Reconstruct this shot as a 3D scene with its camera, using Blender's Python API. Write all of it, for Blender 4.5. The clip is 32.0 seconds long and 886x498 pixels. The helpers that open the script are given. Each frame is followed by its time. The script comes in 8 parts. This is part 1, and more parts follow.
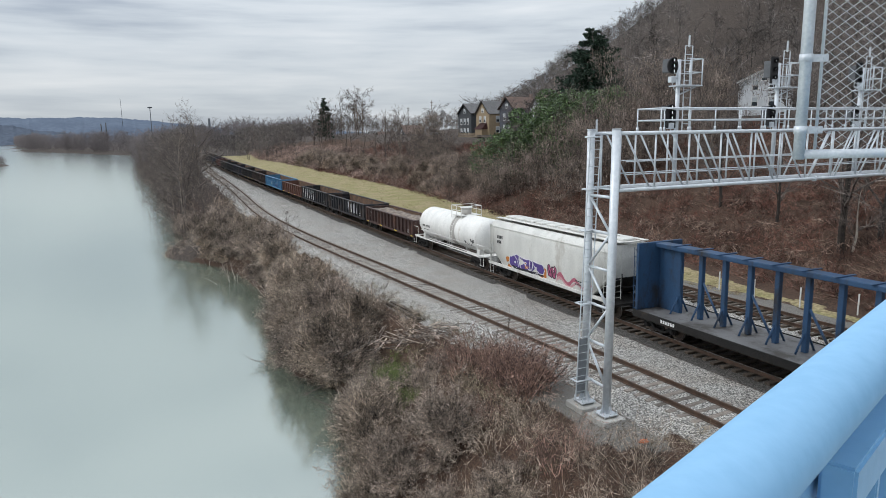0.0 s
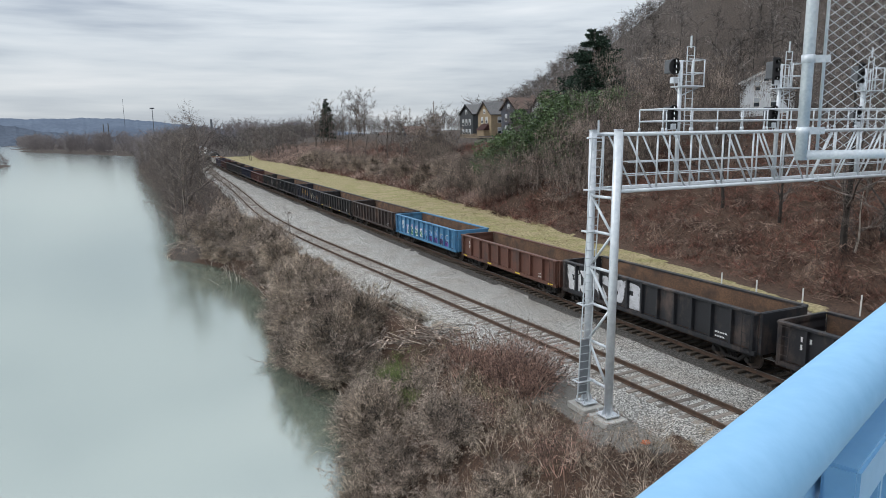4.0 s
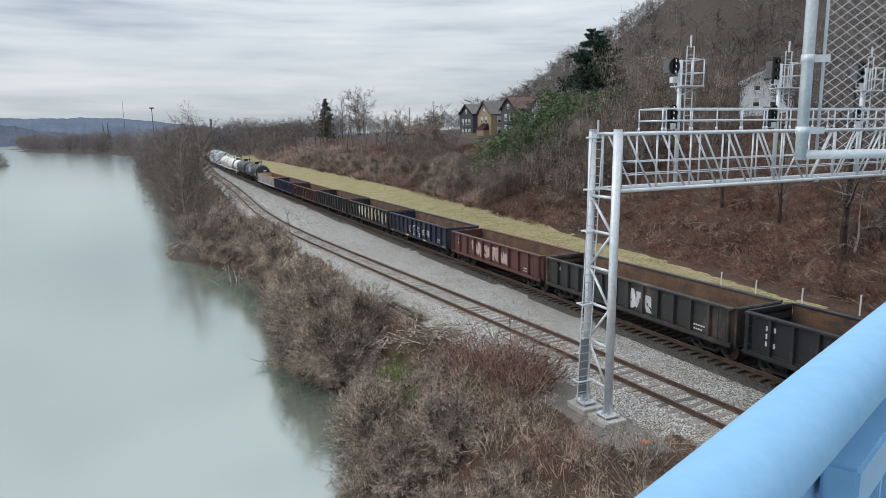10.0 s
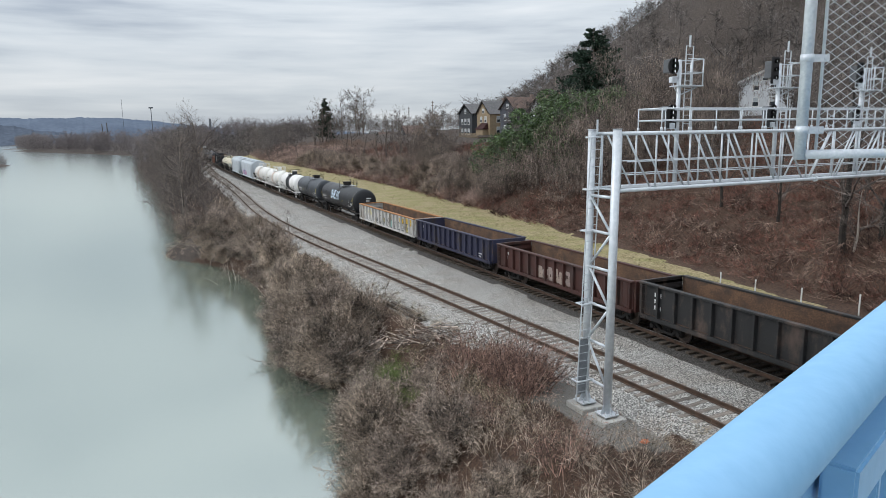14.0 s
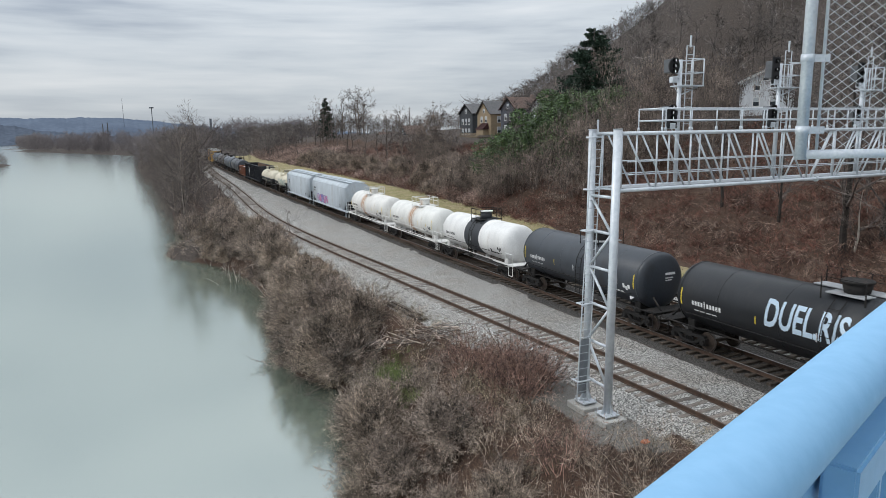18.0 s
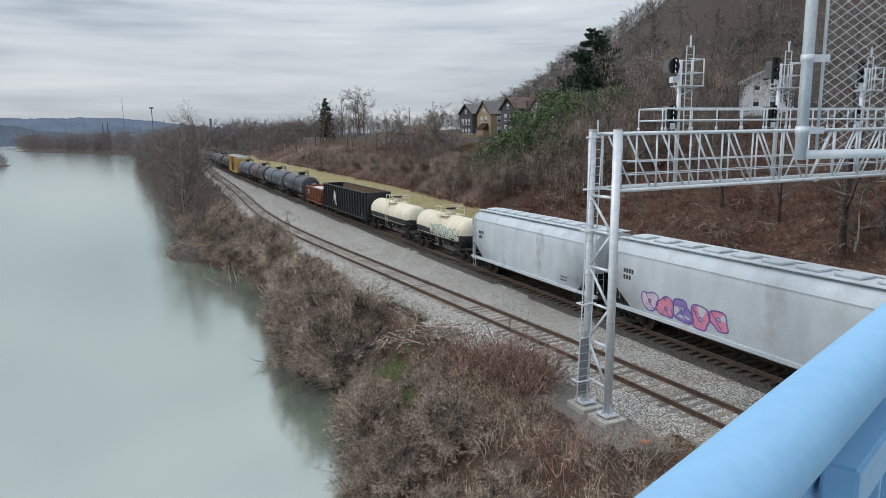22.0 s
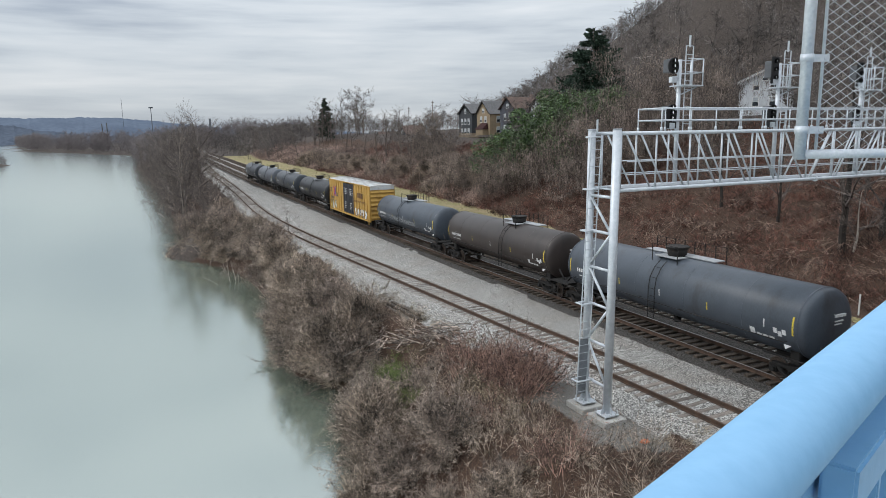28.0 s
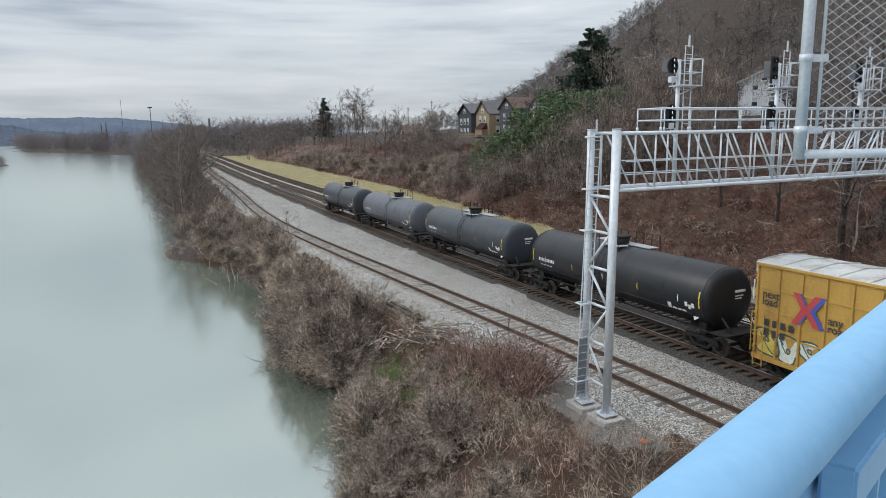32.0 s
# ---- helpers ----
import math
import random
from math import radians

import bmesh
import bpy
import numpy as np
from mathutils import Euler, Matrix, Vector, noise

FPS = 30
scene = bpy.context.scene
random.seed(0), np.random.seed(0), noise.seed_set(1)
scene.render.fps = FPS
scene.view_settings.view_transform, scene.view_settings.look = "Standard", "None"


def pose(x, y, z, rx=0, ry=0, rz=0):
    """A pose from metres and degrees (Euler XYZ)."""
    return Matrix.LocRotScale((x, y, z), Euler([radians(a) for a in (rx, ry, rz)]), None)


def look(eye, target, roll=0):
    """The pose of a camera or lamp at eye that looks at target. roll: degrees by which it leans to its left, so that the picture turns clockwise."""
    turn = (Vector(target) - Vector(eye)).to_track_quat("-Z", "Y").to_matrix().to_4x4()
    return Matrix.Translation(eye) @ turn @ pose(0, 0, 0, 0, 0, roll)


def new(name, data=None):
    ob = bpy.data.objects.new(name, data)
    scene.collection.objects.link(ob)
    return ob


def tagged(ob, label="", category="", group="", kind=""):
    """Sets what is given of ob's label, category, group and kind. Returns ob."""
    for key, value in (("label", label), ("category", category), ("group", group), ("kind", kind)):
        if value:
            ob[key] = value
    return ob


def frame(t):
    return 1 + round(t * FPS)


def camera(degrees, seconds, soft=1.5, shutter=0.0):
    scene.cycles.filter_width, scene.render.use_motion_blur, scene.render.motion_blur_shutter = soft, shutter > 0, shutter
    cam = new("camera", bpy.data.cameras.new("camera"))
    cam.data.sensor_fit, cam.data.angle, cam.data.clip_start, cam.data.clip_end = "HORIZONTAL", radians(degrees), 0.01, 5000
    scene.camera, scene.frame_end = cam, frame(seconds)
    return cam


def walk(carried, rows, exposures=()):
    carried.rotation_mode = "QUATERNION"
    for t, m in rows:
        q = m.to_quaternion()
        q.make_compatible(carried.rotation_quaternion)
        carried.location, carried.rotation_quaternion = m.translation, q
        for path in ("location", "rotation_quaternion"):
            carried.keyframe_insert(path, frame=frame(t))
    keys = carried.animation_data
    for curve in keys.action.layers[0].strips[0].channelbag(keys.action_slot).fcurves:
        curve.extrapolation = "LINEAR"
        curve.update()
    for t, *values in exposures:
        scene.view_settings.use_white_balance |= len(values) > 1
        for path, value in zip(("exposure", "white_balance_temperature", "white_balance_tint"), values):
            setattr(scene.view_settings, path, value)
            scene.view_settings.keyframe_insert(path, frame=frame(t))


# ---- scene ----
# ---------------------------------------------------------------- camera
EYE = Vector((0.0, 0.0, 9.839))
SPEED = 16.555           # metres a second


def aim(yaw, pitch, roll):
    y, p, r = radians(yaw), radians(pitch), radians(roll)
    f = Vector((math.sin(y) * math.cos(p), math.cos(y) * math.cos(p), math.sin(p)))
    rt = Vector((math.cos(y), -math.sin(y), 0))
    up = rt.cross(f)
    a, b = math.cos(r) * rt + math.sin(r) * up, -math.sin(r) * rt + math.cos(r) * up
    m = Matrix((a, b, -f)).transposed().to_4x4()
    m.translation = EYE
    return m


SWAY = ((0, -.2, 0), (1.5, -.2, 0), (2, .7, .2), (2.5, 1.4, .5), (3, 1.9, .8), (3.5, 2.9, 1.3), (5.5, 2.9, 1.5),
        (7, 3.1, 1.9), (8, 2.9, 1.8), (9, 2.6, 1.3), (10, 2.3, .9), (11, 2.5, .8), (12, 1.3, .4), (13, 1.1, .4),
        (16.5, 1.2, .4), (17.5, 2.1, .4), (18, 2.0, .4), (18.5, 1.2, .3), (21.5, 1.2, .4), (22, 1.9, .6),
        (23, 1.4, .5), (25.5, 1.2, .5), (27.5, -.2, .1), (28, 1.0, .2), (30, 1.0, .2), (30.5, -.2, 0), (32, -.2, 0))
cam = camera(68.03, 32.0, soft=0.75, shutter=0.08)
walk(cam, [(t, aim(23.9868 - 0.0493 * dx, -10.0406 + 0.0493 * dy, -0.9203)) for t, dx, dy in SWAY],
     ((0, -.02), (1.5, -.02), (4, .03), (14, .03), (17, -.04), (19, -.10), (23.5, -.10), (25.5, -.03), (32, -.03)))

# ---------------------------------------------------------------- world, sun
SUN_AZ, SUN_EL = 292.0, 44.0
world = bpy.data.worlds.new("overcast_sky")
scene.world = world
world.use_nodes = True
wn, wl = world.node_tree.nodes, world.node_tree.links
wn.clear()
w_out, w_bg = wn.new("ShaderNodeOutputWorld"), wn.new("ShaderNodeBackground")
w_sky = wn.new("ShaderNodeTexSky")
w_sky.sky_type, w_sky.sun_disc = "NISHITA", False
w_sky.sun_elevation, w_sky.sun_rotation = radians(SUN_EL), radians(SUN_AZ)
w_tc, w_map = wn.new("ShaderNodeTexCoord"), wn.new("ShaderNodeMapping")
w_map.inputs["Scale"].default_value = (1.3, 1.3, 13.0)
w_n1, w_n2 = wn.new("ShaderNodeTexNoise"), wn.new("ShaderNodeTexNoise")
w_n1.inputs["Scale"].default_value, w_n1.inputs["Detail"].default_value = 1.7, 6
w_n1.inputs["Distortion"].default_value = 0.4
w_n2.inputs["Scale"].default_value, w_n2.inputs["Detail"].default_value = 5.0, 5
w_mix = wn.new("ShaderNodeMix")
w_mix.data_type = "FLOAT"
w_mix.inputs[0].default_value = 0.3
w_ramp = wn.new("ShaderNodeValToRGB")
for e, (pos, col) in zip((w_ramp.color_ramp.elements[0], w_ramp.color_ramp.elements[1], w_ramp.color_ramp.elements.new(.5)),
                         ((.33, (.38, .43, .50, 1)), (.68, (.86, .88, .88, 1)), (.5, (.58, .63, .68, 1)))):
    e.position, e.color = pos, col
w_both = wn.new("ShaderNodeMix")
w_both.data_type = "RGBA"
w_both.inputs[0].default_value = 0.93
w_dim = wn.new("ShaderNodeVectorMath")
w_dim.operation = "SCALE"
w_dim.inputs["Scale"].default_value = 0.10
wl.new(w_tc.outputs["Generated"], w_map.inputs["Vector"])
for n in (w_n1, w_n2):
    wl.new(w_map.outputs[0], n.inputs["Vector"])
wl.new(w_n1.outputs[0], w_mix.inputs[2])
wl.new(w_n2.outputs[0], w_mix.inputs[3])
wl.new(w_mix.outputs[0], w_ramp.inputs[0])
wl.new(w_sky.outputs[0], w_dim.inputs[0])
wl.new(w_dim.outputs[0], w_both.inputs[6])
wl.new(w_ramp.outputs[0], w_both.inputs[7])
# an overcast sky is about three times brighter overhead than at the horizon
w_sep, w_up, w_grad = wn.new("ShaderNodeSeparateXYZ"), wn.new("ShaderNodeMath"), wn.new("ShaderNodeVectorMath")
w_up.operation, w_grad.operation = "MULTIPLY_ADD", "SCALE"
w_up.use_clamp = False
w_up.inputs[1].default_value, w_up.inputs[2].default_value = 1.55, 0.93
w_pos = wn.new("ShaderNodeMath")
w_pos.operation = "MAXIMUM"
w_pos.inputs[1].default_value = 0.0
wl.new(w_tc.outputs["Generated"], w_sep.inputs[0])
wl.new(w_sep.outputs[2], w_pos.inputs[0])
wl.new(w_pos.outputs[0], w_up.inputs[0])
wl.new(w_both.outputs[2], w_grad.inputs[0])
wl.new(w_up.outputs[0], w_grad.inputs["Scale"])
wl.new(w_grad.outputs[0], w_bg.inputs[0])
w_bg.inputs[1].default_value = 1.0
wl.new(w_bg.outputs[0], w_out.inputs[0])

sun = new("sun", bpy.data.lights.new("sun", "SUN"))
sun.data.energy, sun.data.angle, sun.data.color = 1.1, radians(25), (1, .97, .93)
az = radians(SUN_AZ)
sun.matrix_world = look((0, 0, 60), (0 - math.sin(az) * 40, 0 - math.cos(az) * 40, 60 - 40 * math.tan(radians(SUN_EL))))

# ---------------------------------------------------------------- materials


def mat(name, a, b=None, rough=0.8, metal=0.0, scale=3.0, fine=40.0, bump=0.0, bump_scale=60.0, contrast=0.5, spec=0.5,
        space="Object", vary=0.0, islands=0.0, stretch=(1, 1, 1), dirt=None, dirt_amount=0.4, dirt_scale=0.8):
    """Two tones mixed by coarse and fine noise, optional dirt blotches, relief and a shift from piece to piece."""
    m = bpy.data.materials.new(name)
    m.use_nodes = True
    n, l = m.node_tree.nodes, m.node_tree.links
    bsdf = n["Principled BSDF"]
    b = b or tuple(c * .75 for c in a)
    if space == "World":
        src = n.new("ShaderNodeNewGeometry").outputs["Position"]
    else:
        src = n.new("ShaderNodeTexCoord").outputs["Object"]
    mp = n.new("ShaderNodeMapping")
    mp.inputs["Scale"].default_value = stretch
    l.new(src, mp.inputs["Vector"])
    src = mp.outputs[0]
    c1, c2 = n.new("ShaderNodeTexNoise"), n.new("ShaderNodeTexNoise")
    c1.inputs["Scale"].default_value, c1.inputs["Detail"].default_value = scale, 5
    c2.inputs["Scale"].default_value, c2.inputs["Detail"].default_value = fine, 3
    add = n.new("ShaderNodeMath")
    add.operation = "MULTIPLY_ADD"
    add.inputs[1].default_value = 0.5
    half = n.new("ShaderNodeMath")
    half.operation = "MULTIPLY"
    half.inputs[1].default_value = 0.5
    l.new(src, c1.inputs["Vector"])
    l.new(src, c2.inputs["Vector"])
    l.new(c2.outputs[0], half.inputs[0])
    l.new(c1.outputs[0], add.inputs[0])
    l.new(half.outputs[0], add.inputs[2])
    ramp = n.new("ShaderNodeValToRGB")
    w = 0.5 * (1 - contrast) * 0.5
    ramp.color_ramp.elements[0].position, ramp.color_ramp.elements[1].position = 0.35 + w * .4, 0.65 - w * .4
    ramp.color_ramp.elements[0].color, ramp.color_ramp.elements[1].color = (*b, 1), (*a, 1)
    l.new(add.outputs[0], ramp.inputs[0])
    col = ramp.outputs[0]
    if dirt:
        dn, dr, dm = n.new("ShaderNodeTexNoise"), n.new("ShaderNodeValToRGB"), n.new("ShaderNodeMix")
        dn.inputs["Scale"].default_value, dn.inputs["Detail"].default_value = dirt_scale, 8
        dn.inputs["Roughness"].default_value = 0.7
        l.new(src, dn.inputs["Vector"])
        dr.color_ramp.elements[0].position, dr.color_ramp.elements[1].position = 0.62 - .3 * dirt_amount, 0.78 - .3 * dirt_amount
        l.new(dn.outputs[0], dr.inputs[0])
        dm.data_type = "RGBA"
        l.new(dr.outputs[0], dm.inputs[0])
        l.new(col, dm.inputs[6])
        dm.inputs[7].default_value = (*dirt, 1)
        col = dm.outputs[2]
    if vary:
        info, hsv, mr = n.new("ShaderNodeObjectInfo"), n.new("ShaderNodeHueSaturation"), n.new("ShaderNodeMapRange")
        mr.inputs[3].default_value, mr.inputs[4].default_value = 1 - vary, 1 + vary
        l.new(info.outputs["Random"], mr.inputs[0])
        l.new(mr.outputs[0], hsv.inputs["Value"])
        l.new(col, hsv.inputs["Color"])
        col = hsv.outputs[0]
    if islands:
        geo, hs, rg = n.new("ShaderNodeNewGeometry"), n.new("ShaderNodeHueSaturation"), n.new("ShaderNodeMapRange")
        rg.inputs[3].default_value, rg.inputs[4].default_value = 1 - islands, 1 + islands
        l.new(geo.outputs["Random Per Island"], rg.inputs[0])
        l.new(rg.outputs[0], hs.inputs["Value"])
        l.new(col, hs.inputs["Color"])
        col = hs.outputs[0]
    l.new(col, bsdf.inputs["Base Color"])
    bsdf.inputs["Roughness"].default_value, bsdf.inputs["Metallic"].default_value = rough, metal
    bsdf.inputs["Specular IOR Level"].default_value = spec
    if bump:
        bn, bp = n.new("ShaderNodeTexNoise"), n.new("ShaderNodeBump")
        bn.inputs["Scale"].default_value, bn.inputs["Detail"].default_value = bump_scale, 4
        l.new(src, bn.inputs["Vector"])
        bp.inputs["Strength"].default_value, bp.inputs["Distance"].default_value = bump, 0.03
        l.new(bn.outputs[0], bp.inputs["Height"])
        l.new(bp.outputs[0], bsdf.inputs["Normal"])
    return m


M = {}
M["tie"] = mat("weathered_tie", (.12, .092, .07), (.045, .037, .03), .95, scale=4, fine=50, bump=.5, vary=.35, stretch=(1, 6, 1))
M["tie_pale"] = mat("bleached_tie", (.27, .235, .205), (.12, .10, .085), .95, scale=4, fine=50, bump=.5, vary=.35, stretch=(1, 6, 1))
M["rail"] = mat("rusty_rail", (.13, .08, .055), (.07, .05, .04), .75, .3, scale=3, fine=30, bump=.2)
M["rail_bright"] = mat("worn_rail_head", (.42, .41, .40), (.25, .24, .23), .38, .9, scale=6)
M["galv"] = mat("galvanized_steel", (.66, .69, .72), (.52, .56, .60), .45, .35, scale=5, fine=60, bump=.05)
M["concrete"] = mat("pale_concrete", (.46, .45, .42), (.34, .33, .31), .9, scale=2, fine=30, bump=.2)
M["blue"] = mat("light_blue_paint", (.235, .46, .69), (.21, .425, .65), .42, scale=1.5, fine=25, bump=.05, bump_scale=20)
M["bark"] = mat("grey_brown_bark", (.21, .17, .145), (.085, .07, .06), .95, scale=3, fine=40, bump=.4, vary=.3)

# ---------------------------------------------------------------- the lie of the land
WATER = -5.0


# the line by distance from the bridge: where it runs, and its level
MAIN = ((-600, 23.42), (20, 23.42), (35, 23.436), (50, 23.483), (59.7, 23.433), (70.9, 23.243), (82.4, 22.982), (95, 22.667), (110.8, 22.27), (129.1, 21.841), (154.5, 21.354), (182.2, 21.017), (217.5, 20.984), (250.9, 21.203), (400, 24.703), (650, 32.203))
LEVEL = ((-600, 1.152), (-120, 1.152), (50, -0.48), (59.7, -0.532), (70.9, -0.527), (82.4, -0.485), (95, -0.415), (110.8, -0.307), (129.1, -0.164), (154.5, 0.049), (182.2, 0.295), (217.5, 0.619), (250.9, 0.932), (650, 0.932))


def line_z(y):
    return sum(spline(y + d, LEVEL) for d in (-6, 0, 6)) / 3


def main_x(y):
    """Middle of the near main track."""
    return sum(spline(y + d, MAIN) for d in (-10, -5, 0, 5, 10)) / 5


def spline(y, pts):
    ys = [p[0] for p in pts]
    return float(np.interp(y, ys, [p[1] for p in pts]))


SIDING = ((-130, 18.6), (15, 18.15), (21, 17.95), (28, 17.4), (40, 16.6), (54, 15.54), (72.7, 14), (86.6, 13.57), (95, 13.58), (112.3, 14.36), (132.7, 14.95), (151.3, 15.3), (178.9, 15.57), (217.5, 16.67), (300, 19.5), (650, 33))
SHORE = ((-130, 3), (0, 5), (24, 6.9), (28, 7.6), (31, 8.6), (33.5, 9.8), (36, 9.6), (38, 7.8), (40, 7.0), (45, 7.6), (52, 8.3), (58, 9.0), (66, 9.0), (72, 8.4), (77, 7.2), (81, 5.6), (84, 3.6), (86.5, 1.5), (90, .8), (93, 1.6), (96, 4.0), (110, 3.8), (140, 3.2), (225, .9), (350, -4.5), (632, -10))
TOE = ((-130, 37), (23, 37), (36, 38.4), (46, 40), (71.8, 41.3), (123.4, 44.69), (187.7, 43.79), (275.6, 40.43), (450, 54), (1000, 90))
SLOPE = ((-130, .47), (60, .46), (110, .36), (157, .29), (225, .33), (330, .25), (438, .16), (600, .06), (1200, .03))


# the hill behind the houses, by heading from the bridge: crest height, crest distance, where it starts to rise
RIDGE = ((24, 7), (27.3, 9), (29, 21), (31.5, 31), (34, 43), (38, 52), (42, 61), (50, 78))
RIDGE_AT = ((24, 430), (29, 430), (34, 400), (42, 300), (50, 260))
RIDGE_FROM = ((24, 260), (29, 225), (34, 190), (42, 120), (50, 90))


def siding_x(y):
    return sum(spline(y + d, SIDING) for d in (-9, -5, 0, 5, 9)) / 5


def shore_x(y):
    return sum(spline(y + d, SHORE) for d in (-1.5, 0, 1.5)) / 3


def smooth(a, b, x):
    t = min(max((x - a) / (b - a), 0.0), 1.0)
    return t * t * (3 - 2 * t)


def far_shore_y(x):
    return 632 - 2.8 * (x + 10) if x > -140 else 1000 + (-140 - x) * 6


def ground_z(x, y):
    zt = line_z(y)
    s = shore_x(min(y, 632))
    if y > 560 and x < 40:
        f = smooth(-60, 20, y - far_shore_y(x))
        if x < s:
            return -7 + f * 3.6
    if x < s:
        if x < -60 and 385 < y < 480:
            return -7 + 3.4 * smooth(-70, -78, x) * smooth(385, 400, y) * smooth(480, 460, y)
        return WATER - 0.15 - 1.8 * smooth(s, s - 6, x)
    left = siding_x(y) - 2.5
    lip = left - 1.6 - 2.6 * smooth(12, 16, y) * smooth(29, 25, y)
    if x < lip:
        f = (x - s) / max(0.5, lip - s)
        return (WATER - .15) + (zt - 0.75 - WATER + .15) * (f ** .8) + 0.25 * noise.noise((x * .4, y * .4, 0))
    if x < left:
        return zt - 0.75 + 0.1 * smooth(lip, left, x)
    sh = main_x(y) + 9.4
    if x < left + .9:
        return zt - 0.65 + 0.38 * smooth(left, left + .9, x)
    if abs(x - left - 2.5) < 1.75:
        return zt - 0.185 + 0.045 * noise.noise((x * 1.3, y * 1.3, 3))
    if x < sh:
        return zt - 0.27 + 0.04 * noise.noise((x * .9, y * .9, 3))
    toe = spline(y, TOE)
    if x < toe:
        return zt - 0.27 - 0.35 * smooth(sh, sh + 1.5, x) + .06 * noise.noise((x * .3, y * .3, 1))
    d = x - toe
    k = spline(y, SLOPE)
    head, away = math.degrees(math.atan2(x, max(y, 1.0))), math.hypot(x, y)
    low = k * d if k * d < 9 else 9 + (k * d - 9) * .12
    r1 = spline(head, RIDGE_AT)
    h = low + max(0.0, spline(head, RIDGE) - zt - low) * smooth(spline(head, RIDGE_FROM), r1, away)
    f = 1 - smooth(118, 150, y)
    if f > 0:
        step = k * min(d, 27) + .05 * min(max(d - 27, 0), 38) + .66 * max(d - 65, 0)
        h = h * (1 - f) + step * f
    h *= smooth(-4, 8, d)
    if h > 105:
        h = 105 + (h - 105) * .2
    return zt - 0.62 + h + min(1.0, d * .1) * (.9 * noise.noise((x * .13, y * .13, 2)) + .3 * noise.noise((x * .5, y * .5, 5)))


def part(name, bm, material, parent=None, label="", smooth_faces=False):
    """Links a bmesh as one mesh object under a thing or a part."""
    me = bm
    if isinstance(bm, bmesh.types.BMesh):
        me = bpy.data.meshes.new(name)
        bm.to_mesh(me)
        bm.free()
    if not me.materials and material:
        me.materials.append(material)
    if smooth_faces:
        for f in me.polygons:
            f.use_smooth = True
    ob = new(name, me)
    if parent:
        ob.parent = parent
    if label:
        ob["label"] = label
    return ob


def add_box(bm, x0, y0, z0, x1, y1, z1, m=None):
    vs = [bm.verts.new((m @ Vector(v)) if m else v) for v in ((x0, y0, z0), (x1, y0, z0), (x1, y1, z0), (x0, y1, z0), (x0, y0, z1), (x1, y0, z1), (x1, y1, z1), (x0, y1, z1))]
    for f in ((3, 2, 1, 0), (4, 5, 6, 7), (0, 1, 5, 4), (1, 2, 6, 5), (2, 3, 7, 6), (3, 0, 4, 7)):
        bm.faces.new([vs[i] for i in f])
    return vs


def box(x0, y0, z0, x1, y1, z1):
    bm = bmesh.new()
    add_box(bm, x0, y0, z0, x1, y1, z1)
    return bm


def add_tube(bm, a, b, r, r2=None, n=8, cap=True):
    a, b = Vector(a), Vector(b)
    r2 = r if r2 is None else r2
    d = (b - a).normalized()
    u = d.orthogonal().normalized()
    w = d.cross(u)
    rings = []
    for q, rr in ((a, r), (b, r2)):
        rings.append([bm.verts.new(q + rr * (math.cos(6.28319 * i / n) * u + math.sin(6.28319 * i / n) * w)) for i in range(n)])
    for i in range(n):
        f = bm.faces.new((rings[0][i], rings[0][(i + 1) % n], rings[1][(i + 1) % n], rings[1][i]))
        f.smooth = n > 5
    if cap:
        bm.faces.new(rings[0][::-1])
        bm.faces.new(rings[1])


def tube(a, b, r, r2=None, n=8):
    bm = bmesh.new()
    add_tube(bm, a, b, r, r2, n)
    return bm


def sweep(path, profile, closed=True):
    """A profile (across, up) carried along a path of (x, y, z)."""
    bm = bmesh.new()
    rings = []
    for i, q in enumerate(path):
        d = Vector(path[min(i + 1, len(path) - 1)]) - Vector(path[max(i - 1, 0)])
        side = Vector((d.y, -d.x, 0)).normalized()
        rings.append([bm.verts.new(Vector(q) + side * u + Vector((0, 0, v))) for u, v in profile])
    k = len(profile)
    for a, b in zip(rings, rings[1:]):
        for i in range(k if closed else k - 1):
            bm.faces.new((a[i], a[(i + 1) % k], b[(i + 1) % k], b[i]))
    if closed:
        bm.faces.new(rings[0][::-1])
        bm.faces.new(rings[-1])
    bmesh.ops.recalc_face_normals(bm, faces=bm.faces)
    return bm


def mesh_from(name, verts, faces, material=None):
    me = bpy.data.meshes.new(name)
    me.from_pydata(verts, [], faces)
    me.update()
    if material:
        me.materials.append(material)
    return me


def thing(name, label, category, group="", kind="", at=None):
    ob = new(name)
    ob.empty_display_size = 0.2
    if at is not None:
        ob.location = at
    return tagged(ob, label, category, group, kind)

# ---------------------------------------------------------------- ground, water, distance


def axis(stops):
    out = []
    for a, b, step in stops:
        out += list(np.arange(a, b, step))
    return out + [stops[-1][1]]


GX = axis(((-900, -140, 60), (-140, -80, 6), (-80, -20, 15), (-20, 0, 1.5), (0, 22, .45), (22, 31, 1.5), (31, 44, .4), (44, 60, .8), (60, 110, 2.5), (110, 300, 10), (300, 1200, 75)))
GY = axis(((-620, -130, 49), (-130, 0, 8), (0, 60, .7), (60, 110, 1.5), (110, 260, 4), (260, 640, 14), (640, 1100, 20), (1100, 3400, 230)))


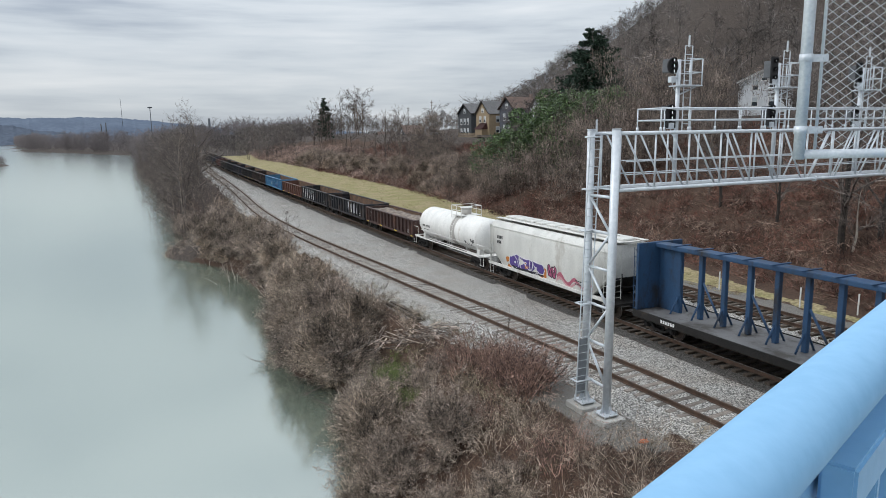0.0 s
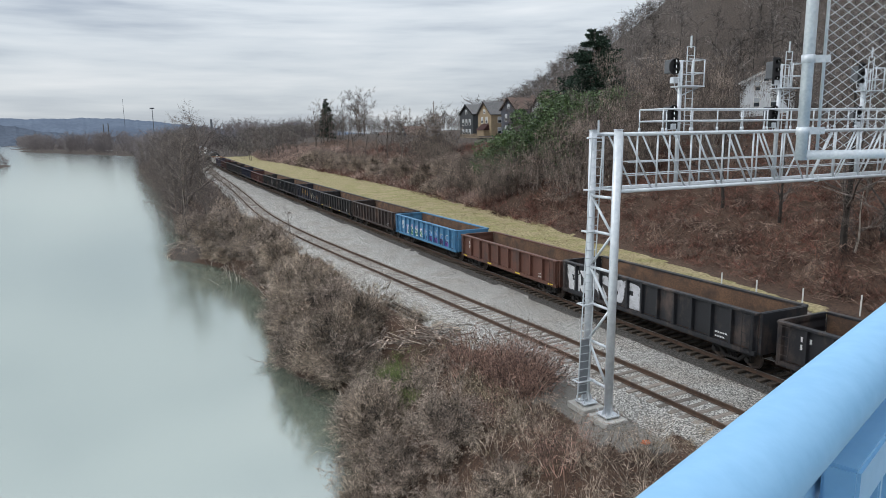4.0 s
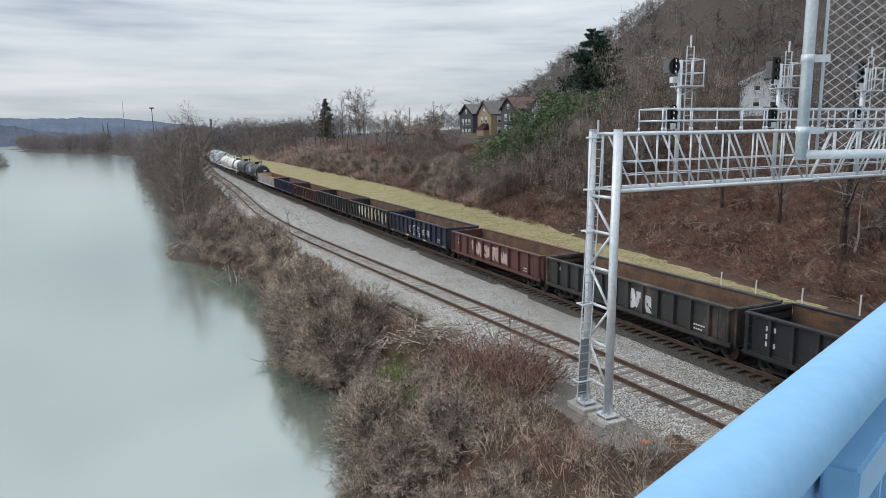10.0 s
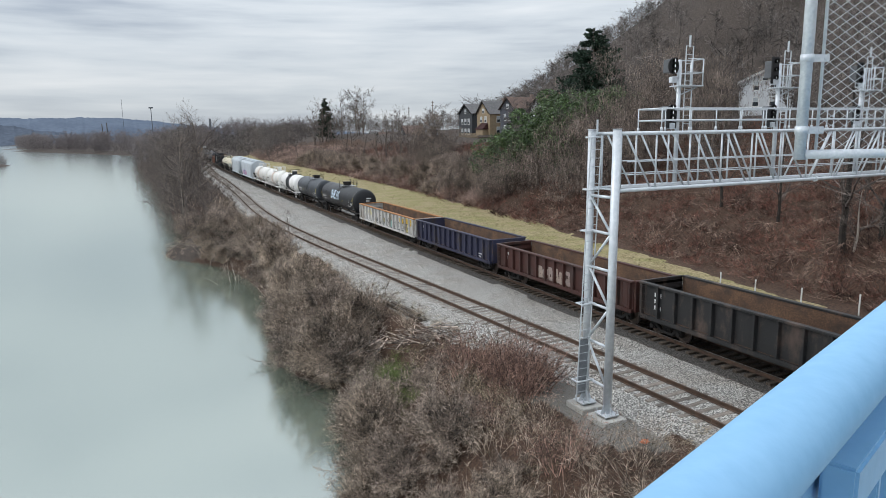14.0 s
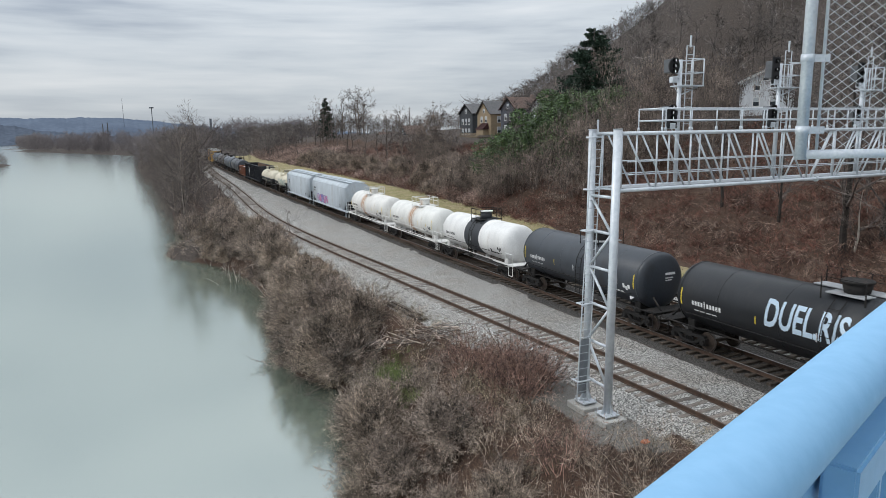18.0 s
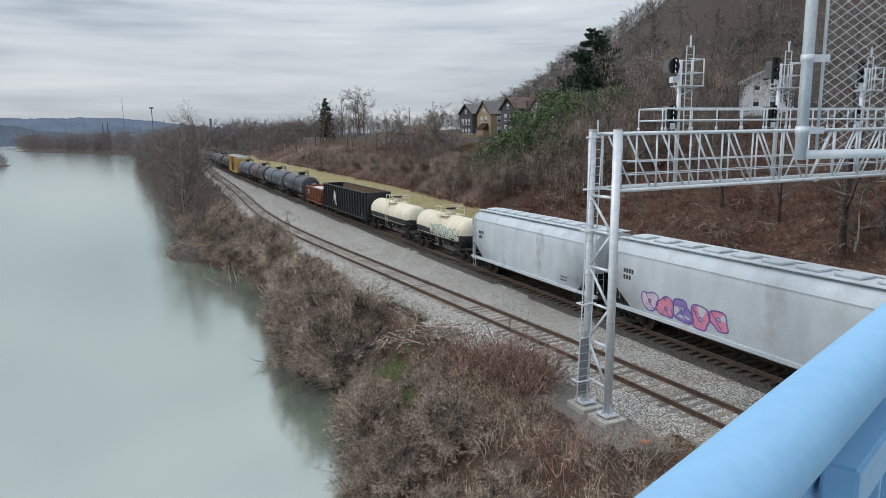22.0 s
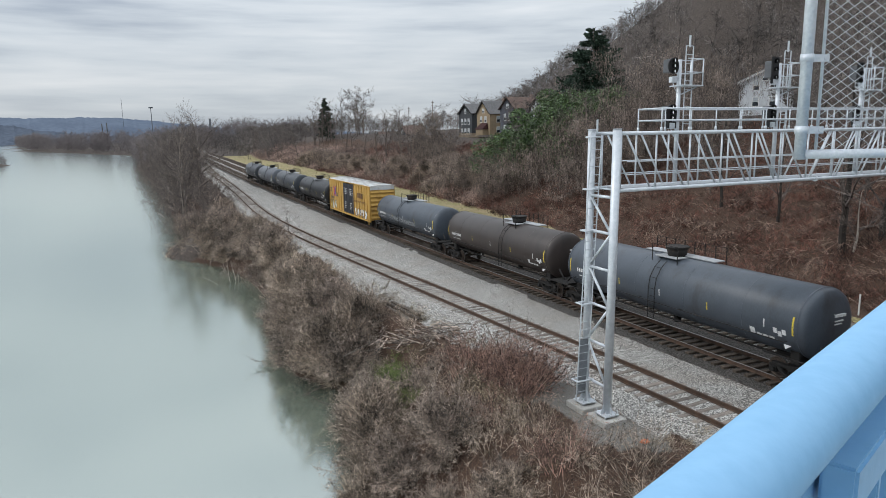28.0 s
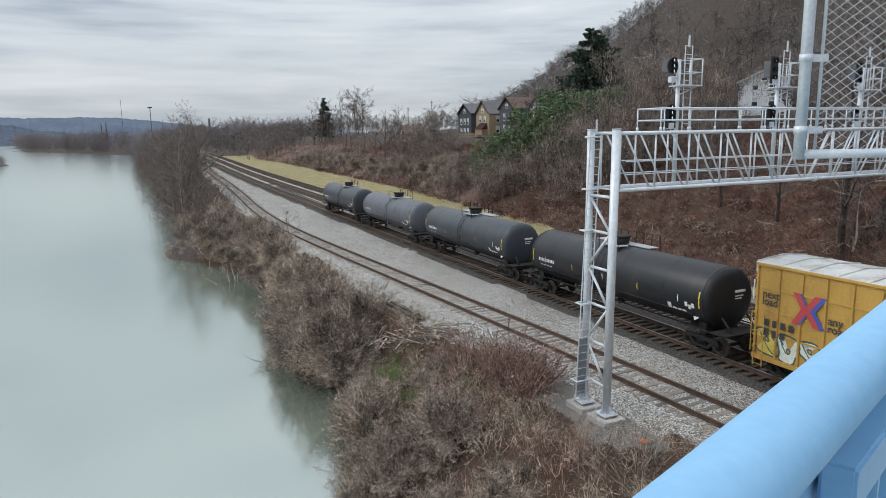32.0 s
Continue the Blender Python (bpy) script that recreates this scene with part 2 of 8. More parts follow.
def ground_materials(x, y):
    """0 soil and leaves, 1 ballast, 2 dark ballast, 3 dry grass, 4 gravel path."""
    left, m = siding_x(y) - 2.5, main_x(y)
    wob = .35 * noise.noise((x * .5, y * .5, 9))
    if 83 < y < 97 and x < 7:
        return 5
    edge = left + .2 - 1.1 * smooth(25, 31, y) * smooth(54, 45, y)
    if edge < x + wob < m - 1.9 or m + 9.0 > x + wob >= m + 1.9:
        return 1
    if m - 1.9 <= x + wob <= m + 1.9:
        return 2
    if m + 9.0 <= x + wob < m + 11.4 and y < 75:
        return 4
    toe = spline(y, TOE)
    if x > toe + 24 + wob * 8 or y > 330 or (x < left and y > 140):
        return 5
    inner = m + 9.0 + 2.4 * smooth(60, 45, y)
    if inner <= x + wob * 3 < toe + 1.0 - 1.5 * smooth(70, 50, y) - 2.0 * smooth(27, 20, y) and x > m + 9:
        return 3
    if x > left - 2.0 + wob * 3 and x < left + .3 and 16.6 + wob * 4 < y < 24 + wob * 8:
        return 4
    return 0


def build_ground():
    nx, ny = len(GX), len(GY)
    verts = [(x, y, ground_z(x, y)) for y in GY for x in GX]
    kinds = [ground_materials(x, y) for y in GY for x in GX]
    faces = []
    for j in range(ny - 1):
        for i in range(nx - 1):
            k = j * nx + i
            faces.append((k, k + 1, k + nx + 1, k + nx))
    me = mesh_from("ground", verts, faces, ground_cover())
    for i, key in enumerate(("ballast", "oily", "grass", "grit", "woods")):
        me.attributes.new(key, "FLOAT", "POINT").data.foreach_set("value", [1.0 if k == i + 1 else 0.0 for k in kinds])
    me.polygons.foreach_set("use_smooth", [True] * len(faces))
    tagged(new("ground", me), "brown leaf-littered river bank, grey ballast bed and wooded hillside", "ground", kind="structure")


def ground_cover():
    """Soil, ballast, grass, grit and woods floor, each with its own tones, meeting in ragged edges."""
    m = bpy.data.materials.new("ground_cover")
    m.use_nodes = True
    n, l = m.node_tree.nodes, m.node_tree.links
    bsdf = n["Principled BSDF"]
    pos = n.new("ShaderNodeNewGeometry").outputs["Position"]

    def tex(kind, scale, detail=5):
        t = n.new("ShaderNodeTex" + kind)
        t.inputs["Scale"].default_value = scale
        if kind == "Noise":
            t.inputs["Detail"].default_value = detail
        l.new(pos, t.inputs["Vector"])
        return t

    def ramp(src, stops):
        r = n.new("ShaderNodeValToRGB")
        el = r.color_ramp.elements
        el[0].position, el[0].color = stops[0][0], (*stops[0][1], 1)
        el[1].position, el[1].color = stops[-1][0], (*stops[-1][1], 1)
        for p, c in stops[1:-1]:
            e = el.new(p)
            e.color = (*c, 1)
        l.new(src, r.inputs[0])
        return r.outputs[0]

    def blend(f, a, b, kind="MIX"):
        k = n.new("ShaderNodeMix")
        k.data_type, k.blend_type = "RGBA", kind
        for v, sock in ((f, k.inputs[0]), (a, k.inputs[6]), (b, k.inputs[7])):
            if isinstance(v, float):
                sock.default_value = v
            elif isinstance(v, tuple):
                sock.default_value = (*v, 1)
            else:
                l.new(v, sock)
        return k.outputs[2]

    def calc(op, a, b, c=None):
        k = n.new("ShaderNodeMath")
        k.operation = op
        for i, v in enumerate((a, b, c)):
            if v is None:
                continue
            if isinstance(v, (int, float)):
                k.inputs[i].default_value = v
            else:
                l.new(v, k.inputs[i])
        return k.outputs[0]
    stones, fine, mid, big = tex("Voronoi", 25.0), tex("Noise", 26.0, 3), tex("Noise", 5.0), tex("Noise", .45)
    tone = n.new("ShaderNodeSeparateColor")
    l.new(stones.outputs["Color"], tone.inputs[0])
    patch = ramp(big.outputs[0], ((.42, (0, 0, 0)), (.62, (1, 1, 1))))
    soil = blend(ramp(big.outputs[0], ((.35, (.3, .3, .3)), (.65, (.8, .8, .8)))), ramp(mid.outputs[0], ((.35, (.018, .014, .011)), (.68, (.105, .063, .046)))), ramp(fine.outputs[0], ((.35, (.020, .015, .012)), (.65, (.175, .108, .078)))))
    ballast = blend(patch, ramp(tone.outputs[0], ((0, (.05, .048, .045)), (.5, (.26, .25, .235)), (1, (.66, .64, .60)))), ramp(tone.outputs[0], ((0, (.04, .037, .034)), (.5, (.23, .216, .198)), (1, (.57, .53, .48)))))
    oily = ramp(tone.outputs[0], ((0, (.028, .026, .024)), (.5, (.066, .06, .056)), (1, (.15, .14, .13))))
    grass = blend(patch, ramp(mid.outputs[0], ((.35, (.20, .16, .09)), (.65, (.41, .345, .20)))), ramp(mid.outputs[0], ((.35, (.15, .142, .06)), (.65, (.33, .295, .14)))))
    grit = blend(patch, ramp(tone.outputs[0], ((0, (.10, .095, .088)), (1, (.24, .228, .21)))), ramp(fine.outputs[0], ((.35, (.12, .112, .10)), (.65, (.25, .235, .215)))))
    woods = ramp(mid.outputs[0], ((.35, (.024, .02, .018)), (.68, (.13, .105, .09))))
    ragged = calc("MULTIPLY_ADD", mid.outputs[0], .9, -.45)
    col, stony = soil, None
    for key, c in (("woods", woods), ("grass", grass), ("grit", grit), ("ballast", ballast), ("oily", oily)):
        at = n.new("ShaderNodeAttribute")
        at.attribute_name = key
        f = n.new("ShaderNodeMapRange")
        f.inputs[1].default_value, f.inputs[2].default_value = .38, .62
        l.new(calc("ADD", at.outputs["Fac"], ragged), f.inputs[0])
        col = blend(f.outputs[0], col, c)
        if key == "ballast":
            stony = f.outputs[0]
    l.new(col, bsdf.inputs["Base Color"])
    bsdf.inputs["Roughness"].default_value, bsdf.inputs["Specular IOR Level"].default_value = .95, .2
    h = calc("ADD", calc("MULTIPLY", stones.outputs["Distance"], -.6), calc("MULTIPLY", mid.outputs[0], .8))
    bp = n.new("ShaderNodeBump")
    bp.inputs["Strength"].default_value, bp.inputs["Distance"].default_value = .7, .05
    l.new(h, bp.inputs["Height"])
    l.new(bp.outputs[0], bsdf.inputs["Normal"])
    return m


def water_material():
    m = bpy.data.materials.new("green_river_water")
    m.use_nodes = True
    n, l = m.node_tree.nodes, m.node_tree.links
    n.remove(n["Principled BSDF"])
    body, gloss, mix, fres, fac = (n.new("ShaderNode" + k) for k in ("BsdfDiffuse", "BsdfGlossy", "MixShader", "Fresnel", "Math"))
    body.inputs["Color"].default_value = (.14, .175, .138, 1)
    gloss.inputs["Color"].default_value, gloss.inputs["Roughness"].default_value = (.94, .99, .97, 1), .13
    # silty, still water: a strong sheen that grows towards grazing
    fres.inputs["IOR"].default_value = 1.45
    fac.operation, fac.use_clamp = "MULTIPLY_ADD", True
    fac.inputs[1].default_value, fac.inputs[2].default_value = .62, .38
    l.new(fres.outputs[0], fac.inputs[0])
    l.new(fac.outputs[0], mix.inputs[0])
    l.new(body.outputs[0], mix.inputs[1])
    l.new(gloss.outputs[0], mix.inputs[2])
    l.new(mix.outputs[0], n["Material Output"].inputs[0])
    geo, mp, n1, n2, ad, bp = (n.new("ShaderNode" + k) for k in ("NewGeometry", "Mapping", "TexNoise", "TexNoise", "Math", "Bump"))
    mp.inputs["Rotation"].default_value = (0, 0, radians(-15))
    mp.inputs["Scale"].default_value = (1.0, .45, 1)
    l.new(geo.outputs["Position"], mp.inputs[0])
    n1.inputs["Scale"].default_value, n1.inputs["Detail"].default_value = .25, 4
    n2.inputs["Scale"].default_value, n2.inputs["Detail"].default_value = 2.2, 3
    ad.operation = "MULTIPLY_ADD"
    ad.inputs[1].default_value = .12
    l.new(mp.outputs[0], n1.inputs[0])
    l.new(mp.outputs[0], n2.inputs[0])
    l.new(n2.outputs[0], ad.inputs[0])
    l.new(n1.outputs[0], ad.inputs[2])
    bp.inputs["Strength"].default_value, bp.inputs["Distance"].default_value = .025, .25
    l.new(ad.outputs[0], bp.inputs["Height"])
    l.new(bp.outputs[0], gloss.inputs["Normal"])
    return m


M["water"] = water_material()


def build_water():
    me = mesh_from("water", [(-900, -620, WATER), (45, -620, WATER), (45, 3400, WATER), (-900, 3400, WATER)], [(0, 1, 2, 3)], M["water"])
    tagged(new("water", me), "calm grey-green river reflecting the clouds", "river", kind="structure")


build_ground()
build_water()

# ---------------------------------------------------------------- tracks
RAIL = ((-.07, -.17), (.07, -.17), (.07, -.155), (.012, -.14), (.012, -.05), (.036, -.035), (.036, 0), (-.036, 0), (-.036, -.035), (-.012, -.05), (-.012, -.14), (-.07, -.155))


def track_path(fx, y0, y1, step):
    return [(fx(y), y, line_z(y)) for y in np.arange(y0, y1 + .1, step)]


def offset_path(path, off):
    out = []
    for i, q in enumerate(path):
        d = Vector(path[min(i + 1, len(path) - 1)]) - Vector(path[max(i - 1, 0)])
        s = Vector((d.y, -d.x, 0)).normalized()
        out.append((q[0] + s.x * off, q[1] + s.y * off, q[2]))
    return out


def track(name, label, fx, y0, y1, near, seed, rail_mat, tie_mat):
    rnd = random.Random(seed)
    t = thing(name, label, "railway track", kind="structure")
    path = track_path(fx, y0, y1, 3.0)
    for off in (-.753, .753):
        part("rail", sweep(offset_path(path, off), RAIL), M["rail"], t)
        part("rail_head", sweep(offset_path(path, off), ((-.03, 0), (.03, 0), (.028, .006), (-.028, .006))), rail_mat, t)
    bm = bmesh.new()
    add_box(bm, -1.3, -.115, -.36, 1.3, .115, -.165)
    bmesh.ops.bevel(bm, geom=bm.edges[:], offset=.012, segments=1, affect="EDGES")
    me = bpy.data.meshes.new("tie")
    bm.to_mesh(me)
    bm.free()
    me.materials.append(tie_mat)
    y, far_v, far_f = y0, [], []
    while y < y1:
        dx = (fx(y + .5) - fx(y - .5))
        m = Matrix.Translation((fx(y) + rnd.uniform(-.06, .06), y, line_z(y) + rnd.uniform(-.012, .004))) @ Matrix.Rotation(-math.atan(dx) + rnd.uniform(-.03, .03), 4, "Z")
        if near[0] < y < near[1]:
            ob = new("tie", me)
            ob.parent = t
            ob.matrix_basis = m
        else:
            k = len(far_v)
            far_v += [m @ Vector(v) for v in ((-1.3, -.115, -.3), (1.3, -.115, -.3), (1.3, .115, -.3), (-1.3, .115, -.3), (-1.3, -.115, -.165), (1.3, -.115, -.165), (1.3, .115, -.165), (-1.3, .115, -.165))]
            far_f += [tuple(k + i for i in f) for f in ((4, 5, 6, 7), (0, 1, 5, 4), (1, 2, 6, 5), (2, 3, 7, 6), (3, 0, 4, 7))]
        y += .56
    if far_v:
        ob = part("distant_ties", mesh_from("distant_ties", far_v, far_f, tie_mat), None, t)
        ob["kind"] = "stuff"


track("siding_track", "single siding with rusty rails on weathered timber ties", siding_x, 4, 330, (10, 150), 1, M["rail"], M["tie_pale"])
track("main_track", "main line with worn bright rails on dark oily ballast", main_x, -600, 640, (12, 60), 2, M["rail_bright"], M["tie"])
track("middle_track", "empty main line with brown rails beside the train", lambda y: main_x(y) + 3.7, 4, 400, (14, 60), 3, M["rail"], M["tie"])
track("outer_track", "outer main line at the foot of the hillside", lambda y: main_x(y) + 7.4, 4, 400, (14, 40), 4, M["rail"], M["tie"])

# ---------------------------------------------------------------- the freight train
# Car space: x across (the river side is -x), y along the line away from the bridge, z up from the rail.
M["frame_black"] = mat("sooty_running_gear", (.020, .018, .017), (.010, .0095, .009), .8, .2, scale=3, fine=25, bump=.3, dirt=(.05, .036, .028), dirt_amount=.3)
M["wheel"] = mat("brown_wheel_steel", (.10, .075, .06), (.05, .04, .035), .6, .5, scale=6)
M["tread"] = mat("polished_tread", (.5, .49, .48), (.35, .34, .33), .3, 1, scale=6)
M["white_mark"] = mat("white_stencil", (.78, .79, .78), (.6, .6, .6), .7, scale=8)
M["yellow_mark"] = mat("yellow_reflector", (.78, .60, .05), (.6, .45, .04), .5, scale=8)
M["black_mark"] = mat("black_stencil", (.03, .03, .035), (.05, .05, .05), .7, scale=8)
M["rust_in"] = mat("rusted_inside", (.18, .105, .062), (.095, .058, .04), .9, scale=.9, fine=14, bump=.3, dirt=(.07, .048, .038), dirt_amount=.45, dirt_scale=1.1)
M["tag_blue"] = mat("pale_blue_spray", (.60, .72, .82), (.52, .65, .78), .7, scale=4)
M["scrap"] = mat("grey_scrap_load", (.30, .25, .21), (.12, .095, .08), .95, scale=2, fine=20, bump=.9, bump_scale=8)


M["walkway_pale"] = mat("pale_grating", (.40, .41, .42), (.28, .29, .30), .7, scale=4, fine=60)

TAGS = {}


def tag(car, y0, y1, z0, z1, fills, line, size, seed, place=None, square=False):
    """Sprayed bubble letters on a car's river side: filled shapes with an outline and an inner stroke."""
    rnd = random.Random(seed * 7 + 1)
    place = place or (lambda u, v, o: Vector((-1.362 - o, u, v)))
    n = max(2, round((y1 - y0) / (size * 1.25)))
    step = (y1 - y0) / n

    def spray(c):
        key = "spray_%02d_%02d_%02d" % tuple(int(q * 99) for q in c)
        return bpy.data.materials.get(key) or mat(key, c, tuple(q * .8 for q in c), .7, scale=3, fine=14, dirt=tuple(q * .35 for q in c), dirt_amount=.3, dirt_scale=2.5)

    def ribbon(store, pts, w, lift, closed=False):
        m = len(pts)
        k = len(store[0])
        for i, (u, v) in enumerate(pts):
            a, b = pts[(i - 1) % m if closed else max(0, i - 1)], pts[(i + 1) % m if closed else min(m - 1, i + 1)]
            du, dv = b[0] - a[0], b[1] - a[1]
            q = math.hypot(du, dv) or 1.0
            store[0].append(place(u - dv / q * w, v + du / q * w, lift))
            store[0].append(place(u + dv / q * w, v - du / q * w, lift))
        for i in range(m if closed else m - 1):
            a, b = k + 2 * i, k + 2 * ((i + 1) % m)
            store[1].append((a, a + 1, b + 1, b))
    for i in range(n):
        cu, cv = y0 + step * (i + .5), (z0 + z1) / 2 + rnd.uniform(-.08, .08)
        hw, hv = step * rnd.uniform(.46, .58), (z1 - z0) / 2 * rnd.uniform(.8, 1.0)
        p1, p2, e = rnd.uniform(0, 6), rnd.uniform(0, 6), .55 if square else .8
        pts = []
        for j in range(22):
            a = 6.28319 * j / 22
            r = 1 + .16 * math.sin(2 * a + p1) + .15 * math.sin(3 * a + p2)
            c, s = math.cos(a), math.sin(a)
            pts.append((cu + hw * r * math.copysign(abs(c) ** e, c) + .12 * hv * s, cv + hv * min(r, 1.05) * math.copysign(abs(s) ** e, s)))
        store, strokes = ([], []), ([], [])
        colour = fills[rnd.randrange(len(fills))]
        # ring-shaped or notched letters, so that the car's paint shows through
        k = len(store[0])
        hole = rnd.uniform(.07, .24)
        hu, hz = cu + rnd.uniform(-.1, .1) * hw, cv + rnd.uniform(-.35, .35) * hv
        gap = rnd.randrange(22) if rnd.random() < .6 else -1
        for u, v in pts:
            store[0].append(place(u, v, .002))
            store[0].append(place(hu + (u - hu) * hole, hz + (v - hz) * hole, .002))
        for j in range(22):
            if gap >= 0 and (j - gap) % 22 < 3:
                continue
            a, b = k + 2 * j, k + 2 * ((j + 1) % 22)
            store[1].append((a, a + 1, b + 1, b))
        if line:
            ribbon(strokes, pts, .035, .005, True)
            ribbon(strokes, [(hu + (u - hu) * hole, hz + (v - hz) * hole) for u, v in pts], .028, .005, True)
            a0 = rnd.uniform(0, 6)
            ribbon(strokes, [(cu + hw * .9 * math.cos(a0 + t * .32) * (1 - .04 * t), cv + hv * .8 * math.sin(a0 * 1.3 + t * .4)) for t in range(9)], .026, .006)
        me = mesh_from("graffiti_letter", store[0] + strokes[0], store[1] + [tuple(q + len(store[0]) for q in f) for f in strokes[1]], spray(colour))
        if line:
            me.materials.append(spray(line))
            me.polygons.foreach_set("material_index", [0] * len(store[1]) + [1] * len(strokes[1]))
        part("graffiti_letter", me, None, car, "sprayed graffiti letter")


def paint(name, a, dirt=(.06, .045, .036), amount=.4, rough=.62, graffiti=None, stain=None, lower=None, band=None):
    """Weathered car paint. graffiti: (y0, y1, z0, z1, colours, outline, size, seed). stain: (y, width, colour).
    lower: (z, colour) for a second colour below. band: (y0, y1, colour)."""
    m = mat(name, a, tuple(c * .8 for c in a), rough, scale=1.2, fine=22, bump=.08, bump_scale=9, dirt=dirt, dirt_amount=amount, dirt_scale=.9, stretch=(1, 1, .45))
    n, l = m.node_tree.nodes, m.node_tree.links
    bsdf = n["Principled BSDF"]
    tc = n.new("ShaderNodeTexCoord")
    sep = n.new("ShaderNodeSeparateXYZ")
    l.new(tc.outputs["Object"], sep.inputs[0])

    def math_node(op, a1, b1=None, c1=None):
        k = n.new("ShaderNodeMath")
        k.operation = op
        for i, q in enumerate((a1, b1, c1)):
            if q is None:
                continue
            if isinstance(q, (int, float)):
                k.inputs[i].default_value = q
            else:
                l.new(q, k.inputs[i])
        return k.outputs[0]

    def over(mask, colour):
        src = bsdf.inputs["Base Color"].links[0].from_socket
        mx = n.new("ShaderNodeMix")
        mx.data_type = "RGBA"
        l.new(mask, mx.inputs[0])
        l.new(src, mx.inputs[6])
        if isinstance(colour, tuple):
            mx.inputs[7].default_value = (*colour, 1)
        else:
            l.new(colour, mx.inputs[7])
        l.new(mx.outputs[2], bsdf.inputs["Base Color"])

    wob = n.new("ShaderNodeTexNoise")
    wob.inputs["Scale"].default_value, wob.inputs["Detail"].default_value = 2.2, 4
    l.new(tc.outputs["Object"], wob.inputs["Vector"])
    if band:
        over(math_node("MULTIPLY", math_node("GREATER_THAN", sep.outputs[1], band[0]), math_node("LESS_THAN", sep.outputs[1], band[1])), band[2])
    if lower:
        edge = math_node("MULTIPLY_ADD", wob.outputs[0], .14, sep.outputs[2])
        over(math_node("LESS_THAN", edge, lower[0] + .07), lower[1])
    if stain:
        d = math_node("ABSOLUTE", math_node("SUBTRACT", sep.outputs[1], stain[0]))
        k = n.new("ShaderNodeMapRange")
        k.inputs[1].default_value, k.inputs[2].default_value, k.inputs[3].default_value, k.inputs[4].default_value = stain[1], 0, 0, 1.3
        l.new(math_node("MULTIPLY_ADD", wob.outputs[0], stain[1] * .6, d), k.inputs[0])
        over(math_node("MINIMUM", k.outputs[0], .85), stain[2])
    if graffiti:
        TAGS[name] = graffiti
    return m


def bevel_box(x0, y0, z0, x1, y1, z1, w):
    bm = box(x0, y0, z0, x1, y1, z1)
    bmesh.ops.bevel(bm, geom=bm.edges[:], offset=w, segments=1, affect="EDGES")
    return bm


def truck_meshes():
    """Side frames with bolster, one wheelset, both shared by all cars."""
    bm = bmesh.new()
    for s in (-1, 1):
        x = s * 1.02
        add_box(bm, x - .09, -.95, .62, x + .09, .95, .76)
        add_box(bm, x - .09, -.38, .26, x + .09, .38, .38)
        for q in (-1, 1):
            add_box(bm, x - .10, q * .89 - .16, .34, x + .10, q * .89 + .16, .66)
            m = Matrix.Translation((x, q * .56, .48)) @ Matrix.Rotation(q * .75, 4, "X")
            add_box(bm, -.08, -.30, -.07, .08, .30, .07, m)
            add_tube(bm, (x + s * .08, q * .89, .46), (x + s * .19, q * .89, .46), .12, n=8)
        for q in (-.2, -.07, .07, .2):
            add_tube(bm, (x, q, .36), (x, q, .62), .055, n=6)
    add_box(bm, -1.1, -.22, .56, 1.1, .22, .80)
    frame_me = bpy.data.meshes.new("truck")
    bm.to_mesh(frame_me)
    bm.free()
    frame_me.materials.append(M["frame_black"])
    bm = bmesh.new()
    prof = ((.0, .70), (.42, .70), (.45, .73), (.455, .79), (.40, .80), (.36, .78), (.16, .79), (.12, .83), (0, .83))
    for s in (-1, 1):
        rings = []
        for r, x in prof:
            rings.append([bm.verts.new((s * x, r * math.cos(6.28319 * i / 20), .455 + r * math.sin(6.28319 * i / 20))) for i in range(20)])
        for k, (a, b) in enumerate(zip(rings, rings[1:])):
            for i in range(20):
                f = bm.faces.new((a[i], a[(i + 1) % 20], b[(i + 1) % 20], b[i]))
                f.material_index = 1 if k == 1 or k == 2 else 0
    add_tube(bm, (-.83, 0, .455), (.83, 0, .455), .08, n=8)
    wheel_me = bpy.data.meshes.new("wheelset")
    bm.to_mesh(wheel_me)
    bm.free()
    wheel_me.materials.append(M["wheel"])
    wheel_me.materials.append(M["tread"])
    bm = bmesh.new()
    add_box(bm, -.12, -.36, .74, .12, 0, .96)
    add_box(bm, -.16, -.52, .72, .16, -.34, .98)
    coupler_me = bpy.data.meshes.new("coupler")
    bm.to_mesh(coupler_me)
    bm.free()
    coupler_me.materials.append(M["frame_black"])
    return frame_me, wheel_me, coupler_me


TRUCK, WHEELSET, COUPLER = truck_meshes()


def running_gear(car, half, inset=1.5, mid=0.0, reach=0.0):
    """Trucks inset from the ends at mid +- half; couplers stand reach beyond them."""
    for q in (-1, 1):
        tr = new("truck", TRUCK)
        tr.parent = car
        tr.location = (0, mid + q * (half - inset), 0)
        for s in (-.89, .89):
            w = new("wheelset", WHEELSET)
            w.parent = tr
            w.location = (0, s, 0)
        c = new("coupler", COUPLER)
        c.parent = car
        c.location, c.rotation_euler = (0, mid + q * (half + reach), 0), (0, 0, 0 if q < 0 else math.pi)


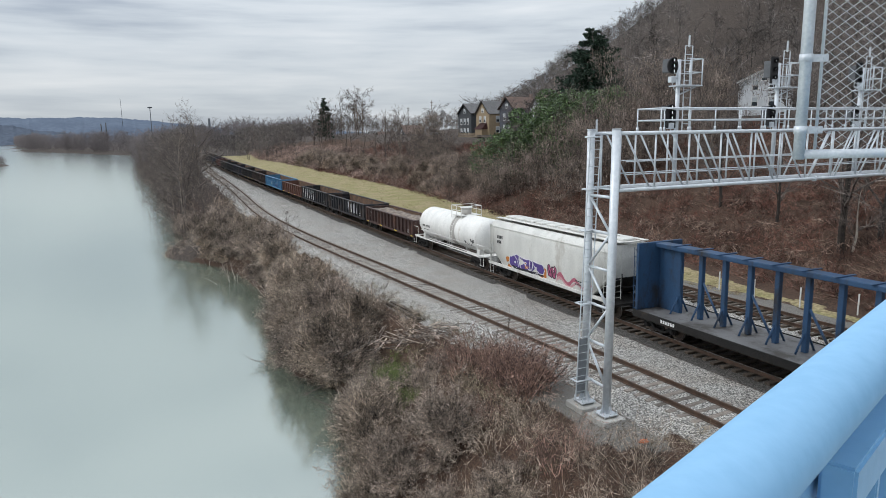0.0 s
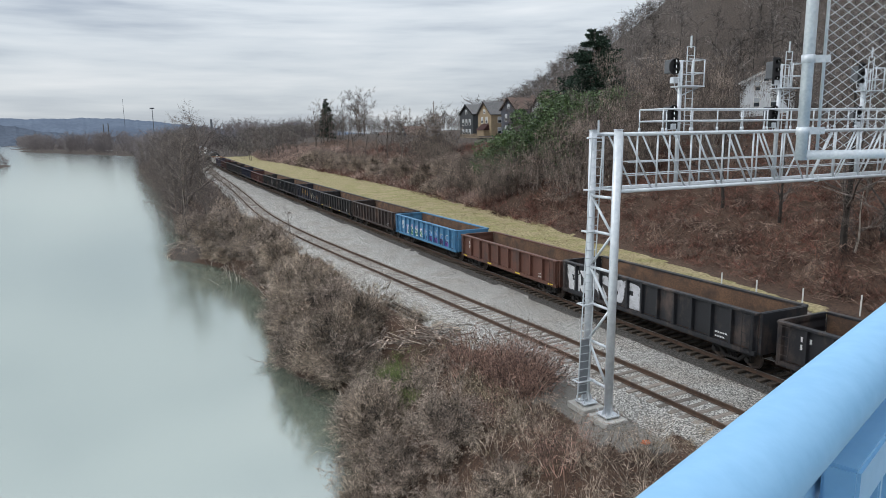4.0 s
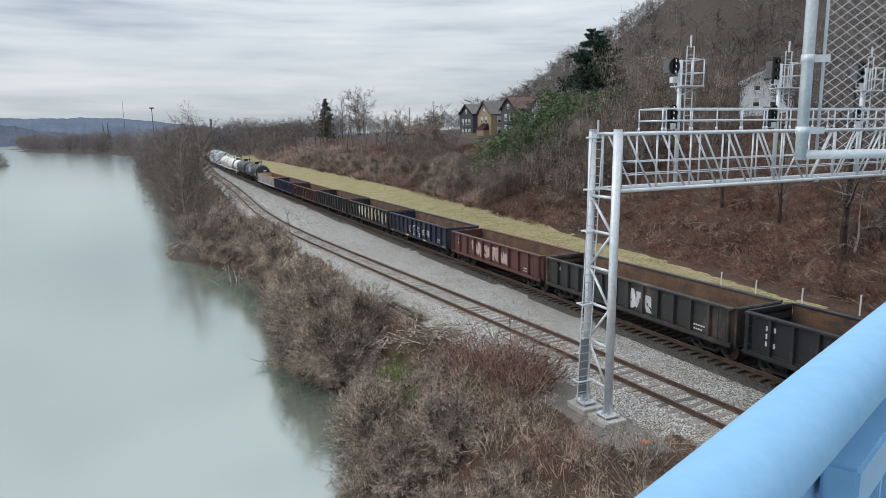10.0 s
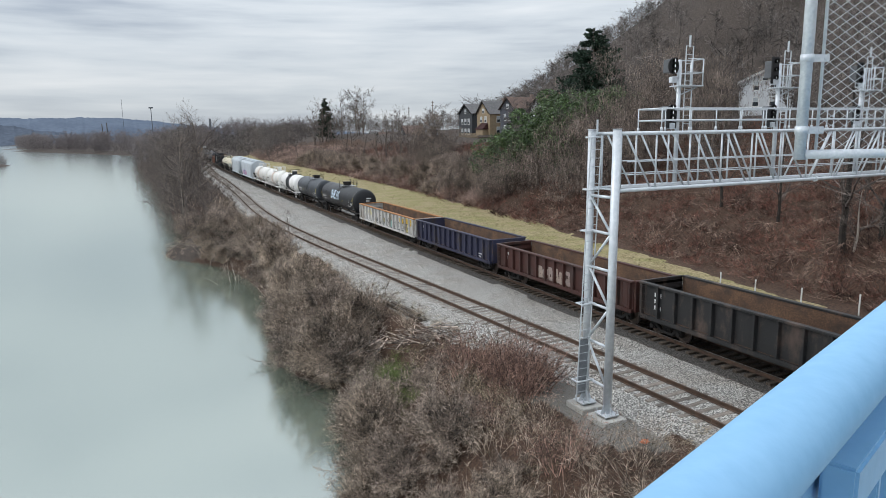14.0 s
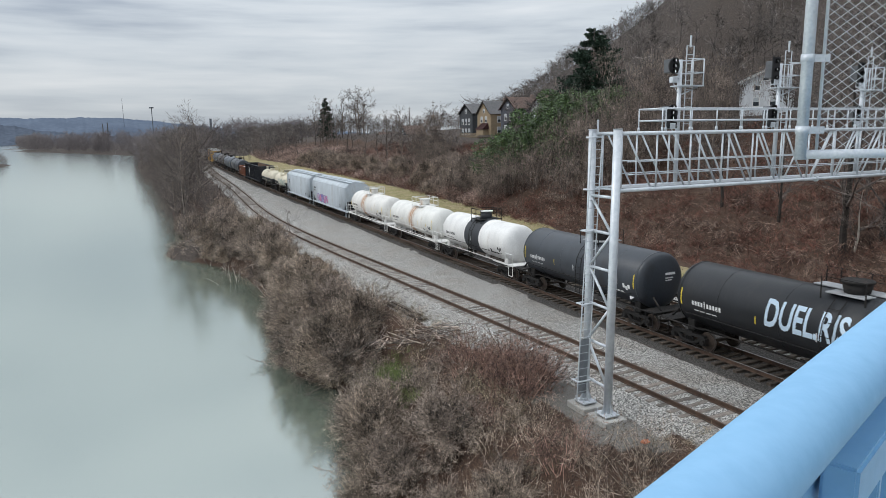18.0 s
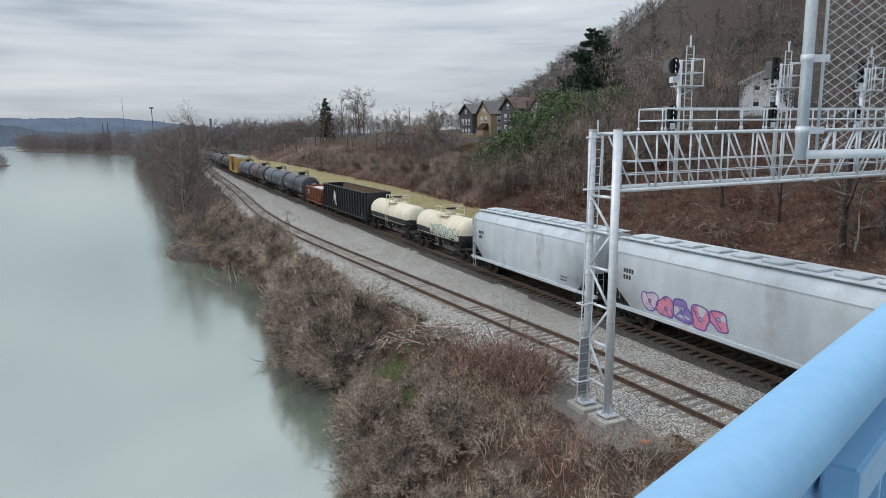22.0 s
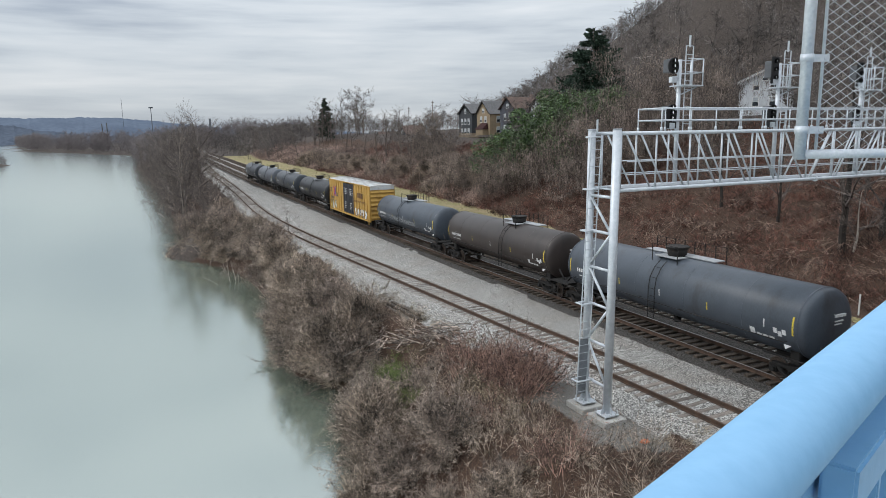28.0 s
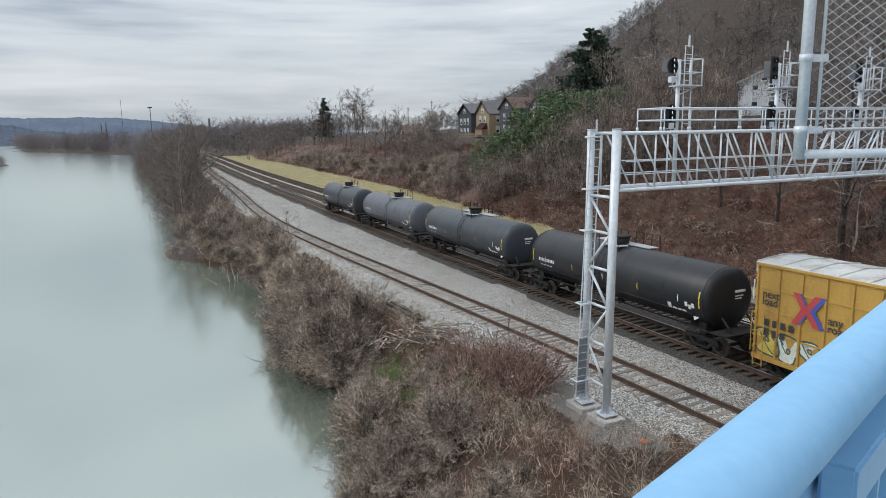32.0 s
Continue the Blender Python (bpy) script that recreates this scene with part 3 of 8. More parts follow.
def rungs(car, x, y, z0, z1, n, width=.42, along="y", material=None, name="ladder"):
    """Ladder or grab irons standing 8 cm off a side or an end."""
    bm = bmesh.new()
    for i in range(n):
        z = z0 + (z1 - z0) * i / max(1, n - 1)
        a, b = ((x, y - width / 2, z), (x, y + width / 2, z)) if along == "y" else ((x - width / 2, y, z), (x + width / 2, y, z))
        add_tube(bm, a, b, .014, n=4)
    for e in (-1, 1):
        a = (x, y + e * width / 2, z0 - .1) if along == "y" else (x + e * width / 2, y, z0 - .1)
        add_tube(bm, a, (a[0], a[1], z1 + .1), .018, n=4)
    return part(name, bm, material or M["frame_black"], car)


def marks(car, x, y, z, cols, rows, material, h=.22, w=.13, gap=.05, name="stencil"):
    """Reporting marks as plain bars."""
    bm = bmesh.new()
    for r in range(rows):
        for i in range(cols - (r % 2)):
            y0 = y - i * (w + gap)
            z0 = z - r * (h + .12)
            add_box(bm, x - .004, y0 - w, z0, x, y0, z0 + h)
    return tagged(part(name, bm, material, car), kind="stuff")


def gondola(name, label, a, b, top, colour, ribs=12, mark=(4, 2), inside=None, chord=None, floor=.95, rib_depth=.17,
            yellow=False, load=None, group="gondola cars of the train", emblem=False):
    L = b - a
    h = L / 2
    car = thing(name, label, "freight wagon", group)
    xi, xo = 1.31, 1.36
    inside = inside or M["rust_in"]
    part("floor", bevel_box(-xo, -h + .05, floor, xo, h - .05, floor + .12, .01), inside, car)
    part("sill", box(-.3, -h, .72, .3, h, floor - .004), M["frame_black"], car)
    for s in (-1, 1):
        lo, hi = sorted((s * xi, s * xo))
        part("side_sheet", box(lo, -h, floor - .05, hi, h, top - .1), colour, car)
        part("side_lining", box(*sorted((s * (xi - .012), s * (xi - .002)))[:1], -h + .06, floor + .125, sorted((s * (xi - .012), s * (xi - .002)))[1], h - .06, top - .105), inside, car)
        lo, hi = sorted((s * (xi - .03), s * (xo + .18)))
        part("top_chord", bevel_box(lo, -h - .02, top - .1, hi, h + .02, top, .015), chord or colour, car)
        lo, hi = sorted((s * (xo + .003), s * (xo + .14)))
        part("side_sill", box(lo, -h, floor - .12, hi, h, floor + .08), colour, car)
        for i in range(ribs + 1):
            y = -h + .16 + (L - .32) * i / ribs
            d = rib_depth
            bm = bmesh.new()
            x0, x1 = s * (xo + .062), s * (xo + d)
            p = [(s * (xo + .002), y - .075), (x1, y - .06), (x1, y + .06), (s * (xo + .002), y + .075)]
            lo_v = [bm.verts.new((u, w, floor - .1 if k in (0, 3) else floor + .12)) for k, (u, w) in enumerate(p)]
            hi_v = [bm.verts.new((u, w, top - .104)) for u, w in p]
            for k in range(3):
                bm.faces.new((lo_v[k], lo_v[k + 1], hi_v[k + 1], hi_v[k]))
            bm.faces.new(lo_v[::-1])
            bmesh.ops.recalc_face_normals(bm, faces=bm.faces)
            part("rib", bm, colour, car)
    for q in (-1, 1):
        lo, hi = sorted((q * (h + .15), q * (h + .01)))
        part("end_wall", box(-xi + .01, lo, floor - .05, xi - .01, hi, top - .02), colour, car)
        bm = bmesh.new()
        for i in range(4):
            z = floor + .2 + i * (top - floor - .45) / 3
            add_box(bm, -xi, *((q * (h + .08), z - .06, xi, q * (h + .01), z + .06) if q < 0 else (q * (h + .01), z - .06, xi, q * (h + .08), z + .06)))
        part("end_rib", bm, colour, car)
        part("end_chord", bevel_box(-xi, *((-h - .09, top - .1, xi, -h + .03, top + .004) if q < 0 else (h - .03, top - .1, xi, h + .09, top + .004)), .012), chord or colour, car)
    for q, x in ((-1, -1.60), (1, -1.60)):
        rungs(car, x, q * (h - .38), floor, top - .15, 5, material=colour)
    rungs(car, -1.1, -h - .14, floor, top - .15, 5, along="x", material=colour)
    running_gear(car, h)
    if mark:
        marks(car, -xo - .003, h - .55 - L / ribs * .35, top - .62, mark[0], mark[1], M["white_mark"], h=.2, w=.075)
        marks(car, -xo - .003, -h + 2.2, floor + .35, 5, 2, M["white_mark"], h=.07, w=.09)
    if yellow:
        for i in range(4):
            y = h - .6 - i * (L - 1.2) / 3
            part("reflector", box(-xo - .148, y - .3, floor - .06, -xo - .144, y + .3, floor + .03), M["yellow_mark"], car, "yellow reflector plate")
    if load:
        rnd = random.Random(int(a))
        v, f = [], []
        nx, ny = 9, 46
        for j in range(ny + 1):
            for i in range(nx + 1):
                x, y = -xi + .03 + (2 * xi - .06) * i / nx, -h + .1 + (L - .2) * j / ny
                z = load + .22 * math.cos(x * 1.3) + .28 * noise.noise((x * 1.5, y * .8, a)) + rnd.uniform(-.07, .07)
                v.append((x, y, z))
        for j in range(ny):
            for i in range(nx):
                k = j * (nx + 1) + i
                f.append((k, k + 1, k + nx + 2, k + nx + 1))
        part("load", mesh_from("load", v, f, M["scrap"]), None, car, "heap of grey-brown scrap")
    if emblem:
        bm = bmesh.new()
        y = h - 5.4
        for p in (((y + .62, 2.0), (y + .22, 2.0), (y - .12, 3.3), (y + .26, 3.3)), ((y - .62, 2.0), (y - .22, 2.0), (y + .12, 3.3), (y - .26, 3.3)), ((y + .4, 2.45), (y - .4, 2.45), (y - .33, 2.72), (y + .33, 2.72)), ((y - .1, 1.7), (y - .7, 1.5), (y - .75, 1.75), (y - .1, 1.95))):
            vs = [bm.verts.new((-xo - rib_depth - .004, u, w)) for u, w in p]
            bm.faces.new(vs)
        bmesh.ops.solidify(bm, geom=bm.faces[:], thickness=.003)
        part("emblem", bm, M["white_mark"], car, "white painted emblem")
    if colour.name in TAGS:
        y0, y1, z0, z1, cols, line, size, seed = TAGS[colour.name]
        tag(car, y0, y1, z0, min(z1, top - .15), cols, line, size, seed, square=not line)
    train.append((car, (a + b) / 2, h - 1.5))
    return car


def lathe_y(prof, n=36, zc=2.75):
    """A body of revolution about an axis along y; prof: (y, radius)."""
    bm = bmesh.new()
    rings = [[bm.verts.new((r * math.cos(6.28319 * i / n), y, zc + r * math.sin(6.28319 * i / n))) for i in range(n)] for y, r in prof]
    for a, b in zip(rings, rings[1:]):
        for i in range(n):
            bm.faces.new((a[i], a[(i + 1) % n], b[(i + 1) % n], b[i])).smooth = True
    bm.faces.new(rings[0][::-1])
    bm.faces.new(rings[-1])
    bmesh.ops.recalc_face_normals(bm, faces=bm.faces)
    return bm


def tank_car(name, label, a, b, colour, r=1.46, zc=2.46, rail=None, top_len=3.2, offset=0.0, side_walk=False, marks_mat=None,
             stripes=None, dome=.42, jacket=True, group="tank cars of the train", trim=None, near=1.7, far=.65):
    L = b - a
    h = L / 2
    car = thing(name, label, "tank wagon", group)
    rail = rail or M["frame_black"]
    trim = trim or M["frame_black"]
    # the barrel stops short of the couplers; y0 and y1 are its ends
    y0, y1 = -h + (near if jacket else 1.4), h if jacket else h + far
    mid, hb = (y0 + y1) / 2, (y1 - y0) / 2
    if jacket:
        head = [(.0, .02), (.012, .35), (.05, .72), (.105, r - .34), (.17, r - .14), (.25, r - .045), (.36, r)]
    else:
        head = [(.66 * (1 - math.cos(math.pi / 2 * i / 8)), max(.03, r * math.sin(math.pi / 2 * i / 8))) for i in range(9)]
    prof = [(y0 + u, q) for u, q in head] + [(y1 - u, q) for u, q in head[::-1]]
    part("barrel", lathe_y(prof, 48, zc), colour, car)
    if jacket:
        for y in (y0 + .40, y1 - .40):
            part("head_band", lathe_y(((y - .04, r - .01), (y - .04, r + .016), (y + .04, r + .016), (y + .04, r - .01)), 48, zc), colour, car)
    for k in (-.62, -.2, .22, .64):
        part("seam", lathe_y(((mid + k * hb - .015, r - .01), (mid + k * hb - .015, r + .006), (mid + k * hb + .015, r + .006), (mid + k * hb + .015, r - .01)), 48, zc), colour, car)
    for q, ye in ((-1, y0), (1, y1)):
        bm = bmesh.new()
        add_box(bm, -1.0, ye - q * .75 - .22, .82, 1.0, ye - q * .75 + .22, zc - r * .72)
        bmesh.ops.bevel(bm, geom=bm.edges[:], offset=.04, segments=1, affect="EDGES")
        part("saddle", bm, trim, car)
        lo, hi = sorted((ye - q * 2.1, ye + q * 1.0))
        part("stub_sill", box(-.32, lo, .74, .32, hi, 1.12), trim, car)
        lo, hi = sorted((ye + q * .05, ye + q * .95))
        part("end_platform", box(-1.3, lo, 1.13, 1.3, hi, 1.19), trim, car)
        bm = bmesh.new()
        for x in (-1.38, 1.38):
            if not jacket:
                add_tube(bm, (x, ye + q * .85, 1.19), (x, ye + q * .85, 1.95), .024, n=5)
                add_tube(bm, (x, ye - q * .2, 1.19), (x, ye - q * .2, 1.95), .024, n=5)
                add_tube(bm, (x, ye - q * .2, 1.95), (x, ye + q * .85, 1.95), .024, n=5)
            for u in (.3, .85):
                add_tube(bm, (x, ye + q * u, 1.15), (x, ye + q * u, .45), .022, n=5)
            add_tube(bm, (x, ye + q * .3, .45), (x, ye + q * .85, .45), .022, n=5)
            add_tube(bm, (x, ye - q * 1.9, 1.16), (x, ye + q * .95, 1.16), .04, n=6)
        add_tube(bm, (-1.38, ye + q * .85, 1.16), (1.38, ye + q * .85, 1.16), .03, n=5)
        if not jacket:
            add_tube(bm, (-1.38, ye + q * .85, 1.95), (1.38, ye + q * .85, 1.95), .024, n=5)
        part("end_rail", bm, trim, car)
        if jacket:
            bm = bmesh.new()
            for x in (-.75, .75):
                add_tube(bm, (x, ye + q * .9, .98), (x, ye + q * .12, 1.75), .05, n=6)
            part("end_strut", bm, trim, car)
    # manway and top platform
    top = zc + r
    part("manway", tube((0, offset, top - .12), (0, offset, top + dome), .40, .52 if jacket else .42, n=20), trim if dome < .45 else colour, car)
    part("manway_lid", tube((0, offset, top + dome), (0, offset, top + dome + .08), .56 if jacket else .5, n=20), trim, car)
    k = .5 * top_len
    if jacket:
        part("top_walkway", bevel_box(.06, offset - k, top + .02, .72, offset + k, top + .07, .01), M["walkway_pale"], car, "pale grey grating walkway")
        part("top_walkway", bevel_box(-.72, offset - .75, top - .02, -.06, offset + .75, top + .03, .01), M["walkway_pale"], car, "pale grey grating walkway")
        n = max(4, round(top_len / .62))
        for i in range(n + 1):
            y = offset - k + top_len * i / n
            part("railing_post", tube((.8, y, top - .3), (.8, y, top + .66), .026, n=5), rail, car)
        for y in (offset - .85, offset + .85):
            part("railing_post", tube((-.8, y, top - .3), (-.8, y, top + .6), .026, n=5), rail, car)
        for z in (top + .66, top + .36):
            part("railing_bar", tube((.8, offset - k, z), (.8, offset + k, z), .012, n=4), rail, car)
        part("railing_bar", tube((-.8, offset - .85, top + .6), (-.8, offset + .85, top + .6), .016, n=4), rail, car)
    else:
        bm = bmesh.new()
        for e in (-1, 1):
            add_box(bm, e * .62 - .28, offset - k, top - .06, e * .62 + .28, offset + k, top - .01)
        part("top_platform", bm, rail, car)
        for e in (-1, 1):
            x = e * .9
            for i in range(3):
                y = offset - k + top_len * i / 2
                part("railing_post", tube((x, y, top - .3), (x, y, top + .72), .028, n=5), rail, car)
            for z in (top + .72, top + .38):
                part("railing_bar", tube((x, offset - k, z), (x, offset + k, z), .024, n=5), rail, car)
        for q in (-1, 1):
            part("railing_bar", tube((-.9, offset + q * k, top + .72), (.9, offset + q * k, top + .72), .024, n=5), rail, car)
        part("valve_housing", tube((.3, offset + .75, top - .1), (.3, offset + .75, top + .3), .2, n=12), colour, car)
    # side ladder, curved over the barrel
    for s in (-1, 1):
        bm = bmesh.new()
        pts = [(s * (r + .1), 0, z) for z in (1.0, zc)] + [(s * (r + .1) * math.cos(t), 0, zc + (r + .1) * math.sin(t)) for t in (.35, .7, 1.0)]
        for e in (-.22, .22):
            for p, q in zip(pts, pts[1:]):
                add_tube(bm, (p[0], offset + e, p[2]), (q[0], offset + e, q[2]), .02, n=4)
        for p, q in zip(pts, pts[1:]):
            steps = max(1, int((Vector(q) - Vector(p)).length / .32))
            for i in range(steps):
                m = Vector(p).lerp(Vector(q), i / steps)
                add_tube(bm, (m.x, offset - .22, m.z), (m.x, offset + .22, m.z), .014, n=4)
        part("side_ladder", bm, rail, car)
        if side_walk:
            part("running_board", box(*sorted((s * 1.36, s * 1.5))[:1], y0 - .2, 1.07, sorted((s * 1.36, s * 1.5))[1], y1 + .2, 1.12), rail, car)
        bm = bmesh.new()
        add_tube(bm, (s * (r + .05), y0 + .9, zc - .45 * r), (s * (r + .05), y1 - .9, zc - .45 * r), .018, n=5)
        for i in range(6):
            y = y0 + .9 + (2 * hb - 1.8) * i / 5
            add_tube(bm, (s * r * .86, y, zc - .45 * r), (s * (r + .05), y, zc - .45 * r), .016, n=4)
        part("side_rail", bm, rail, car)
    part("bottom_outlet", tube((0, offset - .2, zc - r - .35), (0, offset - .2, zc - r + .1), .18, n=10), trim, car)
    part("brake_pipe", tube((-.75, y0 + .4, .98), (-.75, y1 - .4, .98), .045, n=6), trim, car)
    # marks laid on the curve of the barrel

    def curved(y, z, w, hgt, material, name):
        bm = bmesh.new()
        t0, t1 = math.asin(max(-.95, min(.95, (z - zc) / r))), math.asin(max(-.95, min(.95, (z + hgt - zc) / r)))
        rings = []
        for i in range(4):
            t = t0 + (t1 - t0) * i / 3
            rings.append([bm.verts.new((-(r + .005) * math.cos(t), yy, zc + (r + .005) * math.sin(t))) for yy in (y, y - w)])
        for p, q in zip(rings, rings[1:]):
            bm.faces.new((p[0], p[1], q[1], q[0]))
        bmesh.ops.recalc_face_normals(bm, faces=bm.faces)
        return part(name, bm, material, car)
    mm = marks_mat or M["white_mark"]
    for i in range(10):
        if i == 4:
            continue
        curved(y1 - 1.2 - i * .17, zc - .25, .11, .2, mm, "stencil")
    for i in range(4):
        curved(y1 - 1.3 - i * .34, zc - .5, .26, .05, mm, "stencil")
        curved(y0 + 2.6 - i * .3, zc - .75, .24, .3 if i == 0 else .12, mm, "stencil")
    for i in range(3):
        curved(y0 + 1.45 - i * .2, zc - .42 - .1 * (i % 2), .17, .22, mm, "stencil")
    ends = stripes or M["yellow_mark"]
    curved(y0 + .62, zc - .35, .07, .75, ends, "reflector")
    curved(y1 - .50, zc - .35, .07, .75, ends, "reflector")
    for i in range(5):
        curved(y1 - 1.9 - i * (2 * hb - 3.8) / 4, zc - .3, .05, .34, stripes or (M["yellow_mark"] if i % 2 else mm), "reflector")
    if jacket:
        # bars of writing on the head that faces the bridge
        bm = bmesh.new()
        for k, (w, z) in enumerate(((.62, .32), (.5, .14), (.42, .02))):
            add_box(bm, .1, y0 - .006, zc + z, .1 + w, y0 + .04, zc + z + (.11 if k == 0 else .05))
        part("stencil", bm, mm, car)
        # diamond placard
        bm = bmesh.new()
        t = -.62
        c = Vector((-(r + .012) * math.cos(t), y0 + .95, zc + (r + .012) * math.sin(t)))
        up = Vector((math.sin(-t), 0, math.cos(t)))
        bm.faces.new([bm.verts.new(c + d) for d in (up * .17, Vector((0, .17, 0)), up * -.17, Vector((0, -.17, 0)))])
        part("placard", bm, M["white_mark"], car, "white diamond placard")
    running_gear(car, hb, .72, mid, .95)
    train.append((car, (a + b) / 2, h - 1.5))
    return car, curved


train = []


def covered_hopper(name, label, a, b, colour, dark, top=4.62, mark_mat=None, chord=None):
    L = b - a
    h = L / 2
    car = thing(name, label, "hopper wagon", "covered hopper cars of the train")
    sec = [(-1.42, 1.12), (-1.47, 1.5), (-1.5, 2.2), (-1.5, 3.5), (-1.46, 3.86), (-1.30, 4.15), (-1.02, 4.36), (-.55, top - .16)]
    sec = [(x, z if z < 2.3 else 2.2 + (z - 2.2) * (top - 2.2) / 2.42) for x, z in sec]
    eave = 2.2 + 1.66 * (top - 2.2) / 2.42
    sec = sec + [(-x, z) for x, z in sec[::-1]]

    def ext(z):
        return h - .30 if z > 2.35 else h - .30 - 1.55 * (2.35 - z) / 1.23
    bm = bmesh.new()
    rings = []
    for f in (-1, -.5, 0, .5, 1):
        rings.append([bm.verts.new((x, f * ext(z), z)) for x, z in sec])
    for p, q in zip(rings, rings[1:]):
        for i in range(len(sec) - 1):
            fc = bm.faces.new((p[i], p[i + 1], q[i + 1], q[i]))
            fc.smooth = True
    # closed ends: upright sheet above, slope sheet below
    for r in (rings[0], rings[-1]):
        n = len(sec)
        for i in range(n // 2 - 1):
            bm.faces.new((r[i], r[i + 1], r[n - 2 - i], r[n - 1 - i]))
    bmesh.ops.recalc_face_normals(bm, faces=bm.faces)
    part("body_shell", bm, colour, car)
    for s in (-1, 1):
        lo, hi = sorted((s * 1.36, s * 1.52))
        part("side_sill", bevel_box(lo, -h, .93, hi, h, 1.12, .015), colour, car)
        lo, hi = sorted((s * 1.33, s * 1.5))
        part("eave_rail", bevel_box(sorted((s * 1.42, s * 1.50))[0], -h + .28, eave, sorted((s * 1.42, s * 1.50))[1], h - .28, eave + .08, .012), chord or colour, car)
        for q in (-1, 1):
            part("corner_post", box(*sorted((s * 1.40, s * 1.50))[:1], *sorted((q * (h - .36), q * (h - .26)))[:1], 1.125, sorted((s * 1.40, s * 1.50))[1], sorted((q * (h - .36), q * (h - .26)))[1], eave + .15), colour, car)
            rungs(car, s * 1.54, q * (h - .55), 1.2, eave + .1, 9, material=colour)
            rungs(car, s * 1.54, q * (h - .55), .45, .85, 2, material=colour, name="stirrup")
    for q in (-1, 1):
        rungs(car, -1.05, q * (h - .2), 1.25, eave + .2, 9, along="x", material=colour)
        lo, hi = sorted((q * (h - 1.9), q * h))
        part("end_sill", box(-1.40, lo, .80, 1.40, hi, .925), dark, car)
        lo, hi = sorted((q * (h - .34), q * (h - .30)))
        bm = bmesh.new()
        for x in (-.7, .7):
            add_box(bm, x - .05, lo, 1.0, x + .05, hi, 2.5)
        add_box(bm, -.7, lo + .005, 1.7, .7, hi - .005, 1.78)
        part("end_post", bm, dark, car)
        m = Matrix.Translation((0, q * (h - .95), 1.72)) @ Matrix.Rotation(q * -.80, 4, "X")
        bm = bmesh.new()
        add_box(bm, -1.38, -.02, -.75, 1.38, .02, .75, m)
        part("slope_sheet", bm, dark, car)
    for i in range(4):
        y = -h + 2.9 + (L - 5.8) * i / 3
        bm = bmesh.new()
        lo = [bm.verts.new((x * .35, y + u * .35, .48)) for x, u in ((-1, -1), (1, -1), (1, 1), (-1, 1))]
        hi = [bm.verts.new((x * 1.3, y + u * 1.25, 1.10)) for x, u in ((-1, -1), (1, -1), (1, 1), (-1, 1))]
        for k in range(4):
            bm.faces.new((lo[k], lo[(k + 1) % 4], hi[(k + 1) % 4], hi[k]))
        bm.faces.new(lo[::-1])
        part("discharge_chute", bm, colour if i % 2 else dark, car)
    bm = bmesh.new()
    add_box(bm, -.55, -h + .3, top - .17, .55, h - .3, top - .10)
    part("roof_trough", bm, colour, car)
    for s in (-1, 1):
        part("roof_walk", box(*sorted((s * .62, s * .98))[:1], -h + .2, top - .10, sorted((s * .62, s * .98))[1], h - .2, top - .06), chord or colour, car)
    nh = 10
    for i in range(nh):
        y = -h + 1.1 + (L - 2.2) * i / (nh - 1)
        part("hatch", bevel_box(-.42, y - .52, top - .095, .42, y + .52, top + .03, .03), colour, car)
    mm = mark_mat or M["black_mark"]
    marks(car, -1.506, h - 1.3, 2.9, 4, 2, mm, h=.22, w=.15)
    marks(car, -1.506, -h + 3.4, 1.6, 5, 2, mm, h=.07, w=.1)
    if colour.name in TAGS:
        y0, y1, z0, z1, cols, line, size, seed = TAGS[colour.name]
        tag(car, y0, y1, z0, z1, cols, line, size, seed, lambda u, v, o: Vector((-float(np.interp(v, (1.12, 1.5, 2.2), (1.42, 1.47, 1.5))) - .006 - o, u, v)))
    running_gear(car, h)
    train.append((car, (a + b) / 2, h - 1.5))
    return car


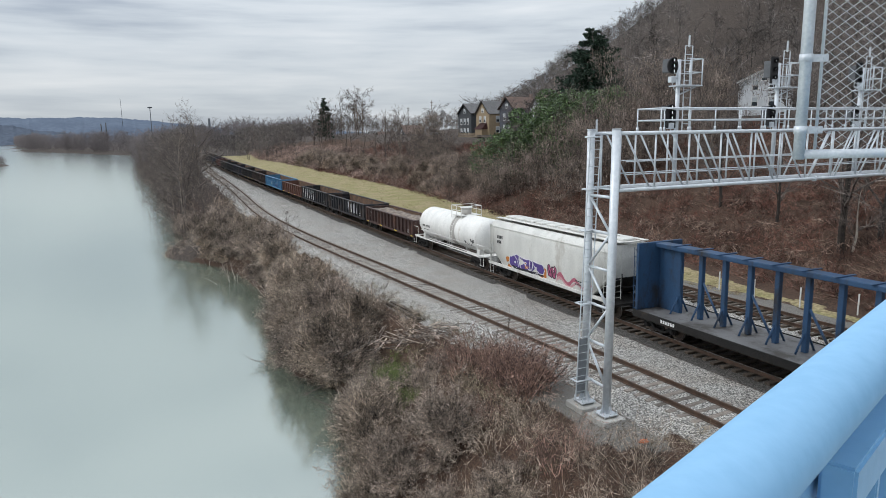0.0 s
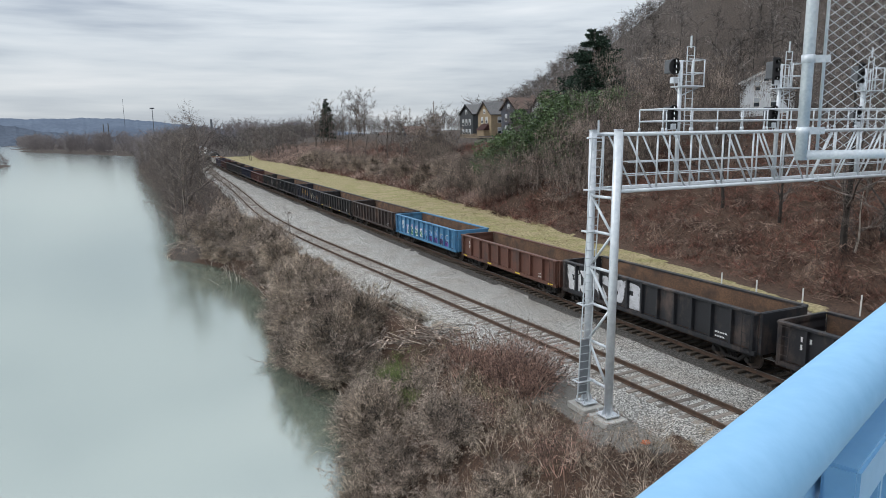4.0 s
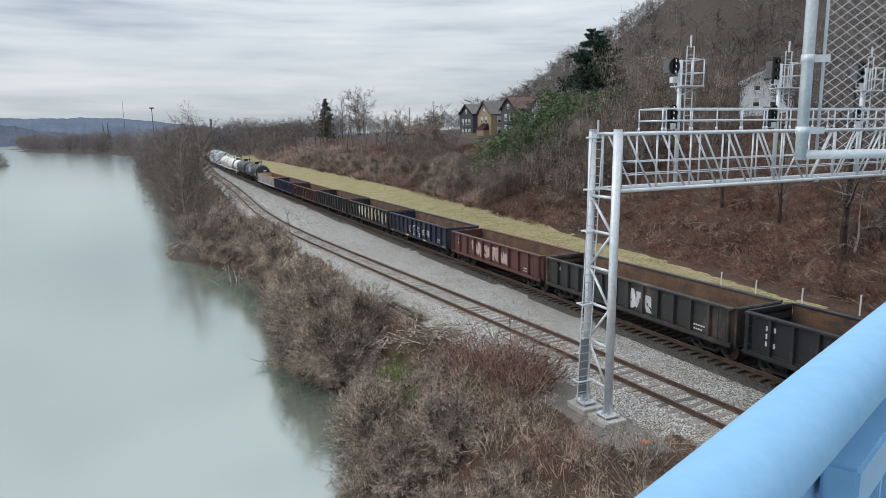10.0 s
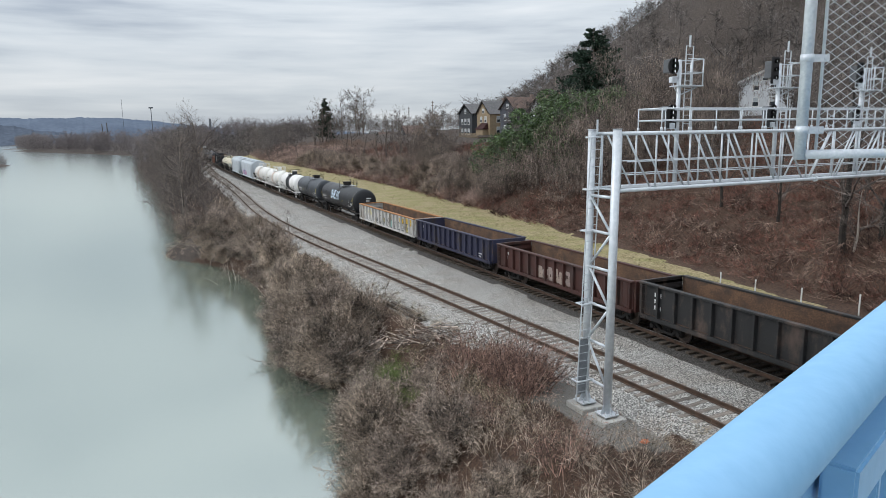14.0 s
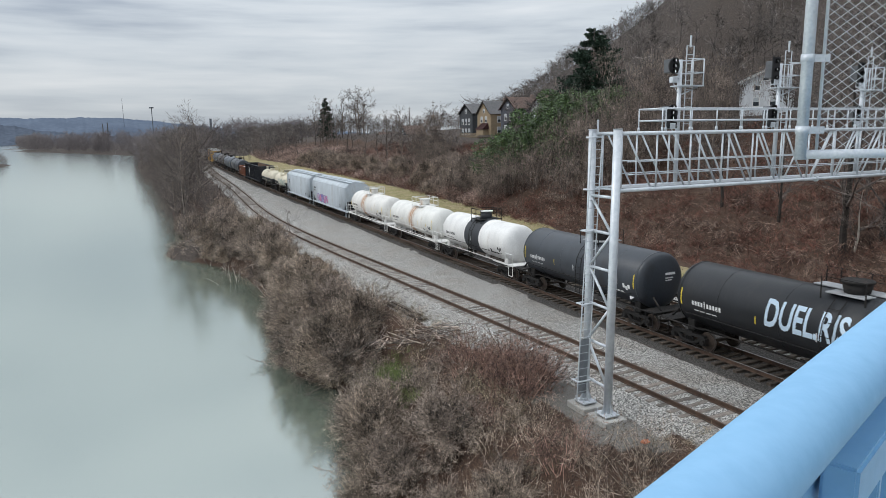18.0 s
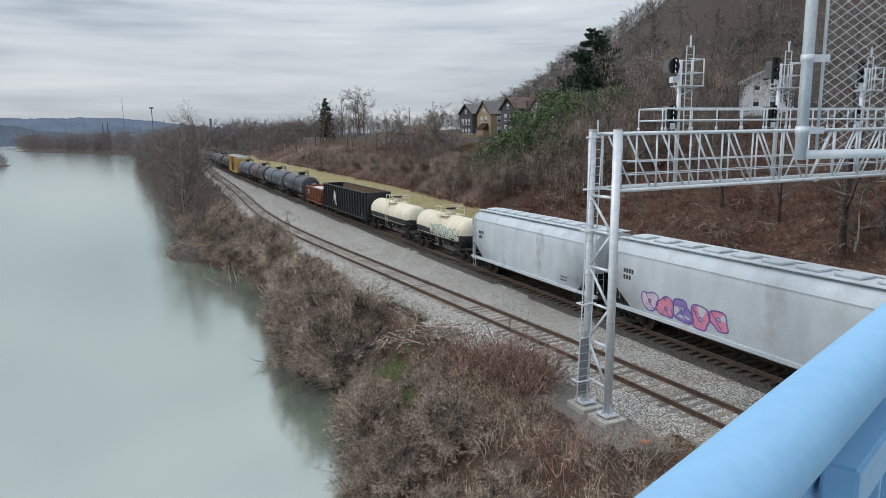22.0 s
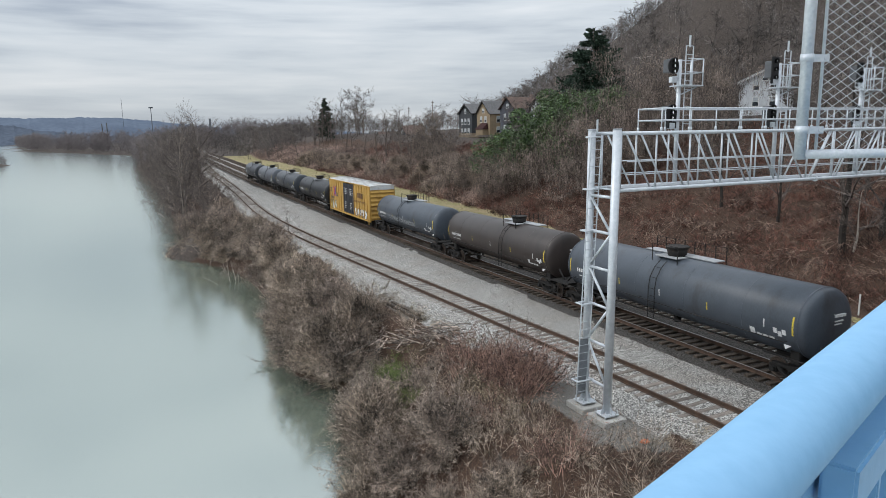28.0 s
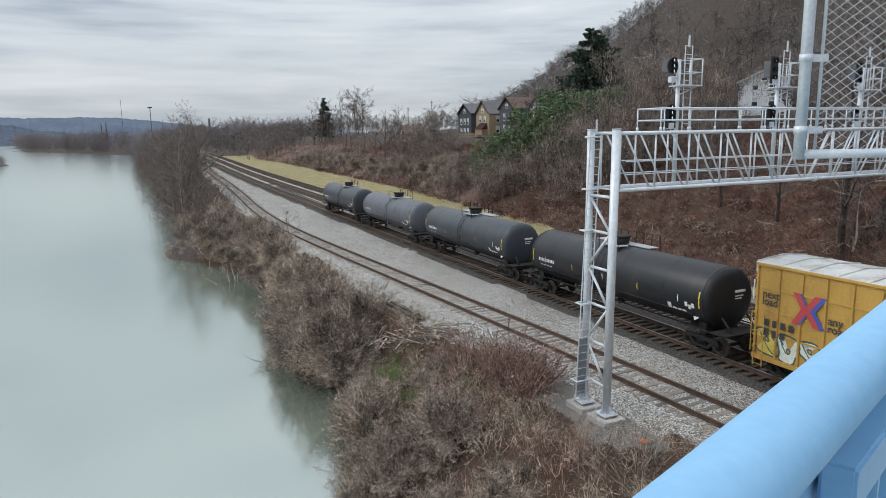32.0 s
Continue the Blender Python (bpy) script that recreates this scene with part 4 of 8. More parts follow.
def centre_beam(a, b):
    L = b - a
    h = L / 2
    car = thing("centre_beam_flatcar", "empty blue centre-beam flat wagon with grey deck", "freight wagon")
    blue, deck = paint("navy_blue_paint", (.022, .068, .15), (.02, .022, .028), .35), paint("grey_deck", (.16, .16, .165), (.05, .045, .04), .5)
    part("deck", bevel_box(-1.45, -h, .98, 1.45, h, 1.10, .02), deck, car)
    for s in (-1, 1):
        lo, hi = sorted((s * 1.456, s * 1.52))
        part("side_sill", box(lo, -h, .78, hi, h, 1.13), M["frame_black"], car)
    part("centre_sill", box(-.35, -h, .66, .35, h, .975), M["frame_black"], car)
    top = 4.45
    part("top_beam", bevel_box(-.36, -h + .2, top - .22, .36, h - .2, top, .03), blue, car)
    n = 15
    for i in range(n):
        y = -h + 1.6 + (L - 3.2) * i / (n - 1)
        part("post", bevel_box(-.11, y - .11, 1.104, .11, y + .11, top - .224, .015), blue, car)
        for s in (-1, 1):
            bm = bmesh.new()
            add_tube(bm, (s * .1, y, 1.9), (s * .55, y, 1.104), .05, n=6)
            part("knee_brace", bm, blue, car)
        if i % 2 == 0 and i < n - 1:
            y2 = -h + 1.6 + (L - 3.2) * (i + 1) / (n - 1)
            bm = bmesh.new()
            add_tube(bm, (0, y2 - .1, 2.9), (0, y + .12, 1.2), .055, n=6)
            part("diagonal", bm, blue, car)
        part("roof_bracket", bevel_box(-.62, y - .06, top + .002, .62, y + .06, top + .05, .01), blue, car)
    for q in (-1, 1):
        lo, hi = sorted((q * (h - .22), q * (h - .04)))
        part("bulkhead", bevel_box(-1.42, lo, 1.104, 1.42, hi, top + .05, .02), blue, car)
        bm = bmesh.new()
        for i in range(5):
            z = 1.5 + i * .65
            l2, h2 = sorted((q * (h - .02), q * (h + .05)))
            add_box(bm, -1.35, l2, z, 1.35, h2, z + .1)
        part("bulkhead_rib", bm, blue, car)
        rungs(car, -1.48, q * (h - .13), 1.2, 4.2, 9, width=.3, material=blue)
    # solid web panel beside the bulkhead
    for q in (-1, 1):
        lo, hi = sorted((q * (h - 1.75), q * (h - .24)))
        part("web_panel", box(-.07, lo, 1.104, .07, hi, top - .224), blue, car)
    marks(car, -1.525, h - 2.0, .88, 6, 1, M["white_mark"], h=.16, w=.11)
    running_gear(car, h)
    train.append((car, (a + b) / 2, h - 1.5))


def letters(text, size, material, parent, place, name="lettering", label=""):
    """Built-in font, turned into a mesh and laid on a surface by place(u, v)."""
    cu = bpy.data.curves.new(name, "FONT")
    cu.body, cu.size, cu.resolution_u, cu.offset = text, size, 3, size * .022
    tmp = bpy.data.objects.new(name, cu)
    me = bpy.data.meshes.new_from_object(tmp)
    bpy.data.objects.remove(tmp)
    bm = bmesh.new()
    bm.from_mesh(me)
    bmesh.ops.triangulate(bm, faces=bm.faces[:])
    for k in range(2):
        bmesh.ops.subdivide_edges(bm, edges=[e for e in bm.edges if e.calc_length() > .22], cuts=2, use_grid_fill=False)
        bmesh.ops.triangulate(bm, faces=bm.faces[:])
    bm.to_mesh(me)
    bm.free()
    for v in me.vertices:
        v.co = place(v.co.x, v.co.y)
    me.materials.clear()
    me.materials.append(material)
    return part(name, me, None, parent, label)


def boxcar(a, b):
    L = b - a
    h = L / 2
    car = thing("boxcar", "yellow box wagon with black doors and white roof", "freight wagon")
    yel = paint("boxcar_yellow", (.54, .32, .07), (.30, .17, .05), .28, graffiti=(h - 3.0, h - .1, 1.0, 2.1, ((.75, .78, .72), (.12, .42, .40), (.65, .5, .1), (.7, .72, .68)), (.05, .12, .1), .8, 3))
    yel2 = paint("boxcar_yellow_tagged", (.54, .32, .07), (.30, .17, .05), .28, graffiti=(-h + 1.2, -h + 5.6, 1.0, 2.0, ((.8, .8, .78), (.72, .73, .74), (.8, .79, .75), (.05, .05, .06)), (.03, .03, .04), .9, 5))
    for q in (yel, yel2):
        y0, y1, z0, z1, cols, line, size, seed = TAGS[q.name]
        tag(car, y0, y1, z0, z1, cols, line, size, seed, lambda u, v, o: Vector((-1.424 - o, u, v)))
    dark = paint("boxcar_door_black", (.022, .024, .03), (.06, .05, .045), .3)
    roof = paint("boxcar_roof_white", (.60, .61, .60), (.36, .32, .28), .45)
    x, z0, z1 = 1.42, .98, 4.62
    d0, d1 = -2.15, 1.95          # the two plug doors, along y
    for s in (-1, 1):
        for (y0, y1, m) in ((-h, d0, yel2), (d1, h, yel)):
            lo, hi = sorted((s * (x - .06), s * x))
            part("side_panel", box(lo, y0, z0, hi, y1, z1), m, car)
            n = max(2, round((y1 - y0) / .95))
            for i in range(n + 1):
                y = y0 + .06 + (y1 - y0 - .12) * i / n
                lo, hi = sorted((s * (x + .003), s * (x + .07)))
                part("side_post", bevel_box(lo, y - .045, z0 + .02, hi, y + .045, z1 - .05, .012), m, car)
            for z in (1.95, 2.85, 3.75):
                lo, hi = sorted((s * (x + .002), s * (x + .035)))
                part("side_stringer", box(lo, y0 + .05, z - .03, hi, y1 - .05, z + .03), m, car)
        for (y0, y1) in ((d0 + .03, (d0 + d1) / 2 - .02), ((d0 + d1) / 2 + .02, d1 - .03)):
            lo, hi = sorted((s * (x - .02), s * (x + .05)))
            dr = part("door", bevel_box(lo, y0, z0 + .06, hi, y1, z1 - .1, .015), dark, car, "black plug door with white stencils")
            bm = bmesh.new()
            for e in (.3, .7):
                yy = y0 + (y1 - y0) * e
                add_tube(bm, (s * (x + .08), yy, z0 + .2), (s * (x + .08), yy, z1 - .3), .025, n=6)
            part("lock_bar", bm, dark, dr)
            if s < 0:
                marks(dr, -x - .056, y1 - .35, z1 - .75, 7, 4, M["white_mark"], h=.09, w=.15)
                marks(dr, -x - .056, y1 - .5, 2.2, 4, 4, M["white_mark"], h=.1, w=.13)
        lo, hi = sorted((s * (x - .05), s * (x + .10)))
        part("side_sill", box(lo, -h, .80, hi, h, z0 - .003), yel2, car)
        part("eave_chord", bevel_box(lo, -h, z1 + .003, hi, h, z1 + .12, .015), yel, car)
        part("door_track", box(sorted((s * (x + .075), s * (x + .14)))[0], d0 - 2.2, z0 - .16, sorted((s * (x + .075), s * (x + .14)))[1], d1 + 2.2, z0 - .02), yel, car)
    for q in (-1, 1):
        lo, hi = sorted((q * (h - .06), q * (h + .0)))
        part("end_panel", box(-x + .065, lo, z0, x - .065, hi, z1 + .1), yel, car)
        for i in range(7):
            z = z0 + .32 + i * .47
            bm = bmesh.new()
            # each rib swells out to a sharp lower lip
            prof = ((h + .002, z + .17), (h + .06, z + .10), (h + .16, z - .06), (h + .16, z - .10), (h + .002, z - .14))
            rows = [[bm.verts.new((xx, q * yy, zz)) for yy, zz in prof] for xx in (-x + .08, x - .08)]
            for k in range(5):
                bm.faces.new((rows[0][k], rows[0][(k + 1) % 5], rows[1][(k + 1) % 5], rows[1][k]))
            bm.faces.new(rows[0])
            bm.faces.new(rows[1])
            bmesh.ops.recalc_face_normals(bm, faces=bm.faces[:])
            part("end_corrugation", bm, yel, car)
        rungs(car, -x + .25, q * (h + .20), 1.1, 2.6, 5, along="x", material=yel)
        rungs(car, -x - .12, q * (h - .3), .6, 2.6, 6, material=yel)
        lo, hi = sorted((q * (h + .003), q * (h + .05)))
        bm = bmesh.new()
        rows = [[bm.verts.new((xx, yy, zz)) for xx, zz in ((-x + .02, z1 - .30), (x - .02, z1 - .30), (x - .02, z1 + .085), (0, z1 + .235), (-x + .02, z1 + .085))] for yy in (q * (h + .003), q * (h + .10))]
        for k in range(5):
            bm.faces.new((rows[0][k], rows[0][(k + 1) % 5], rows[1][(k + 1) % 5], rows[1][k]))
        bm.faces.new(rows[0])
        bm.faces.new(rows[1])
        bmesh.ops.recalc_face_normals(bm, faces=bm.faces[:])
        part("end_fascia", bm, roof, car, "white painted gable band")
    part("floor", box(-x + .07, -h + .07, z0, x - .07, h - .07, z0 + .1), dark, car)
    # ridged roof in sheets
    n = 14
    for i in range(n):
        y0, y1 = -h - .04 + (L + .08) * i / n, -h - .04 + (L + .08) * (i + 1) / n
        bm = bmesh.new()
        vs = [[bm.verts.new((xx, yy, zz)) for xx, zz in ((-x - .08, z1 + .123), (0, z1 + .27), (x + .08, z1 + .123))] for yy in (y0 + .004, y1 - .004)]
        for k in range(2):
            bm.faces.new((vs[0][k], vs[0][k + 1], vs[1][k + 1], vs[1][k]))
        bmesh.ops.recalc_face_normals(bm, faces=bm.faces)
        bmesh.ops.solidify(bm, geom=bm.faces[:], thickness=.03)
        part("roof_sheet", bm, roof, car)
        bm = bmesh.new()
        for s in (-1, 1):
            add_box(bm, -.03 if s < 0 else 0, y1 - .04, z1 + .26, 0 if s < 0 else .03, y1 + .04, z1 + .31)
            add_tube(bm, (s * x, y1, z1 + .15), (0, y1, z1 + .295), .035, n=4)
        part("roof_seam", bm, roof, car)
    # painted cross device, slogan and worn logo bars on the river side
    red, blu = M["red_mark"], M["blue_mark"]
    xs = -x - .075
    yc, zc = h - 2.35, 3.25
    for m, dy in ((blu, -.1), (red, .1)):
        bm = bmesh.new()
        for e in (-1, 1):
            vs = [bm.verts.new((xs, u, w)) for u, w in ((yc - .62 + dy, zc + e * .6), (yc - .34 + dy, zc + e * .6), (yc + .10 + dy, zc), (yc - .18 + dy, zc))]
            bm.faces.new(vs)
            vs = [bm.verts.new((xs, u, w)) for u, w in ((yc + .62 + dy * .4, zc + e * .6), (yc + .34 + dy * .4, zc + e * .6), (yc - .02 + dy * .4, zc), (yc + .26 + dy * .4, zc))]
            bm.faces.new(vs)
        for v in bm.verts:
            v.co.x -= .004 if m is red else 0
        bmesh.ops.recalc_face_normals(bm, faces=bm.faces)
        part("cross_emblem", bm, m, car, "red and blue crossed stripes")
    for k, (t, y, z) in enumerate((("next", h - .35, 3.4), ("load", h - .35, 3.1), ("any", h - 3.15, 2.95), ("road", h - 3.15, 2.65))):
        letters(t, .42, M["black_mark"], car, lambda u, v, y=y, z=z: Vector((xs - .003, y - u, z + v)), "slogan")
    marks(car, xs, h - .5, 2.25, 4, 2, M["black_mark"], h=.28, w=.2, gap=.16)
    worn = M["worn_mark"]
    for i in range(3):
        y = -h + 4.3 - i * .66
        part("worn_emblem", box(xs - .004, y - .52, 3.14, xs, y, 3.74), worn, car, "worn brown emblem block")
    letters("RAILCAR POOLING EXPERTS", .34, worn, car, lambda u, v: Vector((xs - .003, -h + 5.75 - u * .98, 2.62 + v)), "slogan")
    running_gear(car, h)
    train.append((car, (a + b) / 2, h - 1.5))


def open_hopper(a, b):
    L = b - a
    h = L / 2
    car = thing("ore_hopper", "short rusty brown open hopper wagon with pale load", "hopper wagon")
    col = paint("rusty_brown_paint", (.24, .085, .04), (.10, .05, .035), .4)
    top = 2.85
    sec = ((-h + .2, top), (h - .2, top), (h - .2, 2.1), (h - 1.7, 1.15), (-h + 1.7, 1.15), (-h + .2, 2.1))
    for s in (-1, 1):
        bm = bmesh.new()
        vs = [bm.verts.new((s * 1.40, y, z)) for y, z in sec]
        bm.faces.new(vs)
        bmesh.ops.solidify(bm, geom=bm.faces[:], thickness=.05)
        part("side_sheet", bm, col, car)
        part("top_chord", bevel_box(*sorted((s * 1.36, s * 1.53))[:1], -h + .15, top, sorted((s * 1.36, s * 1.53))[1], h - .15, top + .1, .02), col, car)
        for i in range(10):
            y = -h + .4 + (L - .8) * i / 9
            z0 = 1.0 if abs(y) < h - 1.6 else 1.0
            part("rib", bevel_box(*sorted((s * 1.43, s * 1.52))[:1], y - .06, z0, sorted((s * 1.43, s * 1.52))[1], y + .06, top - .002, .012), col, car)
        part("side_sill", box(*sorted((s * 1.36, s * 1.5))[:1], -h, .84, sorted((s * 1.36, s * 1.5))[1], h, .998), col, car)
    for q in (-1, 1):
        bm = bmesh.new()
        vs = [bm.verts.new((x, q * y, z)) for x, y, z in ((-1.36, h - .2, top), (1.36, h - .2, top), (1.36, h - .2, 2.1), (-1.36, h - .2, 2.1))]
        bm.faces.new(vs)
        lo = [bm.verts.new((x, q * (h - 1.8), 1.0)) for x in (1.36, -1.36)]
        bm.faces.new((vs[2], lo[0], lo[1], vs[3]))
        bmesh.ops.recalc_face_normals(bm, faces=bm.faces)
        bmesh.ops.solidify(bm, geom=bm.faces[:], thickness=.05)
        part("end_sheet", bm, col, car)
        rungs(car, -1.1, q * (h - .12), 1.1, 2.7, 6, along="x", material=col)
        rungs(car, -1.58, q * (h - .35), 1.1, 2.7, 6, material=col)
        part("end_chord", box(-1.36, *sorted((q * (h - .22), q * (h - .10)))[:1], top + .002, 1.36, sorted((q * (h - .22), q * (h - .10)))[1], top + .1), col, car)
    bm = bmesh.new()
    v, f = [], []
    for j in range(20):
        for i in range(8):
            x, y = -1.33 + 2.66 * i / 7, -h + .3 + (L - .6) * j / 19
            v.append((x, y, 2.62 + .3 * math.cos(x * 1.1) * math.cos(y * .33) + .06 * noise.noise((x * 2, y * 2, 1))))
    for j in range(19):
        for i in range(7):
            k = j * 8 + i
            f.append((k, k + 1, k + 9, k + 8))
    bm.free()
    part("load", mesh_from("load", v, f, mat("pale_grain_load", (.56, .57, .56), (.40, .40, .39), .9, scale=3, fine=40, bump=.4)), None, car, "pale heaped load")
    part("centre_sill", box(-.3, -h, .7, .3, h, .98), M["frame_black"], car)
    marks(car, -1.458, h - 1.4, 2.2, 4, 2, M["white_mark"], h=.2, w=.13)
    running_gear(car, h, 1.2)
    train.append((car, (a + b) / 2, h - 1.5))


M["red_mark"] = mat("faded_red_mark", (.55, .06, .07), (.42, .06, .06), .7, scale=8)
M["blue_mark"] = mat("faded_blue_mark", (.06, .10, .45), (.07, .09, .33), .7, scale=8)
M["worn_mark"] = mat("worn_brown_lettering", (.20, .09, .03), (.12, .07, .03), .8, scale=8)
WHT = ((.66, .67, .68), (.55, .56, .59), (.60, .60, .58))

centre_beam(1.9, 24.4)
def hopper_side(lift):
    """A place on the river side of a covered hopper, lifted off the sheet."""
    return lambda u, v, o: Vector((-float(np.interp(v, (1.12, 1.5, 2.2), (1.42, 1.47, 1.5))) - .006 - o - lift, u, v))


def wave_band(car, y0, y1, z, high, turns, w, colour, place):
    """A sprayed ribbon that runs along a car in waves."""
    v, f = [], []
    n = 60
    for i in range(n + 1):
        u = y0 + (y1 - y0) * i / n
        c = z + high * math.sin(6.28319 * turns * i / n) * (1 - .5 * i / n)
        for e in (-1, 1):
            v.append(place(u, c + e * w * (1 - .6 * i / n), .004))
    for i in range(n):
        f.append((2 * i, 2 * i + 1, 2 * i + 3, 2 * i + 2))
    part("graffiti_band", mesh_from("graffiti_band", v, f, colour), None, car, "wavy sprayed band")


offwhite = covered_hopper("covered_hopper", "off-white covered hopper with purple and orange graffiti", 26.0, 40.0, paint("offwhite_paint", (.66, .655, .62), (.40, .37, .33), .28), M["frame_black"], top=4.3)
tag(offwhite, 2.9, 4.5, 1.1, 1.9, ((.50, .17, .03), (.58, .24, .06)), None, .6, 41, hopper_side(0))
tag(offwhite, -.55, .35, 1.05, 1.75, ((.50, .17, .03),), None, .6, 43, hopper_side(0))
tag(offwhite, 1.1, 2.1, 1.2, 2.0, ((.50, .17, .03),), None, .6, 44, hopper_side(0))
tag(offwhite, .0, 3.9, 1.15, 2.25, ((.085, .05, .24), (.07, .045, .20), (.10, .06, .27)), (.74, .74, .76), 1.1, 45, hopper_side(.004), square=True)
tag(offwhite, .0, 3.8, 1.12, 1.32, ((.02, .02, .035),), None, .9, 46, hopper_side(.008), square=True)
tag(offwhite, -1.6, -.7, 1.25, 2.05, ((.44, .10, .20),), (.05, .02, .04), 1.0, 47, hopper_side(0))
wave_band(offwhite, -1.7, -5.2, 1.45, .26, 2.4, .17, mat("pink_spray", (.46, .13, .18), (.36, .09, .14), .7, scale=4), hopper_side(0))
wave_band(offwhite, -1.6, -5.2, 1.28, .22, 2.1, .10, mat("pale_pink_spray", (.60, .34, .36), (.50, .28, .30), .7, scale=4), hopper_side(.002))
white_tank = paint("chalky_white_paint", (.80, .79, .76), (.52, .47, .41), .12)
tank_car("tank_car", "white tank wagon with grey centre collar and railings", 40.5, 53.9, paint("white_banded", (.80, .79, .76), (.52, .47, .41), .12, band=(-1.0, -.1, (.42, .40, .37))), r=1.34, zc=2.40, rail=white_tank, top_len=1.8, offset=-.55, side_walk=True, trim=white_tank, dome=.5, jacket=False, marks_mat=M["black_mark"], stripes=white_tank, far=.15)
gondola("gondola", "dark brown gondola carrying a heap of scrap", 54.6, 68.5, 2.45, paint("dark_brown", (.055, .028, .024), (0.15, 0.075, 0.0525), .35), 14, yellow=True, load=2.02)
gondola("gondola", "black gondola with white block graffiti", 69.2, 83.5, 2.6, paint("black_tagged", (.017, .017, .021), (0.0825, 0.06, 0.051), .4, graffiti=(-3.9, -.3, 1.05, 2.35, WHT, None, .95, 4)), 13)
gondola("gondola", "black gondola with tall white graffiti", 84.5, 98.2, 2.66, paint("black_tagged_tall", (.017, .018, .022), (0.0825, 0.06, 0.051), .4, graffiti=(.2, 6.6, 1.0, 2.7, WHT, None, 1.0, 9)), 12)
gondola("gondola", "rust-brown empty gondola with white stencils", 98.9, 112.1, 2.5, paint("rust_brown", (0.12, 0.05, 0.034), (0.06, 0.036, 0.03), .45), 9, yellow=True)
swept = gondola("gondola", "bright blue gondola covered in bubble graffiti", 113.3, 127.1, 2.62, paint("blue_tagged", (0.065, 0.205, 0.36), (0.04, 0.09, 0.15), .3), 12, mark=None)
tag(swept, -.3, 4.9, .98, 2.1, ((.30, .30, .50), (.36, .30, .52), (.22, .36, .56)), None, 1.0, 51, lambda u, v, o: Vector((-1.361 - o, u, v)))
tag(swept, .0, 4.2, 1.0, 1.9, ((.035, .17, .10), (.05, .23, .13), (.04, .20, .15)), (.72, .76, .74), .68, 52, lambda u, v, o: Vector((-1.366 - o, u, v)))
tag(swept, -5.6, -.5, 1.0, 2.05, ((.05, .19, .46), (.10, .28, .55), (.07, .24, .50)), (.42, .50, .56), .9, 53, lambda u, v, o: Vector((-1.362 - o, u, v)))
tag(swept, -5.2, -.7, .98, 1.5, ((.085, .04, .22), (.13, .06, .30), (.07, .05, .26)), (.025, .02, .07), .62, 54, lambda u, v, o: Vector((-1.370 - o, u, v)), square=True)
tag(swept, 4.9, 6.2, 1.3, 2.25, ((.50, .58, .66), (.42, .52, .64)), None, .5, 55)
dk_brown = paint("brown_black", (.040, .028, .025), (0.1275, 0.0825, 0.063), .4)
gondola("gondola", "dark brown-black empty gondola with small stencils", 128.1, 141.4, 2.64, dk_brown, 13)
gondola("gondola", "black gondola with yellow reflectors and rust inside", 142.4, 155.9, 2.62, paint("flat_black", (.020, .019, .020), (0.075, 0.057, 0.048), .4), 12, yellow=True)
panels = gondola("gondola", "blue-black gondola with cream and yellow graffiti", 156.4, 170.8, 2.64, paint("blueblack_tagged", (.018, .02, .032), (0.075, 0.06, 0.054), .35, graffiti=(-5.2, -1.0, 1.0, 2.15, ((.60, .56, .42), (.55, .52, .38), (.52, .30, .14), (.60, .57, .46)), (.03, .03, .04), .95, 7)), 13)
tag(panels, .2, 4.4, 1.45, 2.3, ((.42, .24, .05), (.46, .28, .07)), None, .5, 61)
tag(panels, -.6, 4.6, 1.0, 1.4, ((.05, .07, .17), (.07, .09, .20)), None, .9, 62)
gondola("gondola", "black gondola with white reporting stencils", 171.6, 184.4, 2.62, paint("satin_black", (.017, .018, .021), (0.075, 0.057, 0.048), .35), 12, mark=(4, 3))
gondola("gondola", "dark grey gondola with white scrawl", 185.1, 199.4, 2.56, paint("dark_grey_tagged", (.032, .031, .031), (0.105, 0.075, 0.06), .4, graffiti=(-2.2, -.4, 1.1, 2.1, WHT, None, .5, 12)), 13)
gondola("gondola", "dull red gondola with chalk graffiti", 200.1, 213.4, 2.5, paint("dull_red", (0.105, 0.042, 0.035), (0.07, 0.036, 0.03), .4, graffiti=(-2.6, 3.2, 1.1, 2.2, ((.45, .30, .27), (.5, .4, .36)), None, .5, 8)), 10)
outlined = gondola("gondola", "navy gondola with white outline graffiti", 214.4, 228.1, 2.6, paint("navy_tagged", (.016, .02, .042), (0.075, 0.06, 0.054), .35, graffiti=(-.95, 1.7, .98, 2.0, ((.017, .021, .043),), (.62, .65, .72), .72, 6)), 12, yellow=True)
tag(outlined, -3.2, -1.3, 1.35, 1.85, ((.017, .021, .043),), (.62, .65, .72), .5, 64)
gondola("gondola", "black gondola with large cream graffiti letters", 228.8, 242.5, 2.64, paint("black_cream_tagged", (.022, .021, .022), (0.0825, 0.063, 0.054), .4, graffiti=(-6.0, 3.0, 1.05, 2.5, ((.50, .47, .34), (.58, .56, .46), (.42, .41, .36), (.52, .50, .30)), None, .85, 14)), 12)
gondola("gondola", "black gondola with rust streaks and white stencils", 243.3, 257.0, 2.66, paint("sooty_black", (.020, .020, .021), (0.09, 0.063, 0.051), .4), 12, mark=(4, 3))
gondola("gondola", "brown-red gondola with faded markings", 257.6, 271.8, 2.52, paint("brown_red", (0.0652, 0.0228, 0.018), (0.05, 0.03, 0.026), .45, graffiti=(-1.6, 2.0, 1.05, 1.9, ((.35, .28, .24), (.3, .24, .22)), None, .5, 11)), 14)
